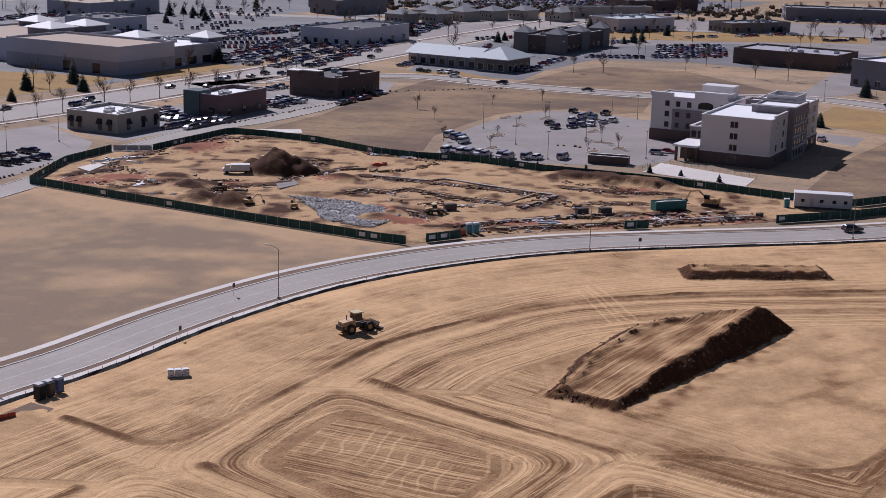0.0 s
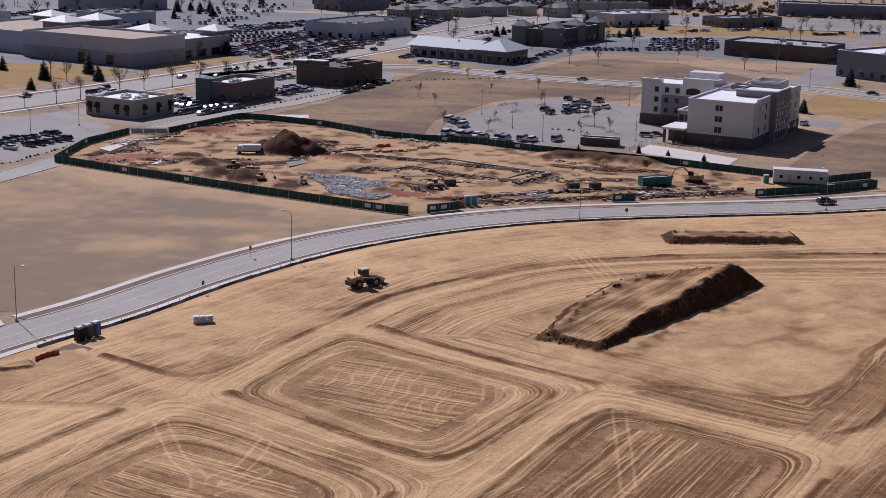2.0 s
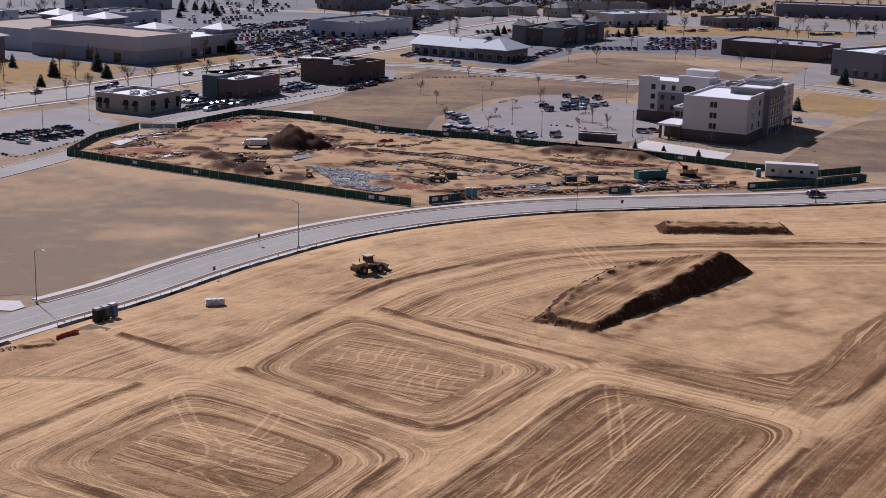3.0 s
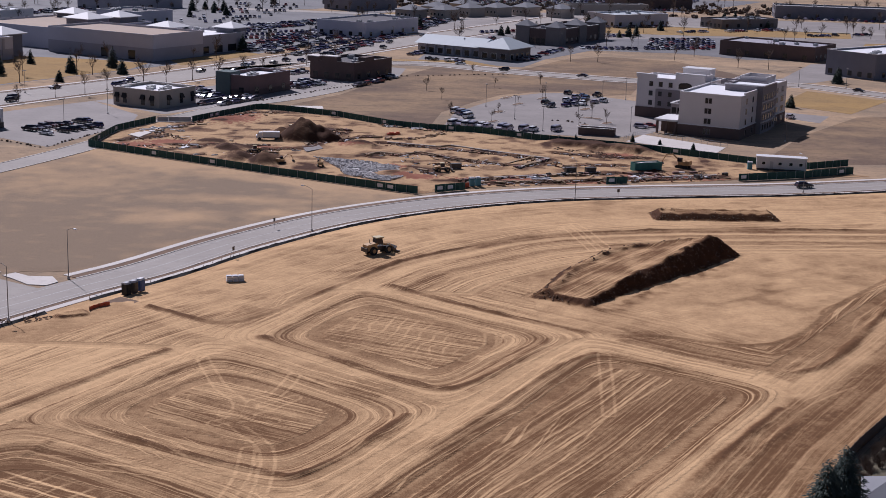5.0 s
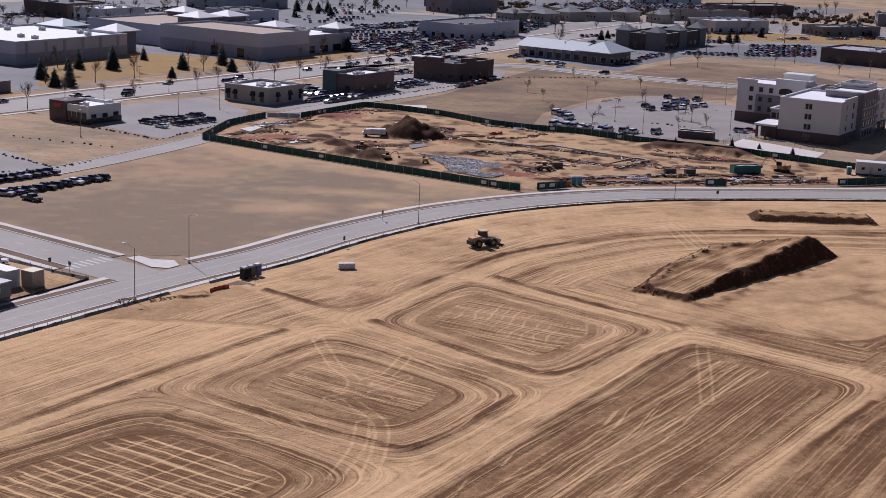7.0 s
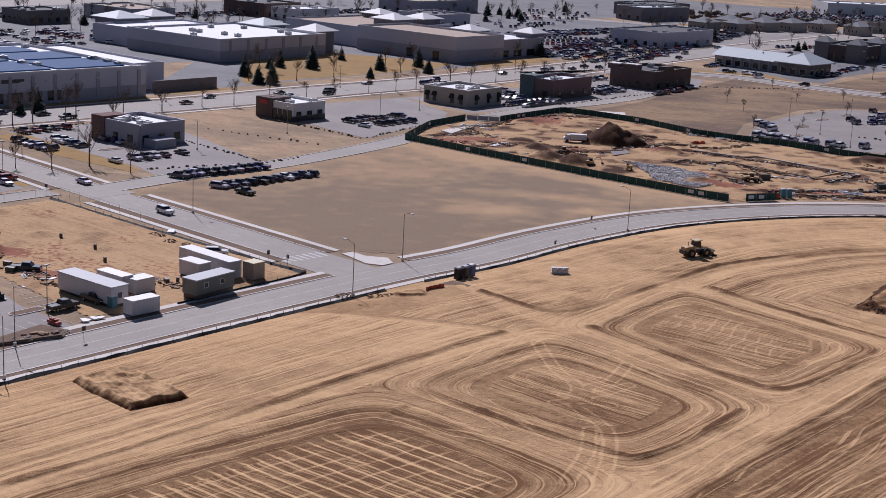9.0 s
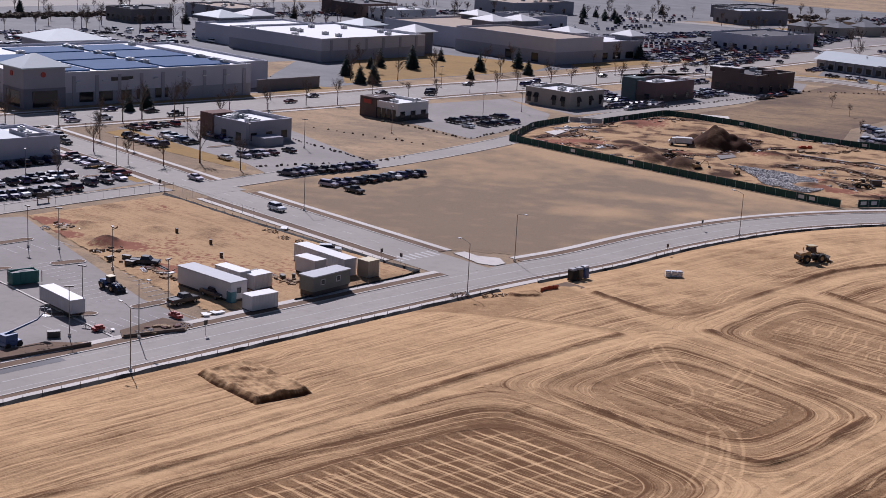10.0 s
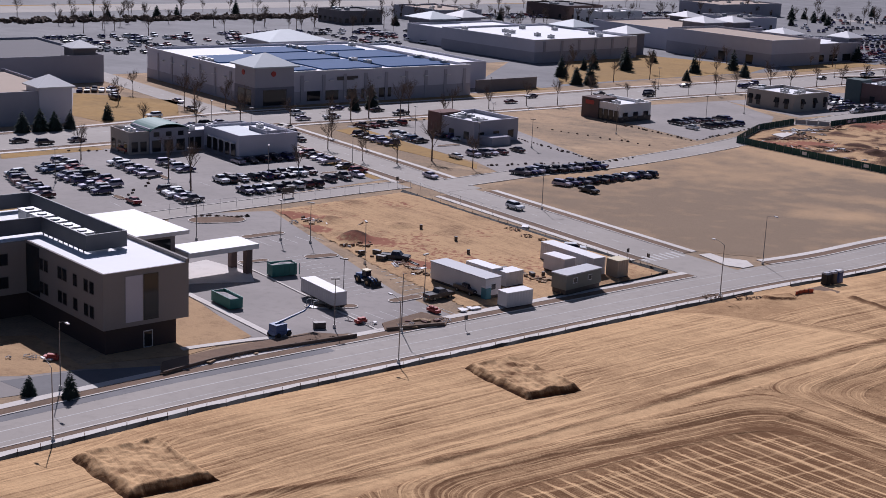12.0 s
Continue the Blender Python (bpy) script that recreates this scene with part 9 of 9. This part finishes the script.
def spruce(name, label, h, r, n, needles, seed, clump=0.5):
    """Whorls of drooping sprays round a tapered trunk, with gaps and an uneven outline."""
    rng = random.Random(seed)
    t = thing(name, label, "tree")
    part("trunk", Shape().tube((0, 0, 0), (0, 0, h * 0.96), r * 0.09, 0.02, 7), M["bark"], t)
    s = Shape()
    for i in range(n):
        f = 1 - math.sqrt(rng.random())
        z = h * (0.06 + 0.94 * f)
        a = rng.uniform(0, 2 * math.pi)
        lobe = 0.82 + 0.18 * math.sin(3 * a + seed) + 0.12 * math.sin(z * 5 + a * 2)
        reach = r * (1 - f) ** 0.65 * lobe
        d = reach * rng.uniform(0.35, 1.0)
        k = clump * (0.55 + 0.6 * (1 - f)) * rng.uniform(0.6, 1.3)
        c = Vector((d * math.cos(a), d * math.sin(a), z - 0.25 * d))
        out = Vector((math.cos(a), math.sin(a), -0.35 + rng.uniform(-0.2, 0.3)))
        side = Vector((-math.sin(a), math.cos(a), rng.uniform(-0.3, 0.3)))
        up = Vector((0, 0, 0.28 * k))
        p = [c - side * k * 0.45, c + out * k * 1.1, c + side * k * 0.45, c - out * k * 0.4 + up]
        s.add(p, [(0, 1, 3), (1, 2, 3), (2, 1, 0)])
    part("crown", s, needles, t, "dense needle sprays")
    return t


def bare_tree(label, h, seed, twigs=4):
    """A leafless tree: tapered trunk, limbs and fine twigs."""
    rng = random.Random(seed)
    t = thing("bare_tree", label, "tree")
    part("trunk", Shape().tube((0, 0, 0), (0, 0, h * 0.4), h * 0.022, h * 0.015, 6), M["bark"], t)
    s = Shape()

    def limb(p, d, length, r, level):
        q = p + d * length
        s.tube(p, q, r, r * 0.6, 4 if level < 2 else 3)
        if level >= twigs:
            return
        for i in range((9, 4, 4, 3)[level]):
            at = p + d * length * rng.uniform(0.08 if level == 0 else 0.3, 1.0)
            nd = (d + Vector((rng.uniform(-0.8, 0.8), rng.uniform(-0.8, 0.8), rng.uniform(-0.1, 0.5)))).normalized()
            limb(at, nd, length * rng.uniform(0.5, 0.72), max(r * 0.55, 0.016), level + 1)

    limb(Vector((0, 0, h * 0.25)), Vector((0, 0, 1)), h * 0.5, h * 0.014, 0)
    part("crown", s, M["bark"], t, "bare grey-brown limbs and twigs")
    return t


SPRUCES = [spruce("conifer", "dark green conifer on golden grass", h, r, 650, M["needles"], i, 0.9) for i, (h, r) in enumerate(((8.8, 3.0), (7.0, 2.8), (10, 3.3)))]
for t, p in zip(SPRUCES, ((-192, 483), (-180, 463), (-176, 523))):
    t.matrix_basis = pose(*p, 0.03)
    tagged(t, group="conifers near the shops")
tree_rng = random.Random(3)
for x, y in ((-191, 512), (-189.5, 521), (-175.5, 466), (-147, 506), (-138, 557), (-129.5, 536), (-150, 535), (-174, 563), (-181, 540), (-270, 288), (-276, 256.5), (-273.5, 261), (-271, 264), (-269, 268.5), (-220, 350.5), (-217, 356.5),
             (46, 770), (52, 775), (58, 768), (-95, 640), (-14, 790), (130, 830), (190, 868), (196, 874), (203, 868), (186, 880), (120, 490), (131, 492), (170, 575), (172, 580), (60, 398), (68, 394), (77, 386), (29, 400), (42, 395),
             (-153, 830), (-144, 866), (-134, 851), (-147, 886), (-154, 893), (-160, 880), (-140, 880), (194, 928), (188, 935), (131, 1000), (140, 1002), (89, 854), (32, 765), (36, 776), (99, 774), (110, 786), (105, 780), (-455, 548), (-458, 567), (-441, 586), (-434, 594), (-416, 624), (-380, 668), (-372, 676),
             (-146.2, 86), (-140.7, 87.4), (84, 760), (-118, 960), (-80, 990), (40, 985), (-330, 640), (-300, 720)):
    t = copy_thing(tree_rng.choice(SPRUCES), pose(x, y, 0.03, 0, 0, tree_rng.uniform(0, 360)))
    k = 0.27 if (50 < x < 80 and y < 400) or (28 < x < 43 and y < 401) else 0.4 if y < 100 else tree_rng.uniform(0.6, 0.95)
    t.scale = (k, k, k)
BARE = [bare_tree("leafless grey-brown street tree on dry grass", 7.0 + i, 40 + i) for i in range(4)]
for t, p in zip(BARE, ((-294, 338), (-285, 316), (-265, 322), (-212, 330))):
    t.matrix_basis = pose(*p, 0.03)
    tagged(t, group="leafless street trees")
spots = [(-259, 318), (-255, 330), (-196, 281), (-181, 270.5), (-172, 272), (-166, 281), (-153, 276.5), (-188, 288), (-204, 300), (3, 444), (0, 486), (-6, 511), (21, 527), (40, 541), (13, 574), (46, 430), (52, 470), (52, 447), (56, 437), (20, 457), (17, 433), (28, 479), (38, 497), (75, 462), (-200, 340), (-190, 352),
         (-186, 470), (-170, 480), (-160, 498), (-165, 520), (-150, 545), (-140, 530), (-185, 500), (-198, 520), (-145, 580), (-110, 590), (-102, 604), (-82, 640), (-66, 665), (-55, 690), (-210, 224), (-198, 214), (-240, 232), (-186, 244)]
for i in range(26):
    spots.append((-250 + i * 8.0 + tree_rng.uniform(-2, 2), 292 + i * 13.0 + tree_rng.uniform(-3, 3) - 16))
for i in range(40):
    spots.append((-520 + i * 7 + tree_rng.uniform(-5, 5), 500 + i * 11 + tree_rng.uniform(-14, 14)))
for i in range(130):
    spots.append((tree_rng.uniform(-60, 330), tree_rng.uniform(775, 1080)))
for i in range(110):
    f = tree_rng.random()
    spots.append((-430 + 330 * f + tree_rng.uniform(-40, 40), 500 + 440 * f + tree_rng.uniform(-50, 50)))
for i in range(14):
    spots.append((-5 + i * 13, 628 + tree_rng.uniform(-8, 120)))
for x, y in spots:
    t = copy_thing(tree_rng.choice(BARE), pose(x, y, 0.03, 0, 0, tree_rng.uniform(0, 360)))
    k = tree_rng.uniform(0.7, 1.1) * (0.55 if -15 < x < 80 and 425 < y < 580 else 1.0)
    t.scale = (k, k, k)

# low dry shrubs along the lots, too many to count
sh = Shape()


def shrub(x, y, r, rng):
    for i in range(9):
        a, d = rng.uniform(0, 6.28), rng.uniform(0, r * 0.8)
        k = r * rng.uniform(0.3, 0.6)
        sh.box(-k, -k * 0.5, -k * 0.3, k, k * 0.5, k, pose(x + d * math.cos(a), y + d * math.sin(a), r * rng.uniform(0.1, 0.5), rng.uniform(-40, 40), rng.uniform(-40, 40), rng.uniform(0, 180)))


for a, b, n in (((-152, 282), (-129, 303), 16), ((-160, 330), (-128, 306), 22), ((-128, 303), (-120, 318), 8), ((-112, 358), (-99, 404), 20), ((-146, 377), (-126, 366), 10), ((-126, 366), (-113, 356), 8), ((-66, 466), (-18, 552), 40), ((-17, 556), (30, 575), 20),
                ((-207, 322), (-194, 346), 14), ((-250, 240), (-240, 246), 5), ((-232, 236), (-212, 219), 12), ((-205, 213), (-189, 202), 8), ((-160, 352), (-120, 340), 12), ((-210, 216), (-206, 196), 6), ((38, 440), (50, 434), 6), ((-183, 192), (-174, 197), 14)):
    for i in range(n):
        t = (i + tree_rng.random() * 0.6) / n
        shrub(a[0] + (b[0] - a[0]) * t + tree_rng.uniform(-0.6, 0.6), a[1] + (b[1] - a[1]) * t + tree_rng.uniform(-0.6, 0.6), tree_rng.uniform(0.25, 0.5), tree_rng)
tagged(part("shrubs", sh, M["shrub"]), "low dry brown shrubs edging the parking lots", "shrubs", kind="stuff")

sh = Shape()
for i in range(420):
    f = tree_rng.random()
    shrub(-500 + 130 * f + tree_rng.gauss(0, 4), 463 + 207 * f + tree_rng.gauss(0, 5), tree_rng.uniform(0.9, 2.2), tree_rng)
for i in range(260):
    shrub(tree_rng.uniform(-60, 330), tree_rng.gauss(1010, 26), tree_rng.uniform(1.2, 3.0), tree_rng)
tagged(part("thicket", sh, M["shrub"]), "dark bare thickets along the highway and far streets", "shrubs", kind="stuff")

# the back yard beside the board fence: two spruces, a house corner and bare shrubs
near = spruce("spruce", "tall blue-grey spruce at the edge of the graded soil", 11.6, 4.6, 8200, M["near_needles"], 77, 0.42)
near.matrix_basis = pose(48.2, 106.5, 0)
near2 = copy_thing(near, pose(45.6, 104.2, 0, 0, 0, 130))
near2.scale = (0.92, 0.92, 0.93)
house = thing("house", "house with a grey shingle roof behind the board fence", "house", pose(52.5, 111.1, 0, 0, 0, 74))
part("wall", Shape().box(0, -9, 0, 6, 0, 3.0), M["tan_stucco"], house)
part("roof", hip_roof(0, -9, 6, 0, 3.0, 1.9, 0.6, 0.25), M["shingle"], house, "grey shingle hipped roof")
part("gutter", Shape().box(-0.72, -9.6, 3.0, -0.6, 0.6, 3.2).box(-0.6, 0.6, 3.0, 6.6, 0.72, 3.2), M["white_metal"], house, "white gutter")
sh = Shape()
for i in range(46):
    t = tree_rng.random()
    off = tree_rng.uniform(1.0, 3.6)
    x, y = 47 + 19 * t + 0.86 * off, 114 + 32 * t - 0.5 * off
    r = tree_rng.uniform(0.7, 1.3)
    for k in range(34):
        a, lean, up = tree_rng.uniform(0, 6.28), tree_rng.uniform(0.1, 0.75) * r, r * tree_rng.uniform(0.8, 1.5)
        root = (x + 0.2 * r * math.cos(a), y + 0.2 * r * math.sin(a), 0)
        fork = (x + 0.7 * lean * math.cos(a), y + 0.7 * lean * math.sin(a), 0.6 * up)
        sh.tube(root, fork, 0.022)
        for b in (-0.6, 0.1, 0.7):
            sh.tube(fork, (x + 1.25 * lean * math.cos(a + b), y + 1.25 * lean * math.sin(a + b), up * tree_rng.uniform(0.8, 1.1)), 0.012)
tagged(part("hedge", sh, M["shrub"]), "bare brown hedge behind the board fence", "hedge", kind="stuff")
